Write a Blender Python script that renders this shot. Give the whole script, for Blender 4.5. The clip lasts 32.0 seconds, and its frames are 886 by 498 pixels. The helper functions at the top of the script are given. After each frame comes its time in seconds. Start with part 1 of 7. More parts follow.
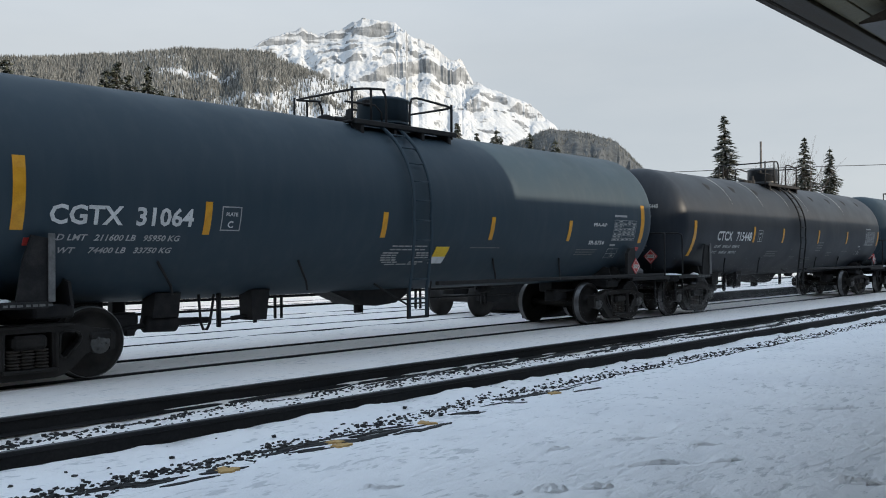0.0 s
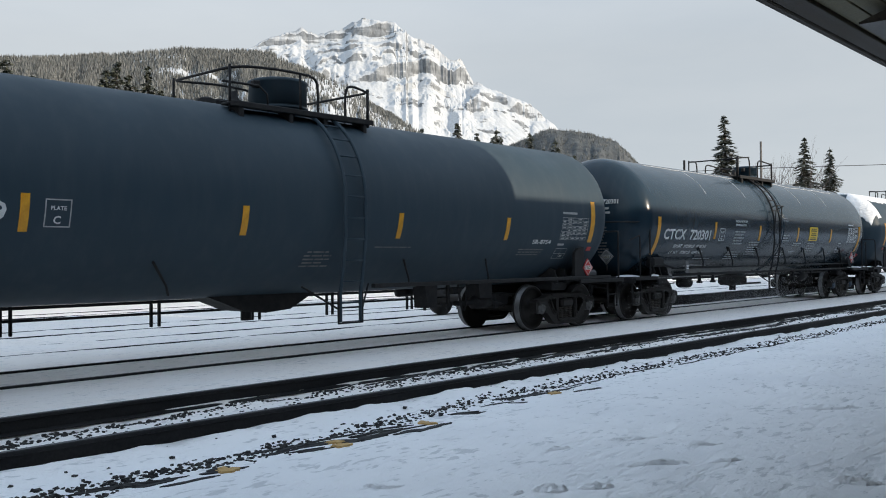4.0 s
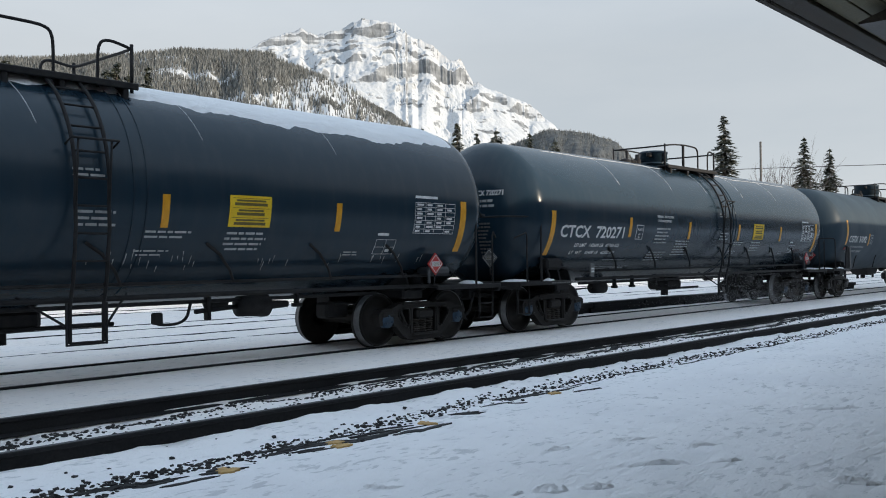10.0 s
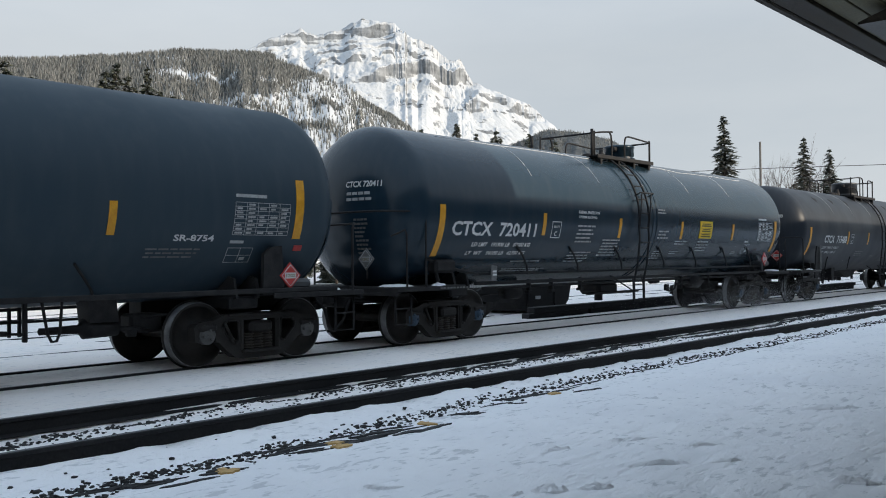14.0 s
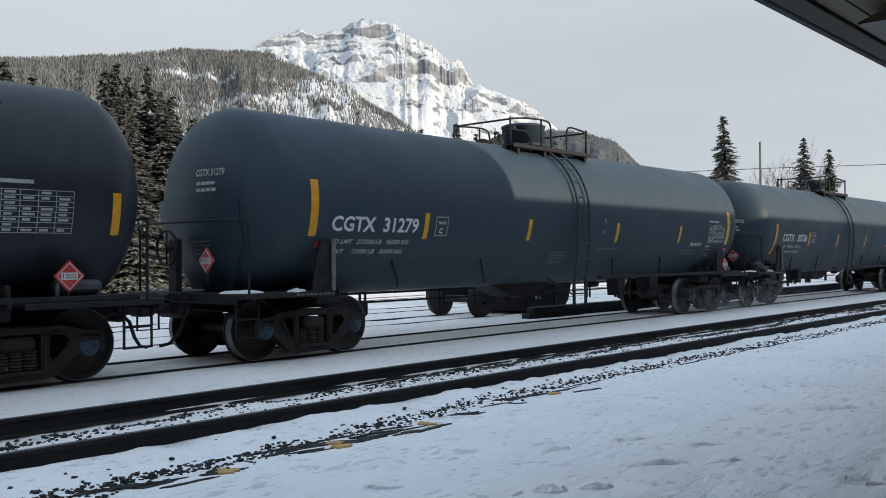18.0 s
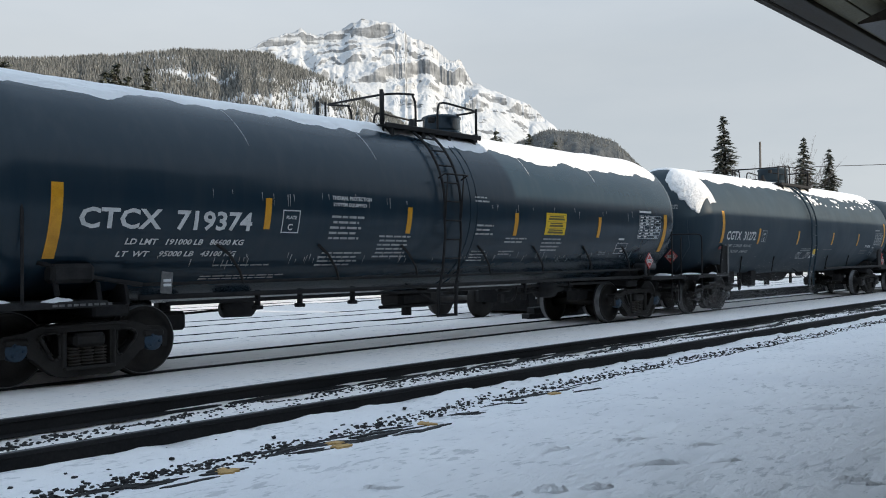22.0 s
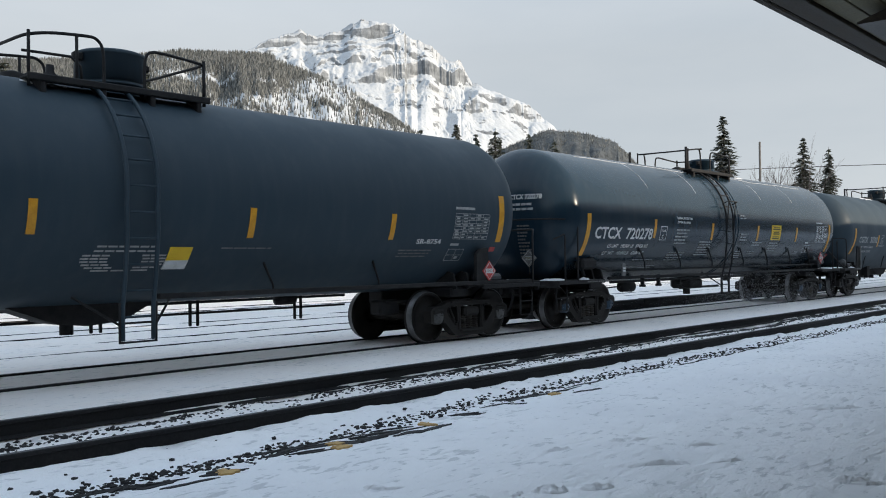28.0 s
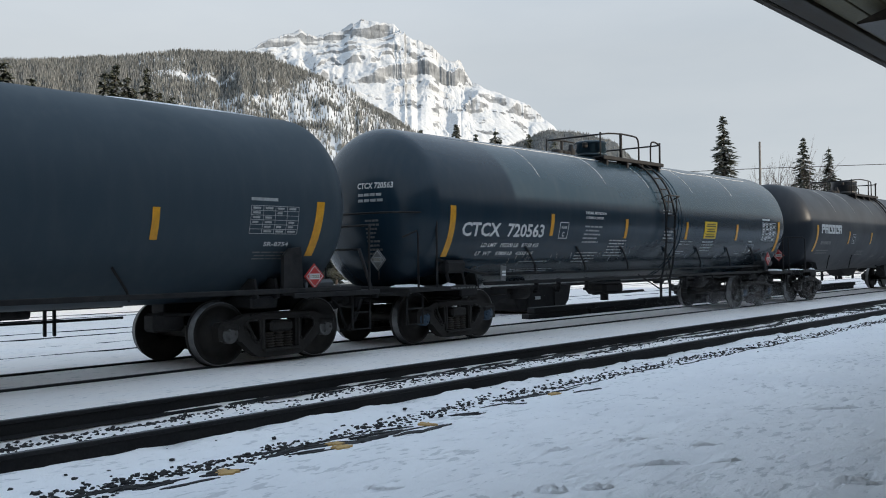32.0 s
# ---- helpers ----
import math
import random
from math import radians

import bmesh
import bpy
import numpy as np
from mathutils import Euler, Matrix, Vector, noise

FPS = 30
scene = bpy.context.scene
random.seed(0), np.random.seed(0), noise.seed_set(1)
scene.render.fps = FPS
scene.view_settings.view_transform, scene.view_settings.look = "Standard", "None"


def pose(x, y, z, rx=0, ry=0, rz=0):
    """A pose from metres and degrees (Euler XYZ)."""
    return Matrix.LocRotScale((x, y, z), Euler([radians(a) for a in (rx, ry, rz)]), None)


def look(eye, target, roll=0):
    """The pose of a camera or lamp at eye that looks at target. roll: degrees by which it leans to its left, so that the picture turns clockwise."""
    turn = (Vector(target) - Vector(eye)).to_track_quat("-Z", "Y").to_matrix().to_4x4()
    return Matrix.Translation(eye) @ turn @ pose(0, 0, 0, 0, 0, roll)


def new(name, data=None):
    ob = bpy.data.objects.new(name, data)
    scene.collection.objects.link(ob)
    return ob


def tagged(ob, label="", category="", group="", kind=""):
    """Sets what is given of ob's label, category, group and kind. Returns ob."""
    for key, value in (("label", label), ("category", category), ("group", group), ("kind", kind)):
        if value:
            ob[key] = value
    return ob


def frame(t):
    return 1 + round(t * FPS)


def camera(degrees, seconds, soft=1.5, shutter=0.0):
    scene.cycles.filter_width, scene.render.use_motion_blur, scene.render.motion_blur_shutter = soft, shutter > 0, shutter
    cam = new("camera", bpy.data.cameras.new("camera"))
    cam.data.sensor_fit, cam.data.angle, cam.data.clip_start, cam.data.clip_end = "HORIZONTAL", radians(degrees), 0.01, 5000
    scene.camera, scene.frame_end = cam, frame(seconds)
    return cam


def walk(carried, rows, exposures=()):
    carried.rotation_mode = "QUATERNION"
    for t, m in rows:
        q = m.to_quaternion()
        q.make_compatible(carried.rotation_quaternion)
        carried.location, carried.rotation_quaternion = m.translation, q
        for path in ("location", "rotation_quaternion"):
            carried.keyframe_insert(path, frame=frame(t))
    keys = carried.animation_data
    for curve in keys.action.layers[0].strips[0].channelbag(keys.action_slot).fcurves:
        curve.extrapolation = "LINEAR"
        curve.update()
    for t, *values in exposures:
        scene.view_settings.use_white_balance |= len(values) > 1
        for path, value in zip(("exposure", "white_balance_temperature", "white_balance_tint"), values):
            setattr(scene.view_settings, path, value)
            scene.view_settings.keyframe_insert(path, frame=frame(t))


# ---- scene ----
# World: x runs along the tracks, y across them from the platform to the train, z up from the rail heads (metres).
EYE = Vector((0.0, 0.0, 1.481))


def held(yaw, pitch, roll):
    a, b = radians(yaw), radians(pitch)
    way = Vector((math.sin(a) * math.cos(b), math.cos(a) * math.cos(b), math.sin(b)))
    return look(EYE, EYE + way, roll)


cam = camera(52.54, 32.0, soft=1.0)
walk(cam, [(0.0, held(48.23, 0.63, -0.50)), (8.0, held(48.23, 0.64, -0.53)), (16.0, held(48.26, 0.672, -0.60)),
           (25.0, held(48.26, 0.672, -0.61)), (28.0, held(48.27, 0.705, -0.69)), (32.0, held(48.27, 0.705, -0.71))])

# ---- light: a pale winter sky and a low sun behind the station ----
SUN_WAY = Vector((-0.35, 0.94, -0.28)).normalized()
world = bpy.data.worlds.new("sky")
scene.world = world
world.use_nodes = True
wn, wl = world.node_tree.nodes, world.node_tree.links
sky = wn.new("ShaderNodeTexSky")
sky.sky_type, sky.sun_disc = "NISHITA", False
sky.sun_elevation, sky.sun_rotation = radians(15.6), math.atan2(-SUN_WAY.x, -SUN_WAY.y)
sky.altitude, sky.air_density, sky.dust_density, sky.ozone_density = 1400, 1.0, 1.2, 1.0
coord = wn.new("ShaderNodeTexCoord")
flat = wn.new("ShaderNodeMapping")
flat.inputs["Scale"].default_value = (1.0, 1.0, 4.0)
veil = wn.new("ShaderNodeTexNoise")
veil.inputs["Scale"].default_value, veil.inputs["Detail"].default_value, veil.inputs["Roughness"].default_value = 1.6, 6, 0.55
ramp = wn.new("ShaderNodeValToRGB")
ramp.color_ramp.elements[0].position, ramp.color_ramp.elements[0].color = 0.3, (5.6, 6.15, 6.65, 1)
ramp.color_ramp.elements[1].position, ramp.color_ramp.elements[1].color = 0.72, (6.75, 7.15, 7.45, 1)
blend = wn.new("ShaderNodeMixRGB")
blend.inputs["Fac"].default_value = 0.93
wl.new(coord.outputs["Generated"], flat.inputs["Vector"])
wl.new(flat.outputs["Vector"], veil.inputs["Vector"])
wl.new(veil.outputs["Fac"], ramp.inputs["Fac"])
wl.new(sky.outputs["Color"], blend.inputs["Color1"])
wl.new(ramp.outputs["Color"], blend.inputs["Color2"])
height = wn.new("ShaderNodeSeparateXYZ")
lift = wn.new("ShaderNodeValToRGB")
lift.color_ramp.elements[0].position, lift.color_ramp.elements[0].color = 0.22, (1.0, 1.0, 1.0, 1)
lift.color_ramp.elements[1].position, lift.color_ramp.elements[1].color = 0.75, (1.10, 1.28, 1.50, 1)
glow = wn.new("ShaderNodeMixRGB")
glow.blend_type = "MULTIPLY"
glow.inputs["Fac"].default_value = 1.0
wl.new(coord.outputs["Generated"], height.inputs["Vector"])
wl.new(height.outputs["Z"], lift.inputs["Fac"])
wl.new(blend.outputs["Color"], glow.inputs["Color1"])
wl.new(lift.outputs["Color"], glow.inputs["Color2"])
wl.new(glow.outputs["Color"], wn["Background"].inputs["Color"])
wn["Background"].inputs["Strength"].default_value = 0.1
sun = new("sun", bpy.data.lights.new("sun", "SUN"))
sun.data.energy, sun.data.angle, sun.data.color = 4.5, radians(0.5), (1.0, 0.865, 0.69)
sun.matrix_world = look((0, -40, 60), Vector((0, -40, 60)) + SUN_WAY)
scene.view_settings.exposure = 0.0


# ---- materials ----
def principled(name):
    m = bpy.data.materials.new(name)
    m.use_nodes = True
    return m, m.node_tree.nodes, m.node_tree.links, m.node_tree.nodes["Principled BSDF"]


def noise_node(n, l, scale, detail=4, stretch=None, space="Object"):
    c = n.new("ShaderNodeTexCoord")
    t = n.new("ShaderNodeTexNoise")
    t.inputs["Scale"].default_value, t.inputs["Detail"].default_value = scale, detail
    if stretch:
        mp = n.new("ShaderNodeMapping")
        mp.inputs["Scale"].default_value = stretch
        l.new(c.outputs[space], mp.inputs["Vector"])
        l.new(mp.outputs["Vector"], t.inputs["Vector"])
    else:
        l.new(c.outputs[space], t.inputs["Vector"])
    return t.outputs["Fac"]


def ramp_node(n, l, fac, stops):
    r = n.new("ShaderNodeValToRGB")
    while len(r.color_ramp.elements) < len(stops):
        r.color_ramp.elements.new(0.5)
    for e, (p, c) in zip(r.color_ramp.elements, stops):
        e.position, e.color = p, (*c, 1) if len(c) == 3 else c
    l.new(fac, r.inputs["Fac"])
    return r.outputs["Color"]


def mix_node(n, l, fac, a, b, mode="MIX"):
    m = n.new("ShaderNodeMixRGB")
    m.blend_type = mode
    for k, v in (("Fac", fac), ("Color1", a), ("Color2", b)):
        if isinstance(v, (int, float)):
            m.inputs[k].default_value = v
        elif isinstance(v, tuple):
            m.inputs[k].default_value = (*v, 1)
        else:
            l.new(v, m.inputs[k])
    return m.outputs["Color"]


def bump_node(n, l, height, strength, distance):
    b = n.new("ShaderNodeBump")
    b.inputs["Strength"].default_value, b.inputs["Distance"].default_value = strength, distance
    l.new(height, b.inputs["Height"])
    return b.outputs["Normal"]


def worn(name, a, b, rough=(0.4, 0.6), metal=0.0, scale=3.0, fine=40.0, bump=0.15, stretch=None, spread=(0.35, 0.7), depth=0.01, shine=0.5):
    """A painted or raw surface: two tones by broad stains, fine grain in gloss and relief."""
    m, n, l, p = principled(name)
    broad = noise_node(n, l, scale, 6, stretch)
    grain = noise_node(n, l, fine, 5)
    col = ramp_node(n, l, broad, [(spread[0], a), (spread[1], b)])
    col = mix_node(n, l, 0.12, col, ramp_node(n, l, grain, [(0.35, (0.0, 0.0, 0.0)), (0.65, (1.0, 1.0, 1.0))]), "OVERLAY")
    l.new(col, p.inputs["Base Color"])
    rg = ramp_node(n, l, broad, [(0.3, (rough[0],) * 3), (0.75, (rough[1],) * 3)])
    l.new(rg, p.inputs["Roughness"])
    p.inputs["Metallic"].default_value = metal
    p.inputs["Specular IOR Level"].default_value = shine
    if bump:
        l.new(bump_node(n, l, grain, bump, depth), p.inputs["Normal"])
    return m


def tank_paint(name, base, dust, rough, dirt=0.35, gloss=0.5, dents=0.12):
    """Tank paint with rain streaks running down, road dust low on the shell and a faint dullness in patches."""
    m, n, l, p = principled(name)
    streak = noise_node(n, l, 2.2, 6, (2.5, 2.5, 0.35))
    cloud = noise_node(n, l, 0.8, 4)
    grain = noise_node(n, l, 60, 3)
    c1 = mix_node(n, l, ramp_node(n, l, streak, [(0.45, (0, 0, 0)), (0.8, (dirt,) * 3)]), base, dust)
    c2 = mix_node(n, l, ramp_node(n, l, cloud, [(0.4, (0, 0, 0)), (0.75, (dirt * 0.6,) * 3)]), c1, dust)
    l.new(c2, p.inputs["Base Color"])
    l.new(ramp_node(n, l, cloud, [(0.3, (rough,) * 3), (0.8, (min(1, rough * 1.5),) * 3)]), p.inputs["Roughness"])
    p.inputs["Specular IOR Level"].default_value = gloss
    wave = noise_node(n, l, 1.3, 2, (0.5, 2.0, 2.0))
    l.new(bump_node(n, l, wave, dents, 0.02), p.inputs["Normal"])
    return m


M_BLUE = tank_paint("tank_blue_grey", (0.027, 0.048, 0.066), (0.065, 0.080, 0.091), 0.47, 0.35, 0.27)
M_BLACK = tank_paint("tank_black_gloss", (0.013, 0.030, 0.046), (0.034, 0.048, 0.060), 0.19, 0.45, 0.34, 0.40)
M_DULL = tank_paint("tank_black_dull", (0.015, 0.020, 0.028), (0.036, 0.041, 0.049), 0.40, 0.45, 0.30)
M_GREY = tank_paint("tank_grey_blue", (0.033, 0.053, 0.070), (0.070, 0.085, 0.095), 0.47, 0.35, 0.27)
M_IRON = worn("undercarriage_iron", (0.013, 0.013, 0.0145), (0.032, 0.031, 0.031), (0.55, 0.8), 0.0, 6, 60, 0.3, shine=0.2)
M_FRAME = worn("sideframe_cast_iron", (0.014, 0.013, 0.0125), (0.032, 0.029, 0.027), (0.5, 0.8), 0.0, 5, 50, 0.4, shine=0.25)
M_RUST = worn("rusty_spring_steel", (0.026, 0.022, 0.019), (0.055, 0.043, 0.034), (0.6, 0.85), 0.0, 8, 60, 0.4)
M_WHEEL = worn("wheel_steel", (0.015, 0.014, 0.0135), (0.038, 0.034, 0.031), (0.45, 0.7), 0.2, 4, 50, 0.2, shine=0.25)
M_TREAD = worn("polished_tread", (0.13, 0.13, 0.135), (0.24, 0.24, 0.245), (0.3, 0.5), 0.8, 6, 80, 0.05)
M_CAPBLUE = worn("bearing_cap_blue", (0.012, 0.035, 0.065), (0.03, 0.065, 0.11), (0.4, 0.6), 0.0, 9, 60, 0.1)
M_CAPGREY = worn("bearing_cap_grey", (0.07, 0.07, 0.07), (0.13, 0.13, 0.13), (0.4, 0.6), 0.3, 9, 60, 0.1)
M_WHITE = worn("stencil_white", (0.55, 0.56, 0.56), (0.72, 0.73, 0.73), (0.5, 0.65), 0.0, 9, 50, 0.0)
M_FADED = worn("stencil_faded", (0.30, 0.31, 0.31), (0.46, 0.47, 0.47), (0.5, 0.65), 0.0, 9, 50, 0.0)
M_DIM = worn("stencil_dirty", (0.10, 0.10, 0.10), (0.18, 0.18, 0.18), (0.5, 0.65), 0.0, 9, 50, 0.0)
M_AMBER = worn("reflective_amber", (0.62, 0.28, 0.01), (0.75, 0.36, 0.02), (0.3, 0.45), 0.0, 9, 90, 0.05)
M_YELLOW = worn("placard_yellow", (0.78, 0.50, 0.01), (0.85, 0.58, 0.02), (0.35, 0.5), 0.0, 5, 60, 0.05)
M_DARKINK = worn("placard_ink", (0.10, 0.08, 0.02), (0.16, 0.12, 0.03), (0.5, 0.6), 0.0, 5, 60, 0.0)
M_RED = worn("placard_red", (0.42, 0.03, 0.03), (0.54, 0.06, 0.05), (0.35, 0.5), 0.0, 5, 60, 0.05)
M_PLATE = worn("placard_grey", (0.28, 0.28, 0.29), (0.42, 0.42, 0.43), (0.4, 0.6), 0.0, 5, 60, 0.1)
M_HATCH = worn("hatch_paint", (0.030, 0.034, 0.040), (0.055, 0.058, 0.062), (0.3, 0.5), 0.0, 4, 50, 0.15)
M_FROST = worn("frost", (0.55, 0.57, 0.60), (0.75, 0.77, 0.80), (0.7, 0.9), 0.0, 9, 60, 0.2)
M_RAIL = worn("rail_steel_brown", (0.017, 0.0175, 0.019), (0.034, 0.033, 0.033), (0.5, 0.75), 0.2, 3, 40, 0.3, (0.3, 1, 1), shine=0.15)
M_RAILTOP = worn("rail_head", (0.05, 0.05, 0.052), (0.10, 0.10, 0.105), (0.45, 0.65), 0.3, 4, 60, 0.05, (0.2, 1, 1))
M_STONE = worn("ballast_stone", (0.018, 0.018, 0.020), (0.060, 0.058, 0.056), (0.7, 0.9), 0.0, 2.5, 30, 0.5, shine=0.2)
M_CINDER = worn("bare_cinder_bed", (0.008, 0.009, 0.011), (0.024, 0.025, 0.027), (0.75, 0.95), 0.0, 1.4, 30, 0.5)
M_PAVE = worn("platform_asphalt", (0.016, 0.017, 0.019), (0.042, 0.042, 0.044), (0.7, 0.9), 0.0, 5, 70, 0.5)
M_EDGE = worn("edge_line_yellow", (0.42, 0.26, 0.09), (0.58, 0.38, 0.15), (0.6, 0.8), 0.0, 9, 70, 0.3)
M_SOFFIT = worn("soffit_boards_olive", (0.140, 0.122, 0.072), (0.19, 0.168, 0.105), (0.5, 0.7), 0.0, 4, 60, 0.2, (0.3, 3, 3), shine=0.2)
M_LAMP = worn("lamp_housing_grey", (0.16, 0.15, 0.145), (0.22, 0.21, 0.20), (0.5, 0.7), 0.0, 5, 60, 0.1, shine=0.2)
M_FASCIA = worn("fascia_dark", (0.050, 0.040, 0.031), (0.080, 0.066, 0.053), (0.5, 0.7), 0.0, 4, 60, 0.2, (0.3, 3, 3), shine=0.15)
M_STUCCO = worn("unseen_wall", (0.16, 0.13, 0.10), (0.23, 0.19, 0.15), (0.8, 0.95), 0.0, 2, 30, 0.4)
M_ROOF = worn("unseen_roof", (0.030, 0.026, 0.024), (0.06, 0.05, 0.045), (0.7, 0.9), 0.0, 2, 30, 0.4)
M_BARK = worn("bark", (0.05, 0.04, 0.032), (0.11, 0.09, 0.075), (0.8, 0.95), 0.0, 5, 40, 0.5)
M_TWIG = worn("bare_twigs", (0.11, 0.09, 0.06), (0.20, 0.165, 0.11), (0.8, 0.95), 0.0, 3, 40, 0.3)
M_TWIGDARK = worn("bare_twigs_dark", (0.07, 0.06, 0.055), (0.13, 0.11, 0.10), (0.8, 0.95), 0.0, 3, 40, 0.3)
M_POLE = worn("weathered_pole", (0.10, 0.09, 0.08), (0.18, 0.165, 0.15), (0.8, 0.95), 0.0, 3, 40, 0.3)
M_STEELPOST = worn("galvanised_post", (0.22, 0.22, 0.23), (0.34, 0.34, 0.35), (0.4, 0.6), 0.6, 5, 60, 0.1)


def snow_material(name, a, b, lump, fleck=0.0):
    m, n, l, p = principled(name)
    broad = noise_node(n, l, 0.7, 5)
    crust = noise_node(n, l, lump, 6, (0.6, 1.0, 1.0))
    grain = noise_node(n, l, 55, 4)
    col = ramp_node(n, l, broad, [(0.3, a), (0.7, b)])
    h = mix_node(n, l, 0.16, crust, grain)
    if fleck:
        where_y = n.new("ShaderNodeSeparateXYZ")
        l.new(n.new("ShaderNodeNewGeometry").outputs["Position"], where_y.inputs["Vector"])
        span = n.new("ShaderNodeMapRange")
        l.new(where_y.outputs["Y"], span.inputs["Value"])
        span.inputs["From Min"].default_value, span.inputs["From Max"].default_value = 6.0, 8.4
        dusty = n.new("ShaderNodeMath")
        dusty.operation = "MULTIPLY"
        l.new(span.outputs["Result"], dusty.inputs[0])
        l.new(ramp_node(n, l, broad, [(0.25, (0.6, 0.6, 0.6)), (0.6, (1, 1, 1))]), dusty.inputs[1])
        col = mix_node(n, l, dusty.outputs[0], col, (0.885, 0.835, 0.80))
        # grey spots and dashes put the shade of the crust's dents into the colour
        spots = noise_node(n, l, 7.0, 4, (0.5, 1.3, 1.0))
        dash = noise_node(n, l, 15.0, 3, (0.45, 1.0, 1.0))
        where = noise_node(n, l, 1.1, 3)
        both = mix_node(n, l, 0.30, dash, where)
        col = mix_node(n, l, ramp_node(n, l, spots, [(0.64, (0, 0, 0)), (0.72, (fleck,) * 3)]), col, (0.50, 0.52, 0.55))
        col = mix_node(n, l, ramp_node(n, l, both, [(0.578, (0, 0, 0)), (0.63, (fleck,) * 3)]), col, (0.36, 0.38, 0.41))
        pits = ramp_node(n, l, spots, [(0.52, (1, 1, 1)), (0.64, (0, 0, 0))])
        h = mix_node(n, l, 0.16, h, pits)
    l.new(col, p.inputs["Base Color"])
    p.inputs["Roughness"].default_value = 0.75
    p.inputs["Specular IOR Level"].default_value = 0.3
    l.new(bump_node(n, l, h, 0.7, 0.09), p.inputs["Normal"])
    return m


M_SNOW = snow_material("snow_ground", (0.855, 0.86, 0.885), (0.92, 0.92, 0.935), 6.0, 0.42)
M_SNOWCAP = snow_material("snow_on_tank", (0.84, 0.85, 0.87), (0.90, 0.91, 0.92), 7.0)


def needle_material(name, dark, light, snow):
    """Needles in several greens by clump, with snow on what faces up."""
    m, n, l, p = principled(name)
    g = n.new("ShaderNodeNewGeometry")
    col = ramp_node(n, l, g.outputs["Random Per Island"], [(0.0, dark), (1.0, light)])
    sep = n.new("ShaderNodeSeparateXYZ")
    l.new(g.outputs["Normal"], sep.inputs["Vector"])
    up = n.new("ShaderNodeMath")
    up.operation = "ABSOLUTE"
    l.new(sep.outputs["Z"], up.inputs[0])
    patch = noise_node(n, l, 5.0, 4)
    both = n.new("ShaderNodeMath")
    both.operation = "MULTIPLY"
    l.new(up.outputs[0], both.inputs[0])
    l.new(patch, both.inputs[1])
    fac = ramp_node(n, l, both.outputs[0], [(0.42, (0, 0, 0)), (0.54, (snow,) * 3)])
    l.new(mix_node(n, l, fac, col, (0.72, 0.74, 0.76)), p.inputs["Base Color"])
    p.inputs["Roughness"].default_value = 0.85
    return m


M_NEEDLE = needle_material("spruce_needles", (0.024, 0.031, 0.022), (0.082, 0.088, 0.058), 0.40)
M_FOREST = needle_material("far_forest", (0.042, 0.045, 0.044), (0.245, 0.250, 0.238), 0.50)


def mountain_material(name, rock_a, rock_b, level, strata, fleck):
    """Snow on the gentler faces, bare rock in bands on the steep ones."""
    m, n, l, p = principled(name)
    g = n.new("ShaderNodeNewGeometry")
    sep = n.new("ShaderNodeSeparateXYZ")
    l.new(g.outputs["Normal"], sep.inputs["Vector"])
    crag = noise_node(n, l, 0.034, 10)
    cracks = noise_node(n, l, 0.055, 8, (1.0, 1.0, 0.4))
    bands = noise_node(n, l, 0.0045, 10, (1.0, 1.0, strata))
    outcrop = noise_node(n, l, 0.011, 9, (1.0, 1.0, 2.2))
    add = n.new("ShaderNodeMath")
    add.operation = "MULTIPLY_ADD"
    l.new(bands, add.inputs[0])
    add.inputs[1].default_value = fleck
    l.new(sep.outputs["Z"], add.inputs[2])
    less = n.new("ShaderNodeMath")
    less.operation = "SUBTRACT"
    l.new(add.outputs[0], less.inputs[0])
    l.new(ramp_node(n, l, outcrop, [(0.56, (0, 0, 0)), (0.68, (0.50, 0.50, 0.50))]), less.inputs[1])
    fac = ramp_node(n, l, less.outputs[0], [(level, (0, 0, 0)), (level + 0.07, (1, 1, 1))])
    rock = mix_node(n, l, 0.5, ramp_node(n, l, crag, [(0.36, rock_a), (0.64, rock_b)]), ramp_node(n, l, bands, [(0.4, rock_a), (0.6, rock_b)]))
    rock = mix_node(n, l, ramp_node(n, l, cracks, [(0.36, (0.6, 0.6, 0.6)), (0.48, (0, 0, 0))]), rock, tuple(v * 0.45 for v in rock_a))
    l.new(mix_node(n, l, fac, rock, (0.55, 0.57, 0.59)), p.inputs["Base Color"])
    p.inputs["Roughness"].default_value = 0.9
    l.new(bump_node(n, l, mix_node(n, l, 0.5, crag, cracks), 0.75, 12.0), p.inputs["Normal"])
    return m


M_PEAK = mountain_material("limestone_and_snow", (0.17, 0.182, 0.193), (0.32, 0.335, 0.348), 0.75, 9.0, 0.90)
M_RIDGE = mountain_material("wooded_ridge", (0.045, 0.052, 0.056), (0.12, 0.125, 0.125), 1.02, 2.0, 1.0)
M_HILL = mountain_material("forest_floor_snow", (0.16, 0.16, 0.145), (0.26, 0.255, 0.23), 0.9, 2.0, 1.0)


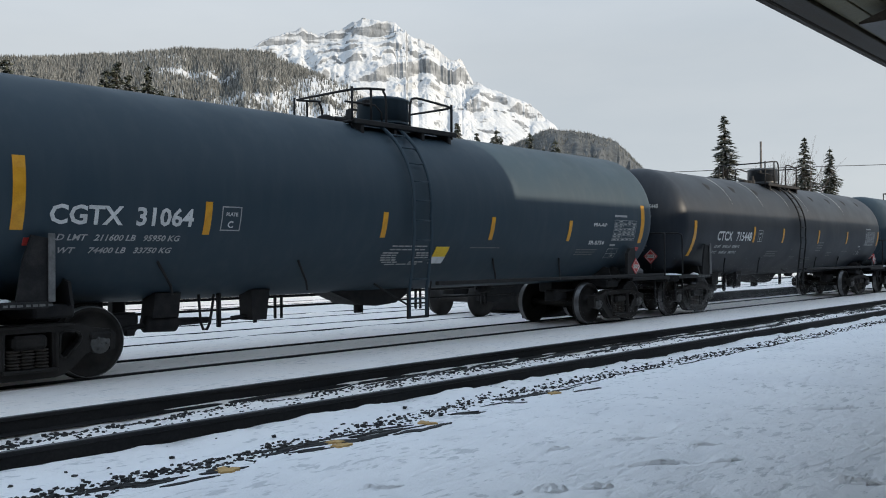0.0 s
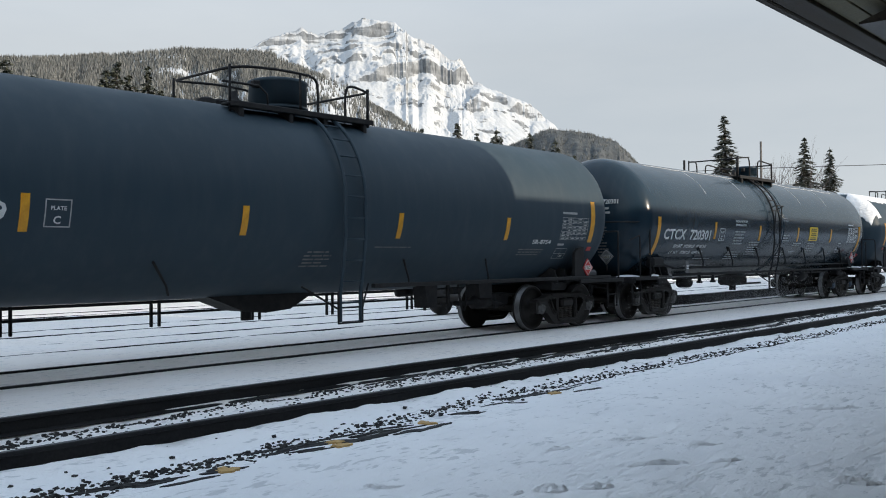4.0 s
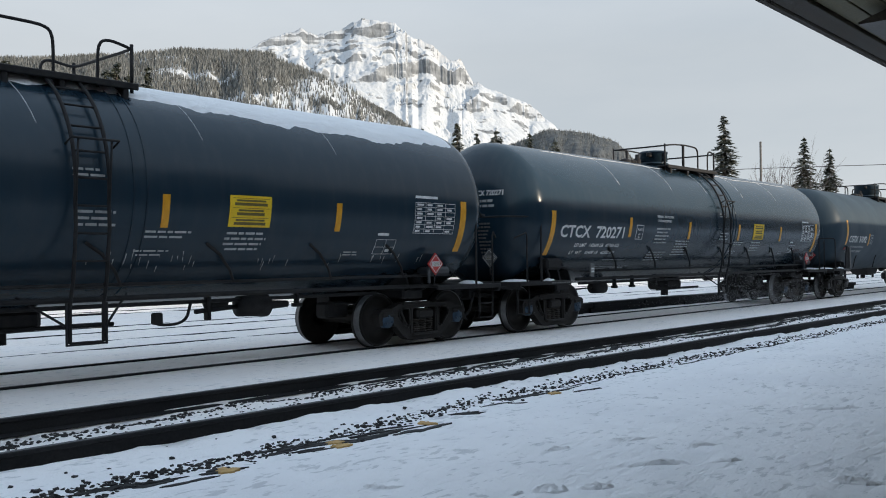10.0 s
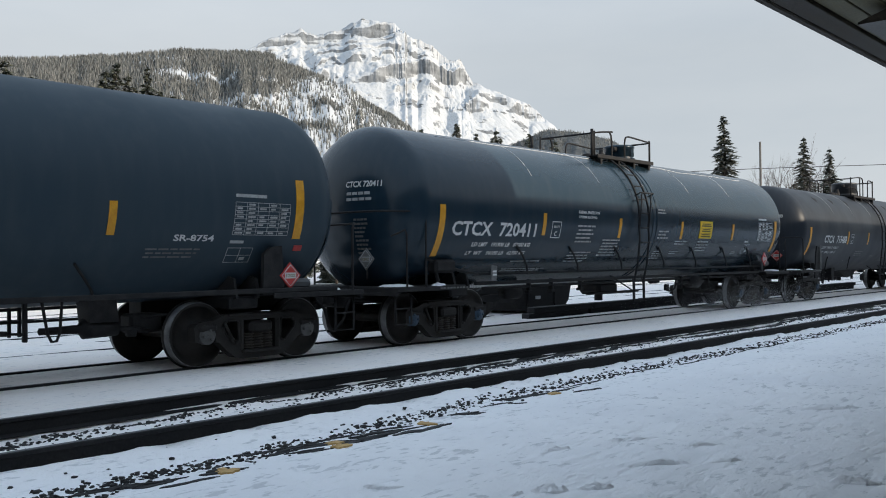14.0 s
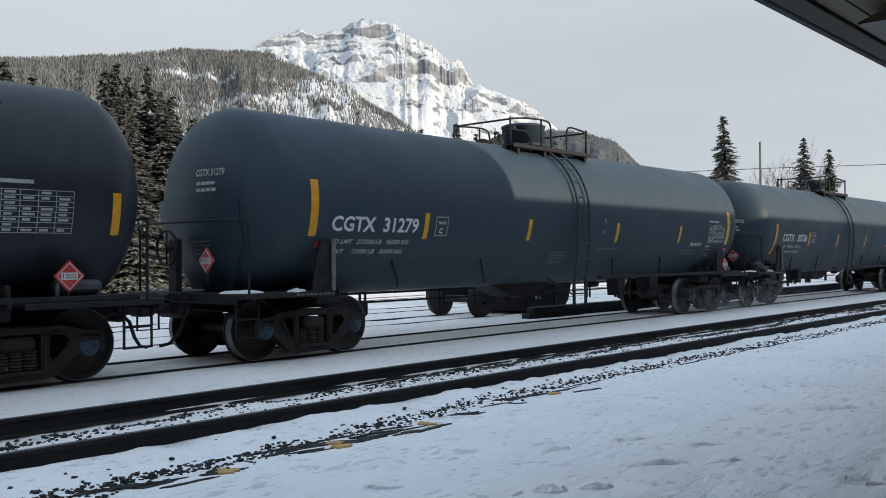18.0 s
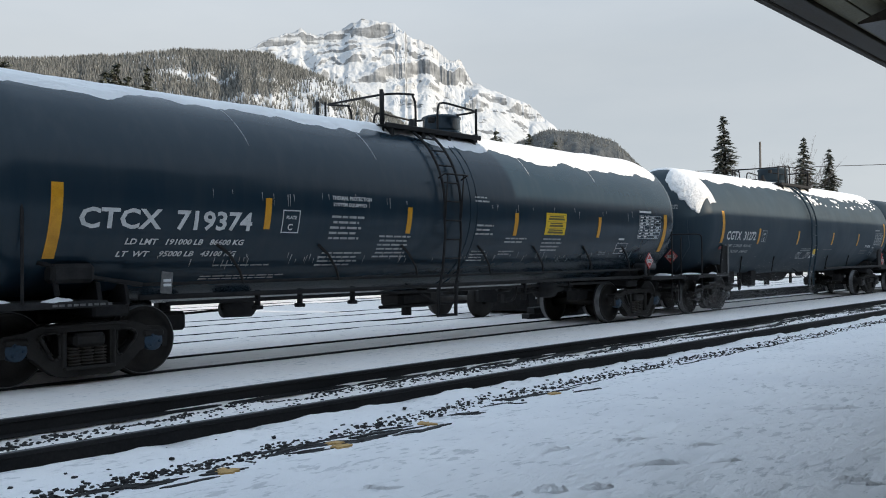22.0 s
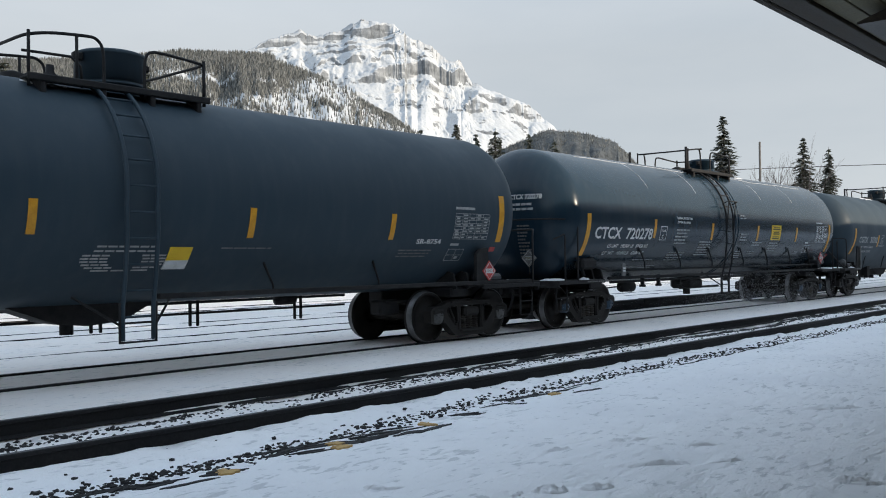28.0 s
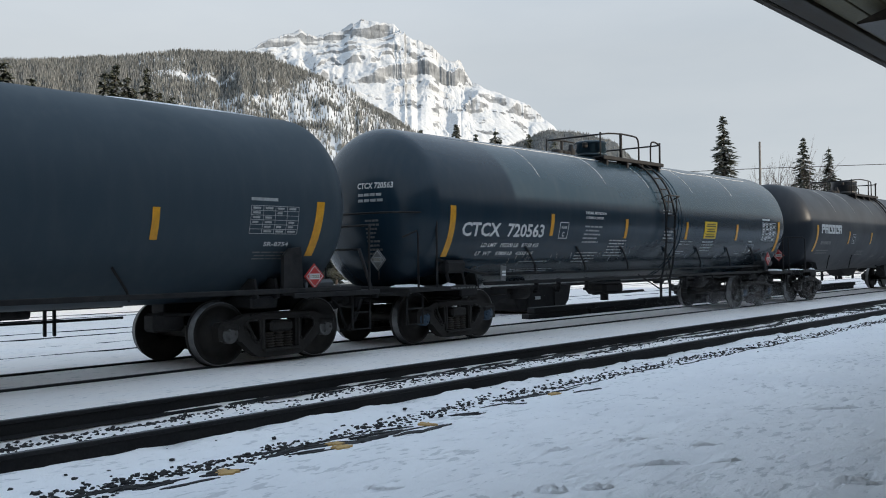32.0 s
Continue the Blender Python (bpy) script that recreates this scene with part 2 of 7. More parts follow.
# ---- mesh tools ----
class Shape:
    """Collects rounded boxes, tubes and turned forms into one mesh with material slots."""

    def __init__(self):
        self.v, self.f, self.k, self.s = [], [], [], []

    def add(self, verts, faces, slot=0, smooth=False):
        o = len(self.v)
        self.v += [tuple(p) for p in verts]
        self.f += [tuple(i + o for i in q) for q in faces]
        self.k += [slot] * len(faces)
        self.s += [smooth] * len(faces)
        return self

    def box(self, c, size, bevel=0.012, slot=0, rot=None):
        h = [a / 2 for a in size]
        b = min(bevel, min(h) * 0.6)
        vs, idx = [], {}
        for sx in (-1, 1):
            for sy in (-1, 1):
                for sz in (-1, 1):
                    for ax in range(3):
                        q = [sx * (h[0] - b), sy * (h[1] - b), sz * (h[2] - b)]
                        q[ax] = (sx, sy, sz)[ax] * h[ax]
                        idx[sx, sy, sz, ax] = len(vs)
                        vs.append(Vector(q))
        fs = []
        for ax in range(3):
            u, w = [a for a in range(3) if a != ax]
            for s in (-1, 1):
                quad = []
                for su, sw in ((-1, -1), (1, -1), (1, 1), (-1, 1)):
                    t = [0, 0, 0]
                    t[ax], t[u], t[w] = s, su, sw
                    quad.append(idx[t[0], t[1], t[2], ax])
                fs.append(quad)
            for su in (-1, 1):
                for sw in (-1, 1):
                    e = []
                    for s, which in ((-1, u), (1, u), (1, w), (-1, w)):
                        t = [0, 0, 0]
                        t[ax], t[u], t[w] = s, su, sw
                        e.append(idx[t[0], t[1], t[2], which])
                    fs.append(e)
        for sx in (-1, 1):
            for sy in (-1, 1):
                for sz in (-1, 1):
                    fs.append([idx[sx, sy, sz, a] for a in range(3)])
        if rot is not None:
            r = Euler([radians(a) for a in rot]).to_matrix()
            vs = [r @ q for q in vs]
        return self.add([q + Vector(c) for q in vs], fs, slot)

    def tube(self, path, r, n=8, slot=0, cap=True):
        pts = [Vector(q) for q in path]
        rs = r if isinstance(r, (list, tuple)) else [r] * len(pts)
        vs, fs, up = [], [], None
        for i, q in enumerate(pts):
            d = (pts[min(i + 1, len(pts) - 1)] - pts[max(i - 1, 0)]).normalized()
            if up is None:
                up = d.orthogonal().normalized()
            up = (up - d * up.dot(d)).normalized()
            side = d.cross(up)
            for j in range(n):
                a = 2 * math.pi * j / n
                vs.append(q + (up * math.cos(a) + side * math.sin(a)) * rs[i])
        for i in range(len(pts) - 1):
            for j in range(n):
                fs.append((i * n + j, i * n + (j + 1) % n, (i + 1) * n + (j + 1) % n, (i + 1) * n + j))
        if cap:
            fs += [tuple(range(n))[::-1], tuple(range((len(pts) - 1) * n, len(pts) * n))]
        return self.add(vs, fs, slot, True)

    def turned(self, profile, axis="z", at=(0, 0, 0), n=24, slots=None):
        """profile: (along, radius) pairs, turned about the axis."""
        vs, fs, ks = [], [], []
        for a, r in profile:
            for j in range(n):
                t = 2 * math.pi * j / n
                c, s = r * math.cos(t), r * math.sin(t)
                q = {"x": (a, c, s), "y": (s, a, c), "z": (c, s, a)}[axis]
                vs.append((q[0] + at[0], q[1] + at[1], q[2] + at[2]))
        for i in range(len(profile) - 1):
            for j in range(n):
                fs.append((i * n + j, i * n + (j + 1) % n, (i + 1) * n + (j + 1) % n, (i + 1) * n + j))
        o = len(self.k)
        self.add(vs, fs, 0, True)
        if slots:
            for i in range(len(profile) - 1):
                for j in range(n):
                    self.k[o + i * n + j] = slots[i]
        return self

    def plate(self, outline, y0, y1, slot=0, axis="y"):
        """An outline in (x, z) drawn out from y0 to y1 (or in (y, z) along x)."""
        m = len(outline)
        if axis == "y":
            vs = [(a, y0, b) for a, b in outline] + [(a, y1, b) for a, b in outline]
        else:
            vs = [(y0, a, b) for a, b in outline] + [(y1, a, b) for a, b in outline]
        fs = [tuple(range(m)), tuple(range(2 * m - 1, m - 1, -1))]
        fs += [(i, i + m, (i + 1) % m + m, (i + 1) % m) for i in range(m)]
        return self.add(vs, fs, slot)

    def mesh(self, name, *materials):
        me = bpy.data.meshes.new(name)
        me.from_pydata(self.v, [], self.f)
        for m in materials:
            me.materials.append(m)
        me.polygons.foreach_set("material_index", self.k)
        me.polygons.foreach_set("use_smooth", self.s)
        bm = bmesh.new()
        bm.from_mesh(me)
        bmesh.ops.recalc_face_normals(bm, faces=bm.faces)
        bm.to_mesh(me)
        bm.free()
        return me


def bent(path, times=2):
    """The same path with its corners cut round, as a pipe is bent."""
    pts = [Vector(q) for q in path]
    for _ in range(times):
        out = [pts[0]]
        for p, q in zip(pts, pts[1:]):
            d = (q - p).length
            cut = min(0.25, 0.10 / max(d, 0.01))
            out += [p.lerp(q, cut), p.lerp(q, 1 - cut)]
        pts = out + [pts[-1]]
    return pts


MESHES = {}


def cached(key, make):
    if key not in MESHES:
        MESHES[key] = make()
    return MESHES[key]


def part(name, data, parent, label="", at=None):
    ob = new(name, data)
    ob.parent = parent
    if at is not None:
        ob.matrix_basis = at
    return tagged(ob, label)


def thing(name, m, label, category, group="", kind=""):
    ob = new(name)
    ob.matrix_basis = m
    return tagged(ob, label, category, group, kind)


def solid(name, data, label, category="", kind="", group=""):
    return tagged(new(name, data), label, category, group, kind)


TABLES = {}


def fbm(x, y, octaves=5, seed=0):
    """Smooth value noise on numpy arrays, about -1 to 1."""
    if seed not in TABLES:
        TABLES[seed] = np.random.RandomState(seed).rand(256, 256) * 2 - 1
    table = TABLES[seed]
    out, amp = np.zeros(np.broadcast(x, y).shape), 1.0
    for o in range(octaves):
        fx, fy = x * 2 ** o + 13.7 * o, y * 2 ** o + 5.3 * o
        ix, iy = np.floor(fx).astype(int), np.floor(fy).astype(int)
        ux, uy = fx - ix, fy - iy
        ux, uy = ux * ux * (3 - 2 * ux), uy * uy * (3 - 2 * uy)
        a = table[ix % 256, iy % 256] * (1 - ux) + table[(ix + 1) % 256, iy % 256] * ux
        b = table[ix % 256, (iy + 1) % 256] * (1 - ux) + table[(ix + 1) % 256, (iy + 1) % 256] * ux
        out += amp * (a * (1 - uy) + b * uy)
        amp *= 0.5
    return out


def grid_mesh(name, px, py, pz, material, smooth=True):
    h, w = px.shape
    verts = np.stack([px, py, pz], -1).reshape(-1, 3)
    i = np.arange(h * w).reshape(h, w)
    faces = np.stack([i[:-1, :-1], i[:-1, 1:], i[1:, 1:], i[1:, :-1]], -1).reshape(-1, 4)
    me = bpy.data.meshes.new(name)
    me.from_pydata(verts.tolist(), [], faces.tolist())
    me.materials.append(material)
    me.polygons.foreach_set("use_smooth", [smooth] * len(faces))
    return me

# ---- the lettering, turned into meshes first ----
CARS = [  # kind, marks, first and second weight line, centre at the start, ladder, state
    ("E", "CGTX 31064", "LD LMT   211600 LB   95950 KG", "LT WT     74400 LB   33750 KG", 11.47, -0.47, "sticker"),
    ("C", "CTCX 715448", "LD LMT   200800 LB   90800 KG", "LT WT     81600 LB   38800 KG", 28.78, -0.33, ""),
    ("A", "CGTX 31299", "LD LMT   211700 LB   96000 KG", "LT WT     74300 LB   33700 KG", 46.43, 0.42, ""),
    ("B", "CTCX 720301", "LD LMT   192500 LB   87300 KG", "LT  WT    93500 LB   42400 KG", 64.06, -0.47, ""),
    ("A", "CGTX 31206", "LD LMT   211900 LB   96100 KG", "LT WT     74100 LB   33600 KG", 81.70, 0.35, "snow head"),
    ("B", "CTCX 719016", "LD LMT   191300 LB   86750 KG", "LT  WT    94700 LB   42950 KG", 99.40, 0.46, "snow head rime"),
    ("B", "CTCX 720271", "LD LMT   192600 LB   87350 KG", "LT  WT    93400 LB   42350 KG", 116.98, 0.50, "blue"),
    ("A", "CGTX 31092", "LD LMT   211500 LB   95900 KG", "LT WT     74500 LB   33800 KG", 134.57, 0.58, ""),
    ("B", "CTCX 720411", "LD LMT   191900 LB   87000 KG", "LT  WT    94100 LB   42700 KG", 152.45, -0.57, "blue"),
    ("C", "CTCX 715488", "LD LMT   200400 LB   90850 KG", "LT WT     85800 LB   38850 KG", 170.44, -0.02, "blue"),
    ("A", "CGTX 31279", "LD LMT   212100 LB   96200 KG", "LT WT     73900 LB   33500 KG", 188.47, 0.13, "blue"),
    ("D", "CGTX 30726", "LD LMT   198800 LB   90200 KG", "LT WT     64200 LB   29100 KG", 206.34, -0.54, ""),
    ("B", "CTCX 719374", "LD LMT   191000 LB   86600 KG", "LT  WT    95000 LB   43100 KG", 224.28, -0.46, "snow head rime blue"),
    ("A", "CGTX 31272", "LD LMT   211900 LB   96100 KG", "LT WT     74100 LB   33600 KG", 241.95, -0.46, "snow head sticker"),
    ("D", "CGTX 30665", "LD LMT   198300 LB   89950 KG", "LT WT     64700 LB   29350 KG", 259.75, -0.62, ""),
    ("E", "CGTX 31250", "LD LMT   211600 LB   95950 KG", "LT WT     74400 LB   33750 KG", 277.56, -0.26, "sticker"),
    ("B", "CTCX 720278", "LD LMT   192900 LB   87450 KG", "LT  WT    93100 LB   42250 KG", 295.07, -0.62, "blue"),
    ("D", "CGTX 30702", "LD LMT   198700 LB   90100 KG", "LT WT     64300 LB   29160 KG", 312.55, -0.65, "sticker dust"),
    ("B", "CTCX 720563", "LD LMT   192200 LB   87150 KG", "LT  WT    93800 LB   42550 KG", 330.21, 0.43, "blue rime"),
    ("P", "", "", "", 348.10, 0.90, ""),
]
LETTERS = {}


def make_letters(texts):
    """Each text once, as a flat mesh of unit height in x and y with its left foot at 0."""
    made = []
    for t in texts:
        cu = bpy.data.curves.new("letters", "FONT")
        cu.body, cu.resolution_u, cu.offset = t, 2, 0.026
        ob = bpy.data.objects.new("letters", cu)
        scene.collection.objects.link(ob)
        made.append((t, ob, cu))
    deps = bpy.context.evaluated_depsgraph_get()
    for t, ob, cu in made:
        me = bpy.data.meshes.new_from_object(ob.evaluated_get(deps))
        v = np.array([p.co[:2] for p in me.vertices])
        v -= v.min(0)
        LETTERS[t] = (v / v[:, 1].max(), [tuple(p.vertices) for p in me.polygons])
        bpy.data.meshes.remove(me)
    for t, ob, cu in made:
        bpy.data.objects.remove(ob)
        bpy.data.curves.remove(cu)


wanted = {"PLATE", "C", "THERMAL PROTECTION", "SYSTEM EQUIPPED", "SR-8754", "FRA-AIP", "1202", "ANCH", "HERE"}
for row in CARS:
    wanted |= {w for w in row[1:4] if w}
    wanted |= {row[1].replace(" ", "  "), row[1].replace(" ", "   ")} if row[1] else set()
make_letters(sorted(wanted))

# ---- ground, tracks and platform edge ----
YF, YN, YB = 11.84, 7.53, 15.95  # centre lines: the train's track, the empty near track, the far siding
ZN = 0.10                          # the near track's rail heads stand a little higher


def steps(*pieces):
    out = []
    for a, b, d in pieces:
        out += list(np.arange(a, b, d))
    return np.array(out + [pieces[-1][1]])


gx = steps((-900, -100, 100), (-100, -12, 8), (-12, 0, 1.0), (0, 3, 0.2), (3, 14, 0.06), (14, 24, 0.12), (24, 60, 0.5), (60, 300, 10), (300, 4600, 215))
gy = steps((-60, -12, 8), (-12, 0, 1.0), (0, 2, 0.25), (2, 5.3, 0.05), (5.3, 9.2, 0.05), (9.2, 17, 0.2), (17, 45, 1.0), (45, 300, 12), (300, 4600, 215))
GX, GY = np.meshgrid(gx, gy)


def ground_height(x, y):
    level = np.interp(y, [-60, 5.2, 5.5, 6.2, 6.71, 6.81, 7.5, 7.85, 8.05, 8.22, 8.34, 8.8, 9.6, 10.9, 11.0, 12.7, 13.2, 60, 4600],
                      [-0.02, -0.02, -0.045, -0.05, -0.025, -0.05, -0.055, -0.06, -0.078, -0.082, 0.02, 0.03, 0.0, -0.018, -0.03, -0.03, -0.06, -0.1, -0.4])
    near = np.clip((60 - np.abs(x)) / 30, 0, 1)
    crust = 0.016 * fbm(x * 0.55, y * 0.9, 5, 3) + 0.010 * fbm(x * 2.4, y * 4.0, 3, 5)
    pits = -0.035 * np.clip(fbm(x * 1.1, y * 1.6, 4, 9) - 0.62, 0, 1) * (y < 5.2)
    dents = -0.030 * np.clip(fbm(x * 1.7, y * 3.6, 3, 17) - 0.42, 0, 0.6) - 0.02 * np.clip(fbm(x * 4.0, y * 7.0, 2, 19) - 0.62, 0, 0.5)
    edge = np.interp(y, [5.0, 5.3, 5.75, 6.2], [1.0, 0.2, 0.3, 1.0]) * np.interp(y, [10, 10.8, 13, 14], [1, 0.15, 0.15, 1])
    rough = np.where((y > 6.8) & (y < 8.15), 1.9, 1.0)
    melt = 0.030 * fbm(x * 3.2, y * 2.0, 3, 23) * (np.exp(-((y - 6.66) / 0.09) ** 2) + np.exp(-((y - 8.12) / 0.11) ** 2))
    return level + near * (melt + crust * edge * rough + pits * 1.5 + dents * (y < 6.4))


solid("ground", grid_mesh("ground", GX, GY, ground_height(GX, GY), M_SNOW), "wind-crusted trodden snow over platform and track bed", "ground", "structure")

RAIL = [(-0.068, -0.17), (-0.068, -0.16), (-0.012, -0.14), (-0.010, -0.045), (-0.036, -0.032), (-0.036, -0.006), (-0.028, 0.0),
        (0.028, 0.0), (0.036, -0.006), (0.036, -0.032), (0.010, -0.045), (0.012, -0.14), (0.068, -0.16), (0.068, -0.17)]


def rail(y, z, x0, x1, label):
    sh = Shape().plate([(a + y, b + z) for a, b in RAIL], x0, x1, 0, "x")
    for i, f in enumerate(sh.f):
        if len(f) == 4 and all(abs(sh.v[j][2] - z) < 0.001 for j in f):
            sh.k[i] = 1
    return solid("rail", sh.mesh("rail", M_RAIL, M_RAILTOP), label, "rail", "structure")


for y in (YN - 0.7525, YN + 0.7525):
    rail(y, ZN, -60, 400, "dark brown steel rail standing above the snow")
for y in (YF - 0.7525, YF + 0.7525):
    rail(y, 0.0, -60, 420, "steel rail sunk to its head in snow")
for y in (YB - 0.7525, YB + 0.7525):
    rail(y, -0.050, -60, 400, "siding rail almost buried in snow")
for y in (18.85, 20.35, 25.2, 26.7):
    rail(y, -0.055, -60, 400, "yard rail almost buried in snow")


def stones(name, label, count, place, seed, size):
    """Broken stones, each a lopsided block half sunk in the snow."""
    rng = random.Random(seed)
    cube = [(-1, -1, -1), (1, -1, -1), (1, 1, -1), (-1, 1, -1), (-1, -1, 1), (1, -1, 1), (1, 1, 1), (-1, 1, 1)]
    quads = [(0, 3, 2, 1), (4, 5, 6, 7), (0, 1, 5, 4), (1, 2, 6, 5), (2, 3, 7, 6), (3, 0, 4, 7)]
    vs, fs = [], []
    for _ in range(count):
        x, y = place(rng)
        s = rng.uniform(*size)
        z = float(ground_height(np.array(x), np.array(y))) + s * rng.uniform(-0.1, 0.35)
        r = Euler((rng.uniform(0, 6), rng.uniform(0, 6), rng.uniform(0, 6))).to_matrix()
        o = len(vs)
        for q in cube:
            w = r @ (Vector(q) * s * rng.uniform(0.45, 0.8))
            vs.append((x + w.x * 1.15, y + w.y, z + w.z * 0.75))
        fs += [tuple(i + o for i in q) for q in quads]
    me = bpy.data.meshes.new(name)
    me.from_pydata(vs, [], fs)
    me.materials.append(M_STONE)
    return solid(name, me, label, "ballast", "stuff")


def far_biased(rng, a, b):
    return a + (b - a) * rng.random() ** 1.7


def stone_row(x):
    return float(np.interp(x, [0, 5, 9.4, 20, 60], [5.66, 5.93, 6.22, 6.2, 6.2]))


def edge_stone(r):
    x = far_biased(r, 1.8, 45)
    return x, stone_row(x) + r.gauss(0, 0.10)


stones("ballast", "dark broken ballast stones poking through snow between rails", 6000,
       lambda r: (far_biased(r, 1.5, 45), r.choice((r.gauss(7.2, 0.2), r.gauss(8.04, 0.07), r.gauss(7.95, 0.10), r.uniform(6.9, 8.15)))), 11, (0.007, 0.023))
stones("ballast", "row of dark ballast stones along the platform edge", 3400, edge_stone, 12, (0.007, 0.023))
stones("ballast", "few loose stones on the snow beside the rail", 40, lambda r: (far_biased(r, 2.0, 30), r.uniform(5.8, 6.5)), 13, (0.012, 0.03))


def patch(name, x, y, lx, ly, material, label, category, seed, lift=0.006, turn=0.0):
    """A thin ragged patch lying on the ground."""
    rng = random.Random(seed)
    n = 22
    ring = []
    for i in range(n):
        a = 2 * math.pi * i / n
        k = 1 + rng.uniform(-0.42, 0.30)
        du, dv = math.cos(a) * lx / 2 * k, math.sin(a) * ly / 2 * k
        px, py = x + du * math.cos(turn) - dv * math.sin(turn), y + du * math.sin(turn) + dv * math.cos(turn)
        ring.append((px, py, float(ground_height(np.array(px), np.array(py))) + lift))
    c = (x, y, float(ground_height(np.array(x), np.array(y))) + lift + 0.006)
    sh = Shape().add(ring + [c] + [(p[0], p[1], p[2] - 0.03) for p in ring],
                     [(i, (i + 1) % n, n) for i in range(n)] + [(i, (i + 1) % n, (i + 1) % n + n + 1, i + n + 1) for i in range(n)])
    return solid(name, sh.mesh(name, material), label, category, "structure")


BARE = [(2.2, 5.52, 3.0, 5.42, 0.16), (3.0, 5.72, 3.95, 5.55, 0.16), (4.2, 5.84, 4.7, 5.76, 0.10), (4.4, 5.86, 5.2, 5.74, 0.20), (4.5, 5.63, 4.95, 5.52, 0.14), (4.85, 5.79, 6.06, 5.63, 0.24),
        (6.45, 5.83, 6.95, 5.74, 0.14), (7.5, 5.83, 7.75, 5.76, 0.08), (7.7, 6.02, 8.9, 5.96, 0.13), (8.65, 5.76, 9.05, 5.68, 0.08), (5.6, 5.56, 6.1, 5.50, 0.07), (3.3, 5.50, 3.7, 5.45, 0.08)]
rng = random.Random(9)
for i, (x0, y0, x1, y1, w) in enumerate(BARE):
    long, turn = math.hypot(x1 - x0, y1 - y0), math.atan2(y1 - y0, x1 - x0)
    for k in range(max(2, int(long * w / 0.022))):
        f, side = rng.uniform(0.06, 0.94), rng.uniform(-0.5, 0.5) * w
        patch("bare_patch", x0 + (x1 - x0) * f - math.sin(turn) * side, y0 + (y1 - y0) * f + math.cos(turn) * side, min(long * 0.7, rng.uniform(0.16, 0.62)), rng.uniform(0.022, 0.060), M_PAVE,
              "torn strip of bare dark asphalt showing through snow", "asphalt", 400 + i * 20 + k, 0.007 + 0.001 * (k % 4), turn + rng.uniform(-0.12, 0.12))
rng = random.Random(4)
for i in range(16):
    x = 7.6 + i * 0.7 + rng.uniform(-0.3, 0.3)
    patch("bare_patch", x, stone_row(x) - 0.16 + rng.uniform(-0.06, 0.05), rng.uniform(0.25, 0.8), rng.uniform(0.025, 0.05), M_PAVE,
          "strip of bare dark asphalt showing through snow", "asphalt", 140 + i)
for i, (x, y, lx, ly) in enumerate([(3.82, 5.55, 0.17, 0.18), (4.93, 5.53, 0.16, 0.13), (4.98, 5.68, 0.17, 0.10), (6.11, 5.68, 0.12, 0.20), (8.43, 5.86, 0.16, 0.12)]):
    patch("edge_line", x, y, lx, ly, M_EDGE, "worn yellow safety line showing through snow", "painted line", 300 + i, 0.014)


def snow_lump(x, y, lx, ly, h, turn, seed):
    """A broken heap or drift lip of crusted snow, higher on one side."""
    a = radians(turn)
    u, v = np.meshgrid(np.linspace(-1, 1, 34), np.linspace(-1, 1, 26))
    r = np.clip(1 - u * u - v * v, 0, 1)
    lip = np.where(v < 0, np.clip(r * 2.2, 0, 1), r ** 1.5)
    bumps = 0.6 + 0.55 * fbm(u * 1.7 + 3, v * 1.7, 3, seed)
    px = x + (u * math.cos(a) * lx - v * math.sin(a) * ly) / 2
    py = y + (u * math.sin(a) * lx + v * math.cos(a) * ly) / 2
    pz = ground_height(px, py) + 0.75 * h * lip * bumps - 0.012 * (r <= 0)
    solid("snow_lump", grid_mesh("snow_lump", px, py, pz, M_SNOW), "kicked-up lump of crusted snow on the platform", "snow")


for i, row in enumerate([(4.80, 3.38, 0.26, 0.16, 0.075, -40), (5.06, 3.20, 0.28, 0.14, 0.07, -30), (6.25, 1.93, 0.36, 0.14, 0.06, -70), (5.91, 3.24, 0.60, 0.20, 0.045, -38), (6.76, 3.30, 0.42, 0.14, 0.035, -40),
                         (9.17, 3.15, 0.75, 0.22, 0.045, -50), (6.30, 2.90, 0.34, 0.12, 0.03, -45), (6.5, 3.8, 0.36, 0.12, 0.03, -38), (5.87, 4.06, 0.25, 0.10, 0.03, -30), (4.6, 3.5, 0.12, 0.08, 0.03, 0), (4.2, 4.3, 0.3, 0.1, 0.03, -30)]):
    snow_lump(*row, 50 + i)

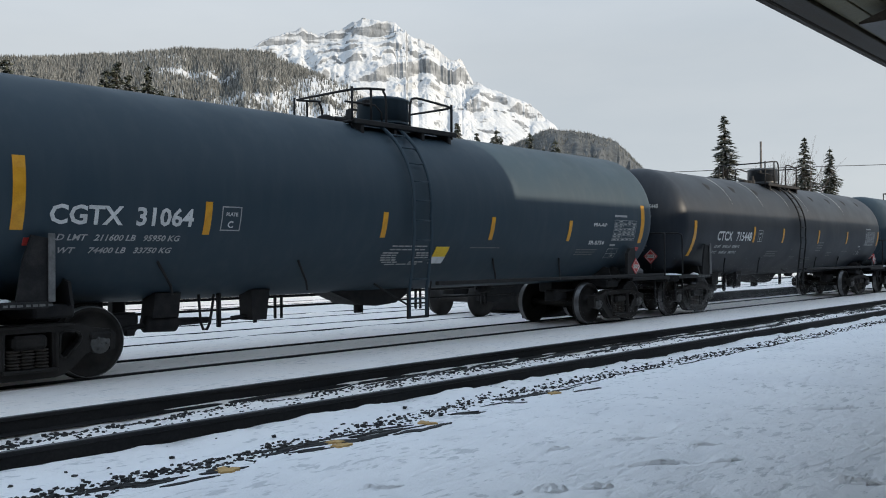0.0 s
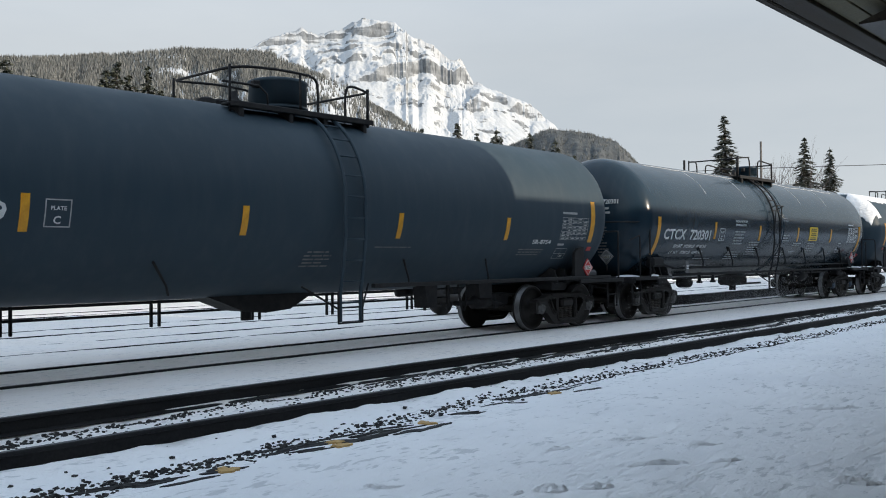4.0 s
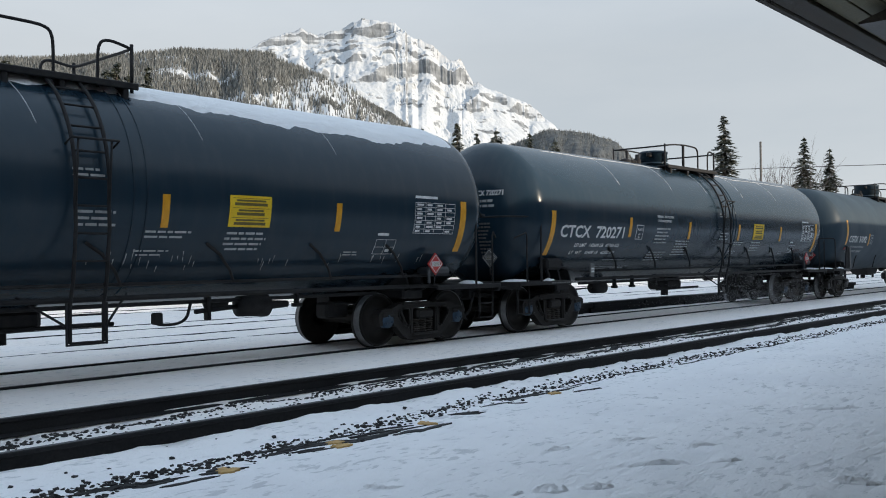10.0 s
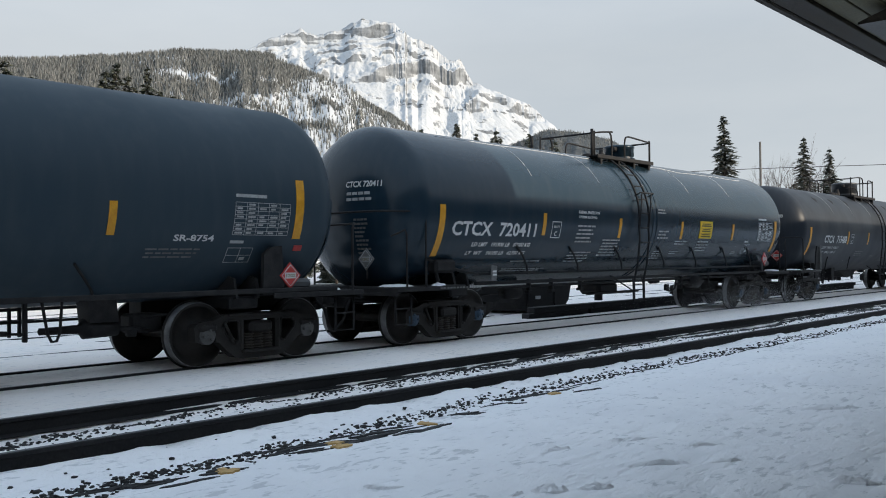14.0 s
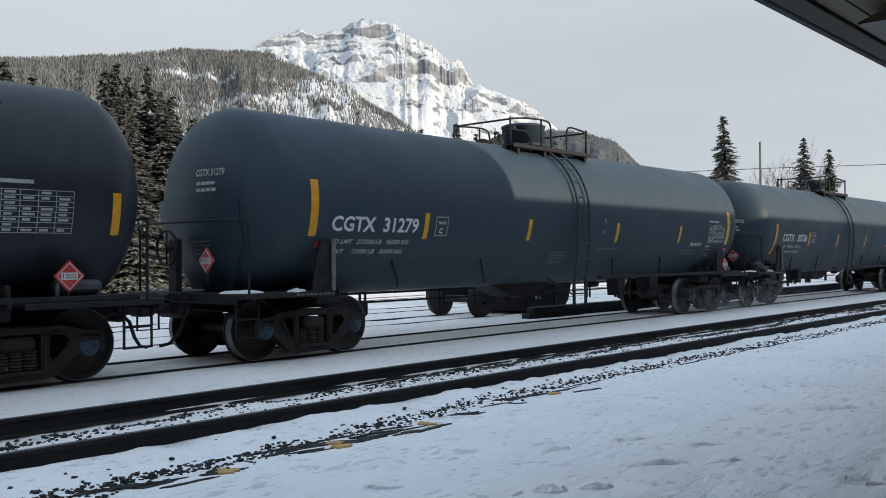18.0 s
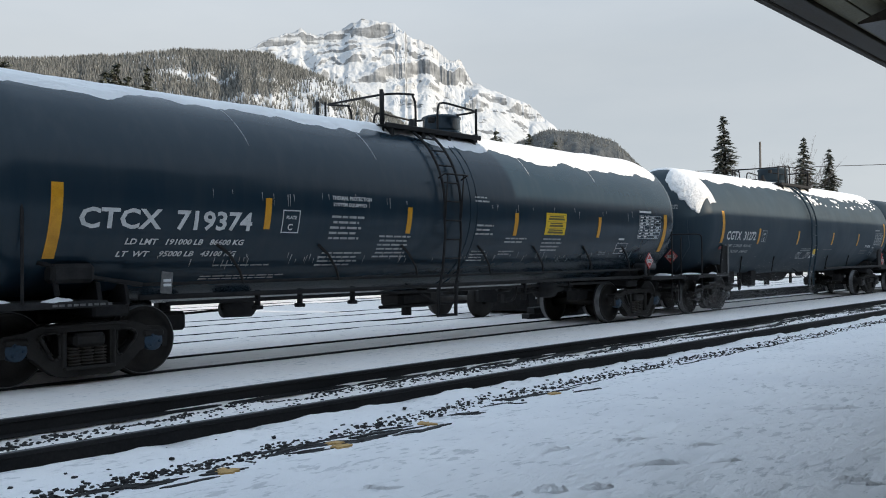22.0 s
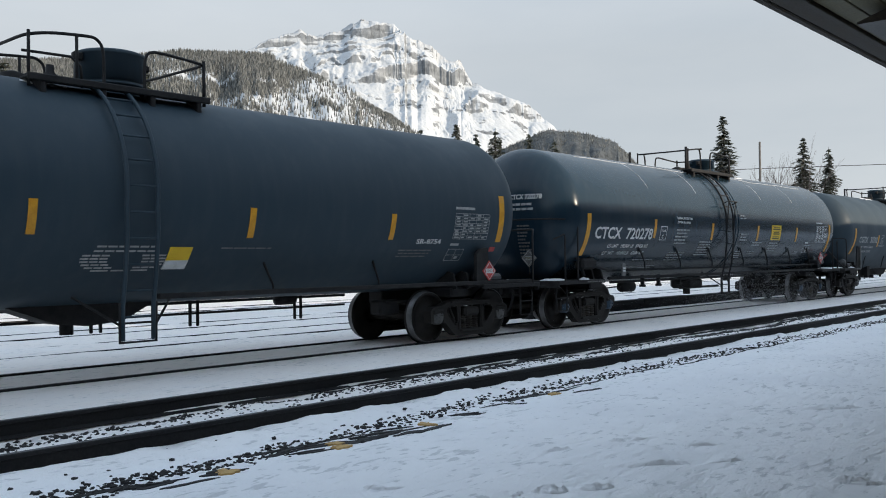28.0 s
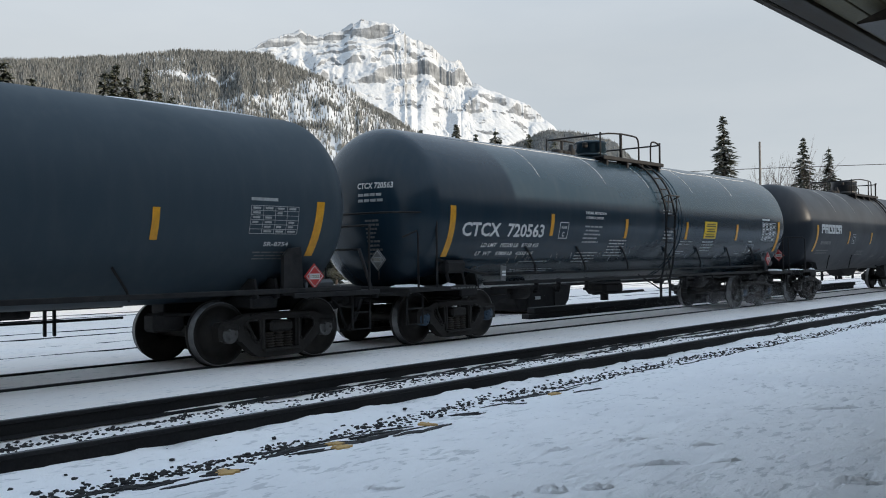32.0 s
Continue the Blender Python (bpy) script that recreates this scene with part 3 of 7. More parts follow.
# ---- mountains and woods ----
def mountain(name, crest, foot, material, label, rows, cols, rough, seed, terrace=0.0, power=1.15):
    """A slope that falls from a crest line towards the viewer, with gullies and ledges, and a plain back."""
    c = np.array(crest, float)
    u = np.linspace(0, len(c) - 1, cols)
    base = np.stack([np.interp(u, np.arange(len(c)), c[:, k]) for k in range(3)], -1)
    top = base[:, 2] + fbm(u * 2.3, u * 0 + 0.5, 5, seed) * rough * 0.25
    v = np.concatenate([[-0.35, -0.12], np.linspace(0, 1, rows)])
    U, V = np.meshgrid(u, v)
    bx, by, bz = base[:, 0][None], base[:, 1][None], top[None]
    k = 1 + (foot - 1) * np.abs(V) * np.where(V < 0, -1, 1)
    fade = np.clip(np.abs(V) * 6, 0, 1)
    gully = fbm(U * 1.6, V * 3.0 + 2, 6, seed + 1)
    ribs = 1 - 2 * np.abs(fbm(U * 2.6 + 7, V * 1.3, 5, seed + 4))
    z = bz * np.clip(1 - np.abs(V), 0, 1) ** power
    if terrace:
        ph = z / terrace + fbm(U * 0.8, V * 1.5, 4, seed + 2) * 0.8
        z = z + fade * terrace * 0.15 * np.sin(2 * np.pi * ph)
        k = k - fade * 0.012 * np.cos(2 * np.pi * ph)
    z = z + fade * rough * (0.5 * gully + 0.55 * ribs) * np.clip(1 - V * 0.6, 0.2, 1)
    k = k + fade * 0.02 * gully
    me = grid_mesh(name, bx * k, by * k, np.where(V >= 0.999, -20, z), material)
    return solid(name, me, label, "mountain", "structure"), (bx * k, by * k, z)


def layered_peak(name, crest, label, seed):
    """A limestone peak: snowfields and ledges between upright rock bands that dip across the face."""
    run = np.array([0, 800, 828, 960, 978, 1030, 1034, 1080, 1084, 1135, 1139, 1180, 1196, 1500], float)
    rise = np.array([0, 600, 672, 745, 838, 862, 881, 902, 919, 940, 956, 968, 1036, 1200], float)
    c = np.array(crest, float)
    cols = 800
    u = np.linspace(0, len(c) - 1, cols)
    base = np.stack([np.interp(u, np.arange(len(c)), c[:, k]) for k in range(3)], -1)
    tilt = np.interp(u, [0, 6.2, 7.2, 8.55, 10, 12, 17], [-90, -45, -14, 27, -7, -16, -40]) + 10 * fbm(u * 0.6, u * 0 + 3, 2, seed)
    top = base[:, 2] + fbm(u * 3.5, u * 0 + 0.5, 5, seed) * 8
    dist = np.hypot(base[:, 0], base[:, 1])
    v = np.concatenate([[-300, -60], np.linspace(0, 800, 400), [1000, 1330]])
    U, D = np.meshgrid(u, v)
    reach = int(cols * 1.1 / u[-1])
    soft = np.hanning(2 * reach + 1) / np.hanning(2 * reach + 1).sum()
    broad = np.convolve(np.pad(top, reach, "edge"), soft, "valid")
    start = np.interp(broad - tilt, rise, run)
    fade = np.clip(np.abs(D) / 40, 0, 1)
    ribs = 1 - 2 * np.abs(fbm(U * 3.2 + 5, D * 0.003, 3, seed + 6))
    bay = fbm(U * 0.8, D * 0.004, 2, seed + 1) * 34 + fbm(U * 1.1, D * 0.012, 4, seed + 2) * 9
    s = start[None] - np.abs(D) + fade * bay
    cliff = np.clip((np.interp(s + 9, run, rise) - np.interp(s - 9, run, rise)) / 18 - 1.1, 0, 1)
    s = s + fade * cliff * (ribs * 7 + fbm(U * 5.0, D * 0.055, 3, seed + 7) * 3) * np.clip((U - 5.5) / 1.5, 0.25, 1)
    ledge = np.interp(s, run, rise)
    plain = np.interp(s, [0, 800, 960, 1196, 1500], [0, 605, 740, 1000, 1200])
    hard = np.clip(0.30 + 1.1 * fbm(U * 0.9 + 9, D * 0.008, 4, seed + 3), 0, 1) * np.where(ledge < 700, np.clip((U - 10.3) / 1.2, 0.12, 1), 1)
    main = np.interp(U, [5.9, 6.9, 11.2, 11.7], [0.25, 1, 1, 0])
    hard = np.maximum(hard * (1 - 0.55 * np.exp(-((ledge - 792) / 62) ** 2)), np.exp(-((ledge - 792) / 62) ** 2) * main)
    crags = 15 * np.clip(fbm(U * 2.6, D * 0.032, 5, seed + 5) - 0.05, 0, 1)
    z = ledge * hard + plain * (1 - hard) + tilt[None] + fade * (4 * fbm(U * 1.6, D * 0.012, 4, seed + 4) + crags * 0.6)
    def smoothed(n):
        w = np.hanning(2 * n + 1)
        return np.convolve(np.pad(top, n, "edge"), w / w.sum(), "valid")
    mid, wide = smoothed(reach // 5), smoothed(reach // 2)
    z = z + (wide - broad)[None] * np.exp(-np.abs(D) / 190) + (mid - wide)[None] * np.exp(-np.abs(D) / 60) + (top - mid)[None] * np.exp(-np.abs(D) / 18)
    z = np.where(np.abs(D) < 1, top[None], np.minimum(z, top[None] - 0.10 * np.abs(D)))
    k = (dist[None] - D) / dist[None]
    me = grid_mesh(name, base[:, 0][None] * k, base[:, 1][None] * k, np.where(D > 1329, -20, z), M_PEAK)
    return solid(name, me, label, "mountain", "structure")


layered_peak("mountain_peak", [(1960, 3250, 720), (2222, 3082, 864), (2315, 3013, 937), (2406, 2941, 974), (2460, 2896, 952), (2532, 2834, 978), (2602, 2769, 1025), (2696, 2678, 1009), (2738, 2635, 951), (2811, 2557, 912), (2851, 2513, 852), (2890, 2468, 844), (2922, 2430, 747), (2987, 2348, 709), (3059, 2254, 665), (3111, 2182, 586), (3200, 2050, 430), (3300, 1900, 250)],
             "snow-covered limestone mountain with grey rock bands", 21)
hill_ob, hill = mountain("mountain_hill", [(200, 1290, 240), (416, 1232, 254), (488, 1205, 265), (550, 1178, 273), (613, 1146, 280), (696, 1098, 296), (754, 1059, 295), (792, 1031, 294), (829, 1001, 273), (878, 959, 247), (901, 937, 222), (930, 908, 198), (961, 876, 170), (1001, 830, 140), (1080, 720, 80)],
                         0.42, M_HILL, "forested foothill with snowy clearings", 90, 220, 9, 31)
ridge_ob, ridge = mountain("mountain_ridge", [(1780, 1610, 270), (1886, 1485, 290), (1923, 1437, 316), (1967, 1376, 346), (2024, 1289, 329), (2063, 1227, 306), (2081, 1196, 265), (2098, 1165, 228), (2125, 1115, 176), (2220, 900, 50)],
                           0.5, M_RIDGE, "dark forested ridge below the peak", 60, 150, 12, 41)


def forest(name, surface, count, seed, height, label, clearings):
    """A wood of slim conifers seen from far off, thinned out over snowy clearings."""
    rng = np.random.RandomState(seed)
    X, Y, Z = surface
    h, w = X.shape
    i, j = rng.rand(count) ** 1.25 * (h - 4) * 0.8 + 2, rng.rand(count) * (w - 2)
    a, b = i.astype(int), j.astype(int)
    fi, fj = i - a, j - b
    def at(F):
        return F[a, b] * (1 - fi) * (1 - fj) + F[a + 1, b] * fi * (1 - fj) + F[a, b + 1] * (1 - fi) * fj + F[a + 1, b + 1] * fi * fj
    px, py, pz = at(X), at(Y), at(Z)
    open_ground = fbm(px * 0.011, py * 0.011 + pz * 0.03, 4, seed) + 0.5 * clearings * (j / w - 0.44) + 0.80 * np.clip((j / w - 0.38) / 0.16, 0, 1) + 0.9 * (i / h) - 0.2 - 0.7 * np.exp(-i / 7) - 0.06 * np.clip((0.40 - j / w) / 0.05, 0, 1)
    keep = (rng.rand(count) < np.clip(0.52 - 0.66 * open_ground, 0.07, 0.95)) & (pz > 5)
    px, py, pz = px[keep], py[keep], pz[keep]
    n = len(px)
    H = height * rng.uniform(0.6, 1.25, n)
    R = H * rng.uniform(0.09, 0.15, n)
    turn = rng.rand(n) * 6
    vs = np.zeros((n, 9, 3))
    for q in range(4):
        c, s = np.cos(turn + q * 1.5708), np.sin(turn + q * 1.5708)
        vs[:, q] = np.stack([px + R * c, py + R * s, pz + H * 0.1], -1)
        vs[:, q + 4] = np.stack([px + R * 0.55 * c, py + R * 0.55 * s, pz + H * 0.55], -1)
    vs[:, 8] = np.stack([px, py, pz + H], -1)
    pattern = [(0, 1, 5, 4), (1, 2, 6, 5), (2, 3, 7, 6), (3, 0, 4, 7), (4, 5, 8), (5, 6, 8), (6, 7, 8), (7, 4, 8)]
    faces = [tuple(o * 9 + t for t in f) for o in range(n) for f in pattern]
    me = bpy.data.meshes.new(name)
    me.from_pydata(vs.reshape(-1, 3).tolist(), [], faces)
    me.materials.append(M_FOREST)
    return solid(name, me, label, "forest", "stuff")


forest("forest", hill, 150000, 5, 7.0, "dense conifer forest dusted with snow on the hillside", 2.9)
forest("forest", ridge, 13000, 6, 6.5, "dark conifer forest on the far ridge", 1.7)


def spruce_crown(height, radius, seed, bare=0.08, droop=0.35):
    """Whorls of drooping boughs, each a ragged fan of needle sprays."""
    rng = random.Random(seed)
    vs, fs = [], []
    z = height * bare
    while z < height * 0.985:
        k = 1 - z / height
        reach = radius * 1.12 * (1 - (1 - k) ** 1.75) * (0.80 + 0.20 * math.sin(z * 3.1 + seed))
        boughs = max(6, int(8 + 12 * k))
        for b in range(boughs):
            a = rng.uniform(0, 2 * math.pi)
            L = reach * rng.uniform(0.55, 1.12) + 0.08
            zz = z + rng.uniform(-0.12, 0.12)
            pieces = max(2, int(L / 0.19))
            for s in range(pieces):
                f0, f1 = s / pieces, (s + 1) / pieces
                for side in (-2, -1, 0, 1, 2):
                    if rng.random() < 0.2:
                        continue
                    aa = a + side * rng.uniform(0.08, 0.24)
                    w = (0.05 + 0.085 * (1 - f0)) * rng.uniform(0.6, 1.3) * (0.5 + k)
                    r0, r1 = L * f0 * 0.9, L * f1 + rng.uniform(0, 0.1)
                    z0 = zz - droop * L * f0 ** 1.4 + rng.uniform(-0.05, 0.05)
                    z1 = zz - droop * L * f1 ** 1.4 + rng.uniform(-0.12, 0.03)
                    c, sn = math.cos(aa), math.sin(aa)
                    o = len(vs)
                    vs += [(c * r0, sn * r0, z0), (c * (r0 + r1) / 2 - sn * w, sn * (r0 + r1) / 2 + c * w, (z0 + z1) / 2 - rng.uniform(0, 0.10)),
                           (c * r1, sn * r1, z1), (c * (r0 + r1) / 2 + sn * w, sn * (r0 + r1) / 2 - c * w, (z0 + z1) / 2 - rng.uniform(0, 0.10))]
                    fs.append((o, o + 1, o + 2, o + 3))
        z += height * 0.023 * rng.uniform(0.8, 1.2)
    o = len(vs)
    vs += [(0.05, 0, height * 0.93), (-0.03, 0.04, height * 0.93), (-0.03, -0.04, height * 0.93), (0, 0, height)]
    fs += [(o, o + 1, o + 3), (o + 1, o + 2, o + 3), (o + 2, o, o + 3)]
    me = bpy.data.meshes.new("crown")
    me.from_pydata(vs, [], fs)
    me.materials.append(M_NEEDLE)
    return me


def spruce_kind(i):
    def make():
        return spruce_crown(12.0, (1.75, 1.5, 1.9, 1.4)[i], 60 + i, (0.06, 0.10, 0.05, 0.12)[i])
    return cached(("crown", i), make)


def spruce(x, y, height, kind, label, group, wide=1.0):
    k = height / 12.0
    ob = thing("spruce_tree", pose(x, y, -0.15, 0, 0, (x * 37 + y * 11) % 360) @ Matrix.Diagonal((k * wide, k * wide, k, 1)), label, "tree", group)
    trunk = cached("spruce_trunk", lambda: Shape().tube([(0, 0, -0.3), (0.02, 0, 4), (0, 0.03, 8), (0, 0, 11.6)], [0.19, 0.14, 0.08, 0.015], 9).mesh("trunk", M_BARK))
    part("trunk", trunk, ob)
    part("crown", spruce_kind(kind), ob)
    return ob


LEFT = "tall dark spruce dusted with snow behind the tracks"
for i, (x, y, h) in enumerate([(16, 39, 10.4), (18, 41, 10.2), (21, 43, 9.9), (20, 37, 9.0), (21.3, 40.5, 9.6), (22.4, 41, 9.2), (21.6, 36, 8.9), (24, 40, 9.4), (27, 42, 7.6),
                               (13, 37, 10.0), (14.5, 35.5, 8.6), (17.5, 36, 8.4), (19.6, 35, 8.0), (23.5, 36.5, 8.4), (11, 39, 10.6), (25, 38.5, 8.0), (15.5, 42, 9.8), (12.5, 35, 9.6), (22.5, 35, 7.4), (26, 37, 6.5), (10, 36.5, 9.8), (16.4, 37.6, 8.9), (18.8, 38.6, 9.4), (20.6, 41.5, 9.0), (24.6, 43, 8.2), (13.8, 40.5, 9.9)]):
    spruce(x, y, h, i % 4, LEFT, "spruces behind the tracks", 1.6)
for i, (x, y, h) in enumerate([(20.45, 39.0, 10.65), (21.12, 39.2, 11.05), (21.78, 39.3, 10.75), (22.58, 39.0, 11.05), (23.3, 39.1, 10.1), (23.9, 38.9, 9.85), (23.2, 38.0, 7.2), (23.9, 37.8, 7.4)]):
    spruce(x, y, h, i % 4, LEFT, "spruces behind the tracks", 1.35)
rng = random.Random(78)
for i in range(34):
    u = rng.random()
    spruce(8.5 + 17.5 * u, rng.uniform(36.5, 47), rng.uniform(7.4, 9.6), i % 4, LEFT, "spruces behind the tracks", rng.uniform(1.3, 1.7))
rng = random.Random(77)
for i in range(40):
    u = i / 39
    x, y = 26 + u * 36 + rng.uniform(-1.5, 1.5), 38 + u * 16 + rng.uniform(-2.5, 5)
    spruce(x, y, rng.uniform(4.4, 6.6) + u * 2.4, rng.randrange(4), "snow-dusted young spruce in the belt beyond the tracks", "young spruces beyond the tracks")
for x, y, h, w in [(41, 44, 9.8, 1.1), (57, 56, 13.2, 1.0), (58.5, 55, 12.8, 1.0), (54, 55, 12.0, 1.1), (75.7, 65.3, 16.9, 1.5), (77.5, 64, 15.8, 1.3), (78.5, 62, 16.3, 1.5), (79.1, 61.8, 15.2, 1.3), (80.4, 58.8, 15.7, 1.4), (82.7, 57, 15.0, 1.4), (81.8, 58, 13.9, 1.2), (72.9, 48, 11.7, 1.0), (64.2, 60, 14.7, 1.0), (66.6, 61, 14.3, 1.1)]:
    spruce(x, y, h, int(x) % 4, "dark spruce standing out above the train", "spruces above the train", w)
for x, y, h, w in [(82, 37, 15.2, 1.6), (89, 32, 13.4, 1.4), (90.2, 30, 12.3, 1.2)]:
    spruce(x, y, h, int(y) % 4, "lone tall spruce against the pale sky", "lone spruces by the line", w)


def bare_tree(x, y, height, seed, material, label, spread=0.5):
    rng = random.Random(seed)
    ob = thing("bare_tree", pose(x, y, -0.15, 0, 0, seed * 40), label, "tree", "leafless trees")
    stem, twigs = Shape(), Shape()

    def grow(p, d, length, r, depth, sh):
        mid = p + d * length * 0.5 + Vector((rng.uniform(-1, 1), rng.uniform(-1, 1), 0)) * length * 0.06
        end = p + d * length
        sh.tube([p, mid, end], [r, r * 0.8, r * 0.6], 5 if depth < 2 else 3)
        if depth >= 4:
            return
        for _ in range(3 if depth else 5):
            f = rng.uniform(0.35, 1.0)
            q = p + d * length * f
            nd = (d + Vector((rng.uniform(-1, 1), rng.uniform(-1, 1), rng.uniform(-0.1, 0.8))) * spread).normalized()
            grow(q, nd, length * rng.uniform(0.42, 0.68), r * 0.5, depth + 1, twigs)
    grow(Vector((0, 0, 0)), Vector((0.03, 0.02, 1)).normalized(), height * 0.6, height * 0.0075, 0, stem)
    part("trunk", stem.mesh("trunk", material), ob)
    tagged(part("crown", twigs.mesh("crown", material), ob), kind="stuff")
    return ob


bare_tree(17.4, 34.2, 8.0, 3, M_TWIG, "leafless pale aspen in front of the spruces", 0.55)
for x, y, h, sd in [(15.4, 33.8, 7.4, 21), (13.6, 34.4, 6.6, 22)]:
    bare_tree(x, y, h, sd, M_TWIG, "leafless pale aspen in front of the spruces", 0.5)
bare_tree(18.3, 34.6, 7.6, 8, M_TWIG, "leafless pale aspen in front of the spruces", 0.5)
for x, y, h, s in [(79, 31.2, 10.6, 5), (80, 30.8, 9.2, 6), (81, 30.2, 10, 7), (77.5, 33, 7.8, 9), (88.5, 31.2, 11.6, 12), (78.4, 32.2, 8.8, 15)]:
    bare_tree(x, y, h, s, M_TWIGDARK, "leafless grey poplar by the line", 0.45)

# the line pole and its wire
pole = thing("utility_pole", pose(74, 30.2, 0), "weathered wooden pole carrying one wire", "pole")
part("post", Shape().tube([(0, 0, -0.5), (0, 0, 6), (0, 0, 11.1)], [0.11, 0.10, 0.085], 10).mesh("post", M_POLE), pole)
part("insulator", Shape().turned([(8.7, 0.02), (8.72, 0.09), (8.85, 0.10), (8.9, 0.03)], "z", (0.16, 0, 0), 8).mesh("insulator", M_PLATE), pole)
wire = Shape().tube([(42, 63, 9.2), (54, 52, 8.4), (64, 40, 8.3), (74, 30.3, 8.85), (87, 22, 9.55), (106, 11, 11.5)], 0.028, 5)
solid("overhead_wire", wire.mesh("overhead_wire", M_IRON), "thin dark overhead wire sagging between poles", "wire")

# a signal mast behind the train
mast = thing("signal_mast", pose(31.2, 31.5, 0), "slim grey mast with small boxed equipment", "mast")
part("post", Shape().tube([(0, 0, -0.3), (0, 0, 6.2)], 0.07, 8).mesh("post", M_STEELPOST), mast)
part("crossarm", Shape().box((0, 0, 6.1), (0.9, 0.10, 0.10)).mesh("crossarm", M_STEELPOST), mast)
part("equipment_box", Shape().box((0.1, -0.1, 5.1), (0.32, 0.25, 0.6), 0.03).mesh("equipment_box", M_PLATE), mast)

# ---- the station eave overhead, and unseen buildings added behind the camera ----
EZ, EYY = 3.38, 2.695
eave = thing("station_canopy", pose(0, 0, 0), "olive boarded canopy with a dark metal fascia", "canopy", "", "structure")
part("fascia", Shape().box((9, EYY - 0.035, EZ + 0.13), (44, 0.07, 0.26), 0.012).mesh("fascia", M_FASCIA), eave, "dark painted fascia board")
part("gutter", Shape().box((9, EYY - 0.17, EZ + 0.045), (44, 0.20, 0.06), 0.006).mesh("gutter", M_FASCIA), eave)
board = cached("board", lambda: Shape().box((9, 0, 0), (44, 0.182, 0.022), 0.006).mesh("board", M_SOFFIT))
for i in range(24):
    part("board", board, eave, "", pose(0, EYY - 0.36 - i * 0.19, EZ + 0.06 + i * 0.002))
part("backing", Shape().box((9, -0.2, EZ + 0.20), (44, 5.4, 0.06), 0.01).mesh("backing", M_FASCIA), eave)
lamp = Shape().plate([(2.24, 3.295), (2.24, 3.312), (1.97, 3.402), (1.3, 3.41), (1.3, 3.295)], 7.44, 8.75, 0, "x")
lamp.k[0] = lamp.k[1] = 1
part("downlight", lamp.mesh("downlight", M_LAMP, M_FASCIA), eave, "grey wedge-shaped lamp housing")


def block(name, x0, x1, y0, y1, eaves, ridge_z, label):
    """A long house with a pitched roof."""
    ob = thing(name, pose(0, 0, 0), label, "building", "", "structure")
    part("wall", Shape().plate([(y0, -0.3), (y1, -0.3), (y1, eaves), (y0, eaves)], x0, x1, 0, "x").mesh("wall", M_STUCCO), ob)
    mid = (y0 + y1) / 2
    part("roof", Shape().plate([(y0 - 0.6, eaves + 0.002), (mid, ridge_z), (y1 + 0.6, eaves + 0.002)], x0, x1, 0, "x").mesh("roof", M_ROOF), ob)
    return ob


# unseen added blocks; ridge and gable end are set to cast the tanks' shadow edge
block("unseen_low_house", 18.4, 110, -9.0, -2.2, EZ + 0.24, 7.41, "unseen long house added behind the camera, its ridge shading the lower tanks")
block("unseen_tall_hall", -40, 18.38, -13.0, -2.2, 8.3, 11.5, "unseen tall hall added behind the camera to shade the left of the train")
block("unseen_lodge", -60, 120, -46, -34, 9.0, 13.0, "unseen long lodge added as surroundings behind the camera")

# bare black cinder bed between the train and the siding, and a steel cabinet standing on it
def timber(x, y, z, turn, kind):
    """An old black sawn timber, its ends split and its arrises worn."""
    def make():
        rng = random.Random(kind)
        sh = Shape().box((0, 0, 0.0), (2.80, 0.25, 0.150), 0.016)
        for _ in range(3):
            sh.box((rng.uniform(-1.2, 1.2), -0.122, rng.uniform(-0.03, 0.03)), (rng.uniform(0.2, 0.6), 0.012, 0.02), 0.004)
        return sh.mesh("timber", M_CINDER)
    ob = new("timber", cached(("timber", kind), make))
    ob.matrix_world = pose(x, y, z, 0, 0, turn)
    return tagged(ob, "old black timber stacked beside the track", "timber", "timbers beside the track")


rng = random.Random(33)
for i in range(9):
    for k in range(2):
        x = 19.9 + i * 2.83 + k * 0.25
        base = float(ground_height(np.array(x), np.array(13.75)))
        timber(x + rng.uniform(-0.04, 0.04), 13.72 + rng.uniform(-0.02, 0.02), base + 0.062 + 0.151 * k, rng.uniform(-0.4, 0.4), (i + k) % 3)


def bare_strip():
    """Bare dark ballast where the snow has drawn back from the foot of the rail."""
    x = np.concatenate([np.arange(7.0, 30, 0.05), np.arange(30, 120, 1.0)])
    wide = np.interp(x, [7, 9, 14, 30, 120], [0.02, 0.08, 0.24, 0.36, 0.45]) * (1 + 0.45 * fbm(x * 2.6, x * 0, 5, 71))
    f = np.linspace(0, 1, 5)[:, None]
    X, Y = np.repeat(x[None], 5, 0), 8.17 - wide[None] * f
    Z = ground_height(X, Y) + 0.012 + 0.008 * fbm(X * 9, Y * 9, 3, 73) - 0.04 * ((f <= 0) | (f >= 1))
    return grid_mesh("bare_strip", X, Y, Z, M_CINDER)


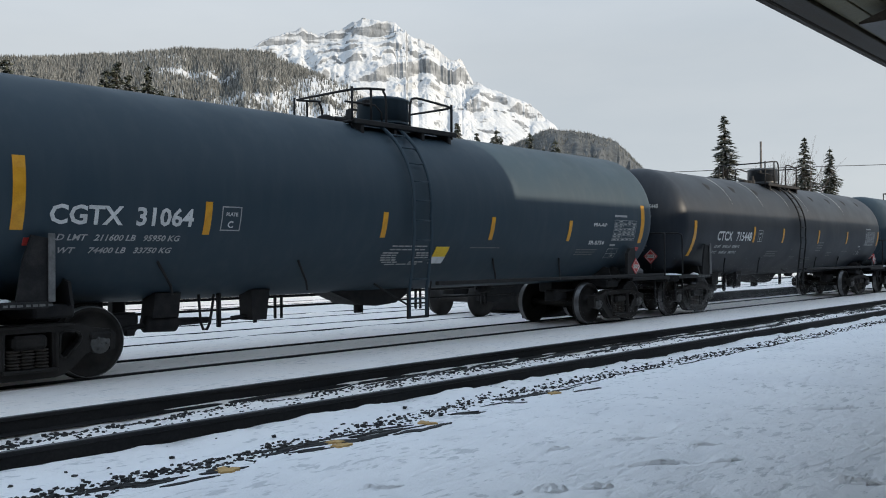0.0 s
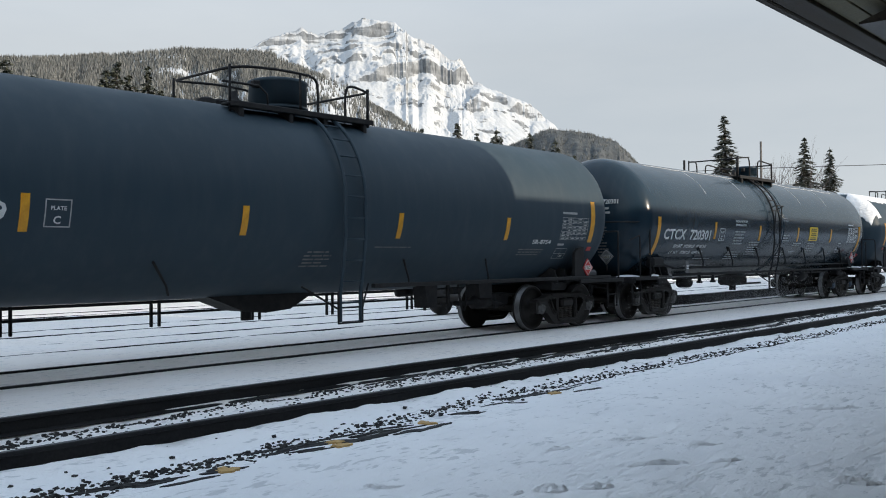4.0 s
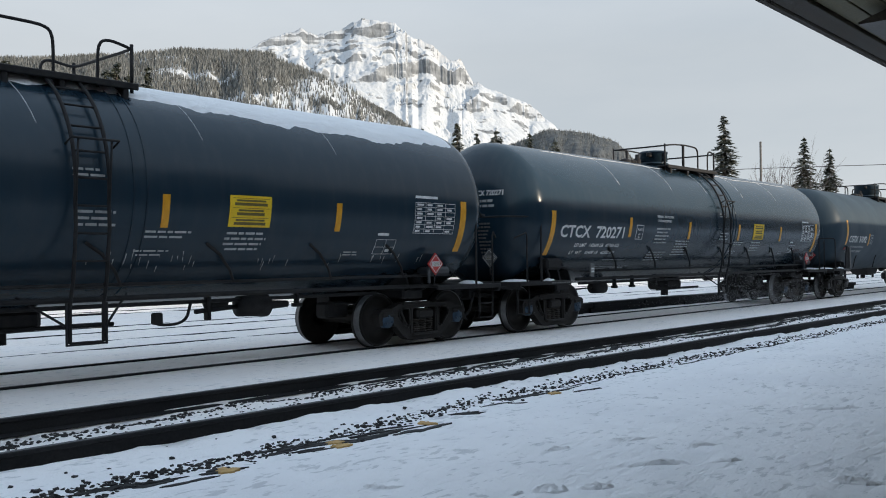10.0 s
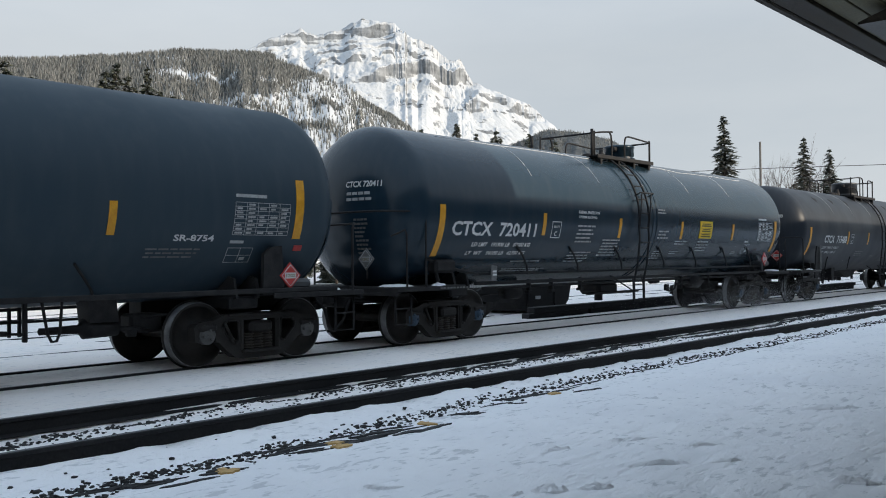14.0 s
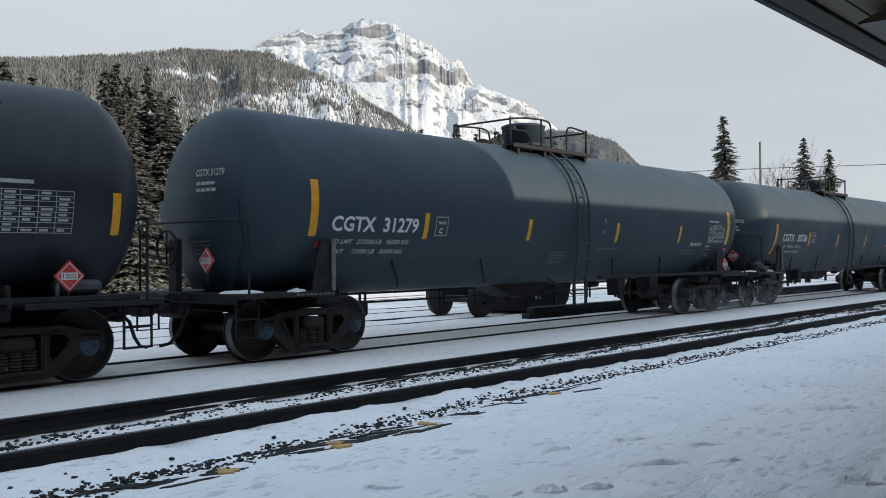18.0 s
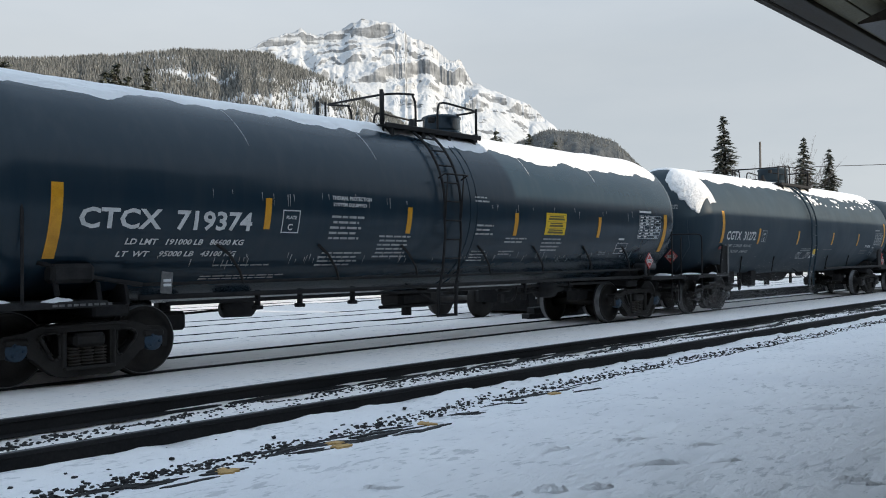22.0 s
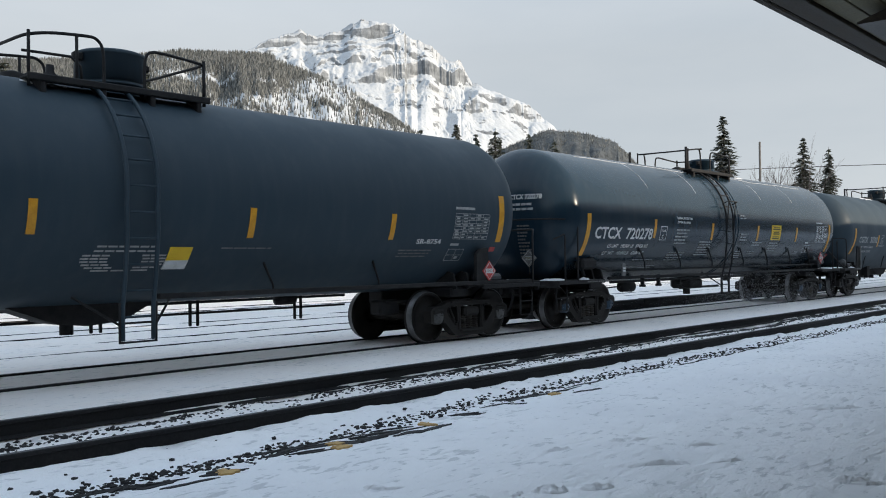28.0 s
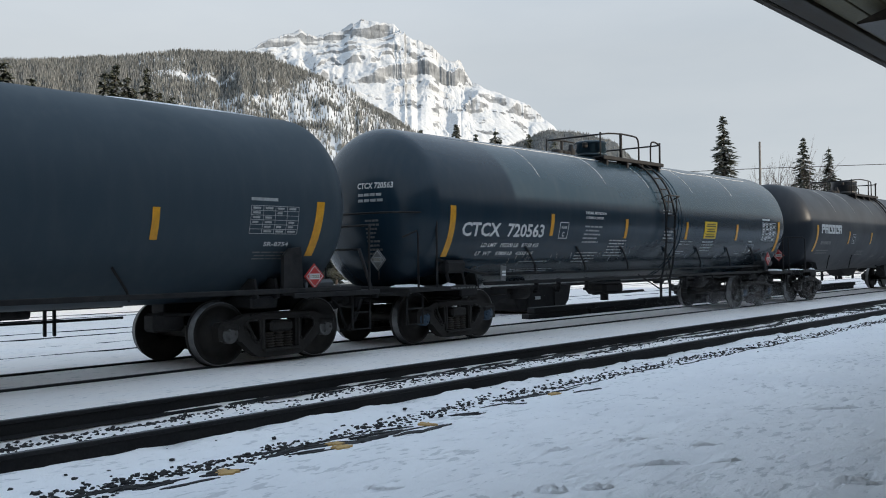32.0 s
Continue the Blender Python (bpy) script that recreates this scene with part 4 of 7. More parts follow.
solid("bare_strip", bare_strip(), "bare black ballast along the foot of the rail", "track bed", "structure")
cart = thing("maintenance_cart", pose(18.55, YB, -0.05), "dark iron maintenance cart standing on the siding", "rail cart")
part("wheelset", Shape().turned([(-0.84, 0.12), (-0.82, 0.45), (-0.72, 0.46), (-0.69, 0.49), (-0.66, 0.49), (-0.66, 0.10), (0.66, 0.10), (0.66, 0.49), (0.69, 0.49), (0.72, 0.46), (0.82, 0.45), (0.84, 0.12)], "y", (0, 0, 0.457), 32).mesh("wheelset", M_WHEEL), cart)
for y in (-0.86, 0.86):
    part("side_beam", cached("side_beam", lambda: Shape().plate([(-0.35, 0.42), (-0.35, 0.70), (0.3, 0.92), (1.5, 0.95), (1.5, 0.52), (0.62, 0.46), (0.3, 0.36)], -0.08, 0.08).mesh("side_beam", M_IRON)), cart, "", pose(0, y, 0))
part("hopper", Shape().plate([(1.15, 0.95), (1.35, 0.30), (1.55, 0.06), (3.7, 0.06), (3.95, 0.32), (4.15, 0.95), (4.15, 1.2), (1.15, 1.2)], -0.88, 0.88).mesh("hopper", M_IRON), cart, "tapered dark iron hopper")
part("rib", Shape().box((1.9, -0.91, 0.62), (0.08, 0.06, 1.0), 0.01).mesh("rib", M_IRON), cart)
part("rib", Shape().box((3.2, -0.91, 0.62), (0.08, 0.06, 1.0), 0.01).mesh("rib", M_IRON), cart)
# pale plate stands in for bright snow showing through a gap in the hopper
part("gap_plate", Shape().box((2.36, -0.90, 0.42), (0.24, 0.03, 0.09), 0.008).mesh("gap_plate", M_PLATE), cart, "small pale plate drawn for a see-through gap to the snow")

# ---- the tank cars ----
ZC = 2.40  # height of the tank's axis
KZ = 0.952
FORM = {   # radius, half length of the straight shell, depth of the heads, paint, conspicuity marks (x, low, high)
    "A": (1.485, 7.52, 0.80, M_BLUE, [(-7.05, 1.95, 2.84), (-4.59, 1.93, 2.39), (-1.55, 1.93, 2.36), (1.54, 1.92, 2.36), (4.44, 1.92, 2.36), (7.36, 1.90, 2.80)]),
    "E": (1.485, 7.52, 0.80, M_BLUE, [(-7.08, 1.95, 2.84), (-4.57, 1.93, 2.39), (-1.24, 1.93, 2.36), (1.56, 1.92, 2.36), (4.12, 1.92, 2.36), (7.06, 1.90, 2.80)]),
    "B": (1.51, 7.68, 0.80, M_BLACK, [(-7.39, 1.62, 2.56), (-4.34, 2.04, 2.50), (-1.44, 2.02, 2.47), (1.50, 2.02, 2.47), (4.46, 2.02, 2.47), (7.38, 1.70, 2.62)]),
    "C": (1.46, 7.85, 0.80, M_DULL, [(-7.51, 1.58, 2.52), (-3.81, 1.97, 2.43), (-1.65, 1.97, 2.42), (1.37, 1.97, 2.42), (4.18, 1.97, 2.42), (7.66, 1.92, 2.46)]),
    "D": (1.46, 7.48, 0.85, M_GREY, [(-7.10, 1.60, 2.56), (-4.38, 1.88, 2.34), (-1.72, 1.88, 2.32), (1.30, 1.88, 2.32), (4.40, 1.88, 2.32), (7.28, 1.65, 2.50)]),
    "P": (1.48, 7.52, 0.80, M_DULL, [(-7.1, 1.70, 2.60), (-3.9, 1.97, 2.42), (-1.4, 1.97, 2.42), (1.4, 1.97, 2.42), (4.2, 1.97, 2.42)]),
}
TC = 6.8   # truck centres from the middle
EXT = {"A": 0.20, "D": 0.0, "E": -0.20, "C": -0.10}   # the trailing end is longer or shorter on these cars
TRAIN = []
PLACES = {   # cars whose reflective strips stand elsewhere along the tank
    "092": (-6.98, -4.50, -1.33, 1.56, 4.44, 7.36), "206": (-6.97, -4.59, -1.83, 1.50, 4.44, 7.26), "279": (-7.08, -4.59, -1.62, 1.67, 4.64, 7.36), "272": (-6.98, -4.55, -1.50, 1.66, 4.33, 7.36),
    "278": (-7.39, -4.50, -1.44, 1.50, 4.46, 7.38), "250": (-7.15, -4.62, -1.58, 1.50, 4.30, 7.14), "488": (-7.51, -3.81, -1.56, 1.62, 4.50, 7.80), "726": (-7.08, -4.31, -1.62, 1.40, 4.12, 7.22), "702": (-7.20, -4.43, -1.73, 1.25, 4.54, 7.24),
}


def axis(R):
    """Height of the tank's axis; the slimmer grey-blue tanks ride lower."""
    return ZC - 0.055 if R == FORM["D"][0] else ZC


def round_up(R, z):
    """Metres round the shell from its waist to a nominal height."""
    return R * math.asin(max(-1.0, min(1.0, (z * KZ - axis(R)) / R)))


def on_shell(R, x, s, lift=0.005):
    """The place on the near side at x and s metres up round the shell from its waist."""
    a = s / R
    return (x, -(R + lift) * math.cos(a), axis(R) + (R + lift) * math.sin(a))


def shell_mesh(kind):
    R, L, D, paint, _ = FORM[kind]
    prof = [(-L - D * math.cos(a), R * math.sin(a)) for a in [math.pi / 2 * i / 12 for i in range(13)]]
    prof[0] = (-L - D, 0.004)
    xs = [-L + 2 * L * i / 12 for i in range(13)]
    prof += [(x, R) for x in xs[1:-1]]
    prof += [(-a + EXT.get(kind, 0.0), r) for a, r in prof[:13][::-1]]
    return Shape().turned(prof, "x", (0, 0, axis(R)), 72).mesh("tank_shell", paint)


def strip_mesh(R, z0, z1, width, lean=0.0):
    """An upright reflective mark that hugs the shell."""
    s0, s1 = [round_up(R, z) for z in (z0, z1)]
    sh, n = Shape(), 6
    vs = []
    for i in range(n + 1):
        s = s0 + (s1 - s0) * i / n
        d = lean * (i / n - 0.5)
        vs += [on_shell(R, d - width / 2, s, 0.006), on_shell(R, d + width / 2, s, 0.006)]
    for i in range(n + 1):
        s = s0 + (s1 - s0) * i / n
        d = lean * (i / n - 0.5)
        vs += [on_shell(R, d - width / 2, s, -0.01), on_shell(R, d + width / 2, s, -0.01)]
    m = 2 * (n + 1)
    fs = [(2 * i, 2 * i + 1, 2 * i + 3, 2 * i + 2) for i in range(n)]
    fs += [(2 * i, 2 * i + 2, 2 * i + 2 + m, 2 * i + m) for i in range(n)] + [(2 * i + 1, 2 * i + 1 + m, 2 * i + 3 + m, 2 * i + 3) for i in range(n)]
    return sh.add(vs, fs).mesh("reflective_strip", M_AMBER)


def shell_letters(name, text, R, x, z, height, width, material, slant=0.0, pieces=1):
    """Letters wrapped onto the near side of the shell, split into so many pieces at the widest gaps; x and z are their lower left corner."""
    v, faces = LETTERS[text]
    k = width / v[:, 0].max()
    s0 = round_up(R, z)
    spans = sorted((min(v[i, 0] for i in f) * k, max(v[i, 0] for i in f) * k, f) for f in faces)
    ends = np.maximum.accumulate([b for a, b, f in spans])
    gaps = sorted(range(1, len(spans)), key=lambda i: spans[i][0] - ends[i - 1])[len(spans) - pieces:]
    marks = [0] + sorted(gaps) + [len(spans)]
    words = [[f for a, b, f in spans[i:j]] for i, j in zip(marks, marks[1:])]
    made = []
    for group in words:
        used = sorted({i for f in group for i in f})
        order = {i: n for n, i in enumerate(used)}
        me = bpy.data.meshes.new(name)
        me.from_pydata([(v[i, 0] * k + v[i, 1] * slant, v[i, 1] * height, 0) for i in used], [], [[order[i] for i in f] for f in group])
        if height > 0.15:
            bm = bmesh.new()
            bm.from_mesh(me)
            for i in range(1, 5):
                bmesh.ops.bisect_plane(bm, geom=bm.verts[:] + bm.edges[:] + bm.faces[:], plane_co=(0, height * i / 5, 0), plane_no=(0, 1, 0))
            bm.to_mesh(me)
            bm.free()
        for p in me.vertices:
            p.co = on_shell(R, x + p.co.x, s0 + p.co.y, 0.007)
        me.materials.append(material)
        made.append(me)
    return made


def bars_mesh(R, z, rows, width, height, seed, ink, slant=0.05, words=True):
    """A stencilled paragraph too small to read, as plain bars; z is its top."""
    rng = random.Random(seed)
    s_top = round_up(R, z)
    vs, fs = [], []
    pitch = height / rows
    for r in range(rows):
        s1, s0 = s_top - r * pitch, s_top - r * pitch - pitch * 0.42
        x = rng.uniform(0, width * 0.08)
        end = width * rng.uniform(0.75, 1.0)
        while x < end:
            w = rng.uniform(0.08, 0.22) if words else end
            w = min(w, end - x)
            if w > 0.02:
                o = len(vs)
                vs += [on_shell(R, x - r * slant * pitch, s0, 0.006), on_shell(R, x + w - r * slant * pitch, s0, 0.006),
                       on_shell(R, x + w - r * slant * pitch, s1, 0.006), on_shell(R, x - r * slant * pitch, s1, 0.006)]
                fs.append((o, o + 1, o + 2, o + 3))
            x += w + 0.025
    return Shape().add(vs, fs).mesh("stencil_block", ink)


def table_mesh(R, z, cols, rows, width, height, material):
    """A ruled inspection table."""
    s1 = round_up(R, z)
    s0 = s1 - height
    vs, fs = [], []

    def bar(x0, x1, a, b):
        o = len(vs)
        vs.extend([on_shell(R, x0, a, 0.006), on_shell(R, x1, a, 0.006), on_shell(R, x1, b, 0.006), on_shell(R, x0, b, 0.006)])
        fs.append((o, o + 1, o + 2, o + 3))
    t = 0.008
    for i in range(rows + 1):
        s = s0 + height * i / rows
        bar(0, width, s - t / 2, s + t / 2)
    for i in range(cols + 1):
        for k in range(rows):
            x = width * i / cols
            bar(x - t / 2, x + t / 2, s0 + height * k / rows, s0 + height * (k + 1) / rows)
    rng = random.Random(rows)
    for i in range(cols):
        for k in range(rows):
            if rng.random() < 0.75:
                x, s = width * (i + 0.15) / cols, s0 + height * (k + 0.3) / rows
                bar(x, x + width / cols * rng.uniform(0.4, 0.7), s, s + height / rows * 0.45)
    bar(0, width * 0.55, s1 + 0.07, s1 + 0.115)
    return Shape().add(vs, fs).mesh("inspection_table", material)


def sheet_mesh(R, z, width, height, material, name, slant=0.0):
    s1 = round_up(R, z)
    vs, fs, n = [], [], 6
    for i in range(n + 1):
        s = s1 - height * i / n
        d = slant * (n - i) / n
        vs += [on_shell(R, d, s, 0.009), on_shell(R, width + d, s, 0.009), on_shell(R, d, s, -0.01), on_shell(R, width + d, s, -0.01)]
    for i in range(n):
        a, b = 4 * i, 4 * i + 4
        fs += [(a, a + 1, b + 1, b), (a, b, b + 2, a + 2), (a + 1, a + 3, b + 3, b + 1)]
    fs += [(0, 2, 3, 1), (4 * n, 4 * n + 1, 4 * n + 3, 4 * n + 2)]
    return Shape().add(vs, fs).mesh(name, material)


def head_place(R, L, D, y, z, out):
    """The place on the leading head at y and z, out metres before it."""
    q = max(0.0, 1 - (y * y + (z - axis(R)) ** 2) / (R * R))
    return (-L - D * math.sqrt(q) - out, y, z)


def head_shield(R, L, D, out):
    """A half-height steel shield that follows the leading head, narrower towards its foot."""
    ny, nz = 17, 11
    front, back = [], []
    for j in range(nz):
        z = 1.06 + (2.44 - 1.06) * j / (nz - 1)
        w = min(1.02, 0.52 + (z - 1.06) * 0.72)
        for i in range(ny):
            y = w * (2 * i / (ny - 1) - 1)
            reach = min(1.0, math.hypot(y, (z - axis(R))) / R)
            x = -L - D * math.sqrt(max(0.16, 1 - reach * reach)) - out
            front.append((x, y, z))
            back.append((x + 0.035, y, z))
    m = ny * nz
    grid = [(j * ny + i, j * ny + i + 1, j * ny + ny + i + 1, j * ny + ny + i) for j in range(nz - 1) for i in range(ny - 1)]
    rim = [i for i in range(ny)] + [j * ny + ny - 1 for j in range(1, nz)] + [(nz - 1) * ny + i for i in range(ny - 2, -1, -1)] + [j * ny for j in range(nz - 2, 0, -1)]
    faces = grid + [tuple(q + m for q in f[::-1]) for f in grid] + [(a, b, b + m, a + m) for a, b in zip(rim, rim[1:] + rim[:1])]
    return Shape().add(front + back, faces)


def head_letters(R, L, D, text, y, z, height, width, ink):
    """Letters on the leading head, read from in front of it."""
    v, faces = LETTERS[text]
    k = width / v[:, 0].max()
    vs = [head_place(R, L, D, y - a * k, z + b * height, 0.008) for a, b in v]
    return Shape().add(vs, faces).mesh("head_number", ink)


def head_bars(R, L, D, y, z, rows, width, height, seed, out=0.008, ink=None):
    rng = random.Random(seed)
    vs, fs = [], []
    for r in range(rows):
        w = width * rng.uniform(0.55, 1.0)
        z1 = z - r * height / rows
        z0 = z1 - height / rows * 0.5
        n = 4
        for i in range(n):
            o = len(vs)
            vs += [head_place(R, L, D, yy, zz, out) for yy, zz in ((y - w * i / n, z0), (y - w * (i + 0.85) / n, z0), (y - w * (i + 0.85) / n, z1), (y - w * i / n, z1))]
            fs.append((o, o + 1, o + 2, o + 3))
    return Shape().add(vs, fs).mesh("stencil_block", ink or M_DIM)


def wheelset_mesh(cap):
    """Two flanged wheels on an axle with bearing caps, turned about y."""
    sh = Shape()
    for s in (-1, 1):
        prof = [(0.676, 0.16), (0.676, 0.40), (0.680, 0.484), (0.700, 0.484), (0.712, 0.462), (0.822, 0.452), (0.822, 0.395), (0.800, 0.385), (0.775, 0.30),
                (0.790, 0.17), (0.850, 0.15), (0.850, 0.09), (0.96, 0.085), (0.96, 0.13), (1.075, 0.13), (1.085, 0.12), (1.085, 0.085), (1.10, 0.075), (1.10, 0.004)]
        slots = [0, 0, 0, 0, 1, 0, 0, 0, 0, 0, 0, 0, 0, 2, 2, 2, 2, 2]
        sh.turned([(s * a, r) for a, r in prof], "y", (0, 0, 0), 40, slots)
        for k in range(3):
            a = 2 * math.pi * k / 3
            sh.tube([(0.075 * math.cos(a), s * 1.08, 0.075 * math.sin(a)), (0.075 * math.cos(a), s * 1.115, 0.075 * math.sin(a))], 0.022, 6, 2)
    # thin ring of polished tread steel, added to draw each rim's highlight
    for s in (-1, 1):
        sh.tube([(0.449 * math.cos(2 * math.pi * k / 40), s * 0.823, 0.449 * math.sin(2 * math.pi * k / 40)) for k in range(41)], 0.007, 5, 1)
    sh.tube([(0, -0.7, 0), (0, 0.7, 0)], 0.085, 12, 0)
    return sh.mesh("wheelset", M_WHEEL, M_TREAD, cap)


def sideframe_mesh():
    """A cast truck side with rounded triangular windows, an opening for the springs and jaws over the axle boxes."""
    half = [(0.0, 0.745), (0.45, 0.74), (0.64, 0.715), (0.80, 0.655), (1.04, 0.63), (1.10, 0.57), (1.085, 0.37), (1.02, 0.37), (1.00, 0.53), (0.78, 0.53), (0.755, 0.36), (0.70, 0.34), (0.54, 0.19), (0.42, 0.11), (0.30, 0.085), (0.0, 0.085)]
    outline = half + [(-x, z) for x, z in half[1:-1][::-1]]
    window = [(0.625, 0.60), (0.56, 0.635), (0.42, 0.645), (0.375, 0.61), (0.37, 0.36), (0.40, 0.31), (0.45, 0.315), (0.61, 0.48), (0.645, 0.55)]
    nest = [(-0.28, 0.64), (0.28, 0.64), (0.28, 0.20), (-0.28, 0.20)]
    bm = bmesh.new()
    for loop in (outline, window, [(-x, z) for x, z in window], nest):
        ring = [bm.verts.new((x, -0.085, z)) for x, z in loop]
        for a, b in zip(ring, ring[1:] + ring[:1]):
            bm.edges.new((a, b))
    bmesh.ops.triangle_fill(bm, edges=bm.edges[:], use_beauty=True)
    sheet = bm.faces[:]
    drawn = bmesh.ops.extrude_face_region(bm, geom=sheet)["geom"]
    for q in drawn:
        if isinstance(q, bmesh.types.BMVert):
            q.co.y += 0.17
    sh = Shape()
    bm.verts.index_update()
    sh.add([q.co for q in bm.verts], [[q.index for q in f.verts] for f in bm.faces])
    bm.free()
    for s in (-1, 1):
        k = [(s * (x if x > 0 else -x), z) for x, z in window]
        for p, q in zip(k, k[1:] + k[:1]):
            for y in (-0.085, 0.085):
                sh.tube([(p[0], y, p[1]), (q[0], y, q[1])], 0.019, 5)
        sh.box((s * 0.889, 0, 0.555), (0.30, 0.24, 0.09), 0.03)
        sh.box((s * 0.33, 0, 0.42), (0.05, 0.22, 0.44), 0.02)
    sh.box((0, 0, 0.19), (0.66, 0.30, 0.045), 0.015)
    sh.box((0, 0, 0.715), (1.1, 0.22, 0.04), 0.015)
    return sh.mesh("sideframe", M_FRAME)


def spring_mesh():
    prof = []
    for i in range(6):
        z = 0.215 + i * 0.040
        prof += [(z, 0.066), (z + 0.006, 0.092), (z + 0.016, 0.100), (z + 0.026, 0.092), (z + 0.032, 0.066)]
    return Shape().turned(prof, "z", (0, 0, 0), 12).mesh("spring", M_RUST)


def truck(parent, x, cap):
    """One four-wheeled truck; returns its wheelsets."""
    body = part("truck", cached("bolster", lambda: Shape().box((0, 0, 0.53), (0.42, 2.26, 0.17), 0.04).box((0, 0, 0.78), (0.5, 0.5, 0.16), 0.04)
                                .box((0, -0.55, 0.45), (1.2, 0.10, 0.10)).box((0, 0.55, 0.45), (1.2, 0.10, 0.10)).mesh("bolster", M_FRAME)), parent, "cast-iron truck", pose(x, 0, 0))
    for y in (-0.99, 0.99):
        part("sideframe", cached("sideframe", sideframe_mesh), body, "", pose(0, y, 0))
        for sx in (-0.17, 0.0, 0.17):
            part("spring", cached("spring", spring_mesh), body, "rusty coil spring", pose(sx, y, 0))
        part("brake_beam", cached("brake_beam", lambda: Shape().tube([(-0.42, 0, 0.34), (0.42, 0, 0.30)], 0.03, 6).box((-0.42, 0, 0.42), (0.05, 0.10, 0.34)).box((0.42, 0, 0.42), (0.05, 0.10, 0.34)).mesh("brake_beam", M_IRON)), body, "", pose(0, y * 0.76, 0))
        part("brake_rod", cached("brake_rod", lambda: Shape().tube([(-0.64, 0, 0.62), (-0.52, 0, 0.40)], 0.022, 6).tube([(-0.52, 0, 0.40), (-0.50, 0, 0.36)], 0.03, 6).mesh("brake_rod", M_FRAME)), body, "", pose(0, y * 1.13, 0))
    out = []
    for dx in (-0.889, 0.889):
        w = part("wheelset", cached(("wheelset", cap.name), lambda: wheelset_mesh(cap)), body, "steel wheels on an axle", pose(dx, 0, 0.457))
        out.append((w, dx))
    return out


def end_gear(parent, s, kind, R, L):
    """Draft sill, deck, saddle, handrails, ladder, coupler and hose at one end (s = -1 leads)."""
    def sub(key, make, label="", name=None):
        flip = Matrix.Diagonal((s, 1, 1 if key in ("saddle", "end_post", "end_bracket", "end_web") else KZ, 1))
        ob = part(name or key, cached((key, kind, s), lambda: mirrored(make().mesh(key, {"end_post": M_DIM, "deck_stencil": M_DIM}.get(key, M_IRON)), flip)), parent, label, pose(EXT.get(kind, 0.0) * 0.7 if s > 0 else 0.0, 0, 0))
        return ob

    def mirrored(me, m):
        me.transform(m)
        if m.determinant() < 0:
            me.flip_normals()
        return me
    sub("draft_sill", lambda: Shape().box((7.0, 0, 0.90), (3.2, 0.36, 0.30), 0.02).box((8.55, 0, 0.90), (0.14, 0.62, 0.40), 0.02))
    sub("deck", lambda: Shape().box((7.62, 0, 1.055), (1.75, 2.9, 0.05), 0.012).box((7.62, -1.45, 1.035), (1.75, 0.05, 0.08), 0.01).box((7.62, 1.45, 1.035), (1.75, 0.05, 0.08), 0.01)
        .box((8.47, 0, 1.0), (0.06, 2.9, 0.15), 0.012), "dark steel end deck")
    arc = [(-(R + 0.002) * math.cos(a), axis(R) + (R + 0.002) * math.sin(a)) for a in [-0.86 - i * 0.0714 for i in range(21)]]
    sad = [(-1.18, 0.96), (-1.10, 1.24)] + arc + [(1.10, 1.24), (1.18, 0.96), (0.5, 0.78), (-0.5, 0.78)]
    sub("saddle", lambda: Shape().plate(sad, 6.66, 6.72, 0, "x").plate(sad, 6.30, 6.34, 0, "x"), "steel saddle holding up the tank")
    if kind in "AE":
        part("head_shield", cached(("head_shield", s), lambda: mirrored(head_shield(R, L, FORM[kind][2], 0.075).mesh("head_shield", M_BLUE), Matrix.Diagonal((-s, 1, 1, 1)))), parent,
             "blue-grey half-height head shield", pose(EXT.get(kind, 0.0) if s > 0 else 0.0, 0, 0))
    if s < 0 and kind in "AEDC":
        sub("end_post", lambda: Shape().box((6.70, -1.455, 1.42), (0.08, 0.03, 0.80), 0.008), "pale upright flat bar by the deck")
        # iron-black web plate that also fills in the shade under the shell
        sub("end_web", lambda: Shape().plate([(6.68, 1.0), (6.70, 1.76), (6.92, 1.80), (7.02, 1.50), (7.10, 1.0)], -1.425, -1.385), "steel web between deck and tank, its black also standing for shade")
    if s < 0 and kind in "AED":
        sub("brake_wheel", lambda: Shape().tube([(8.64, 0.05 + 0.27 * math.cos(a), 1.78 + 0.27 * math.sin(a)) for a in [2 * math.pi * i / 20 for i in range(21)]], 0.020, 7)
            .tube([(8.64, -0.21, 1.78), (8.64, 0.31, 1.78)], 0.014, 6).tube([(8.64, 0.05, 1.52), (8.64, 0.05, 2.04)], 0.014, 6).tube([(8.66, 0.05, 1.78), (8.46, 0.05, 1.78)], 0.035, 8)
            .box((8.50, 0.05, 1.50), (0.10, 0.26, 0.86), 0.03), "spoked hand brake wheel on its mast")
    if s > 0 and kind in "AED":
        sub("end_bracket", lambda: Shape().plate([(6.58, 1.0), (6.60, 1.58), (6.72, 1.68), (6.92, 1.70), (6.96, 1.0)], -1.43, -1.36), "dark steel side bracket under the tank end")
    sub("body_bolster", lambda: Shape().box((6.5, 0, 0.93), (0.5, 2.2, 0.18), 0.03))
    top, px = (2.17, 8.27) if kind != "B" else (2.42, 7.78)
    def end_rail():
        sh = Shape().tube(bent([(px, -1.46, 1.05), (px, -1.46, top - 0.10), (px + 0.03, -1.45, top - 0.03), (px + 0.10, -1.40, top), (8.50, -1.1 if kind == "B" else -1.24, top), (8.62, -0.5, top), (8.62, 0.5, top), (8.50, 1.1, top),
                           (px + 0.10, 1.40, top), (px + 0.03, 1.45, top - 0.03), (px, 1.46, top - 0.10), (px, 1.46, 1.05)], 1), 0.020, 7)
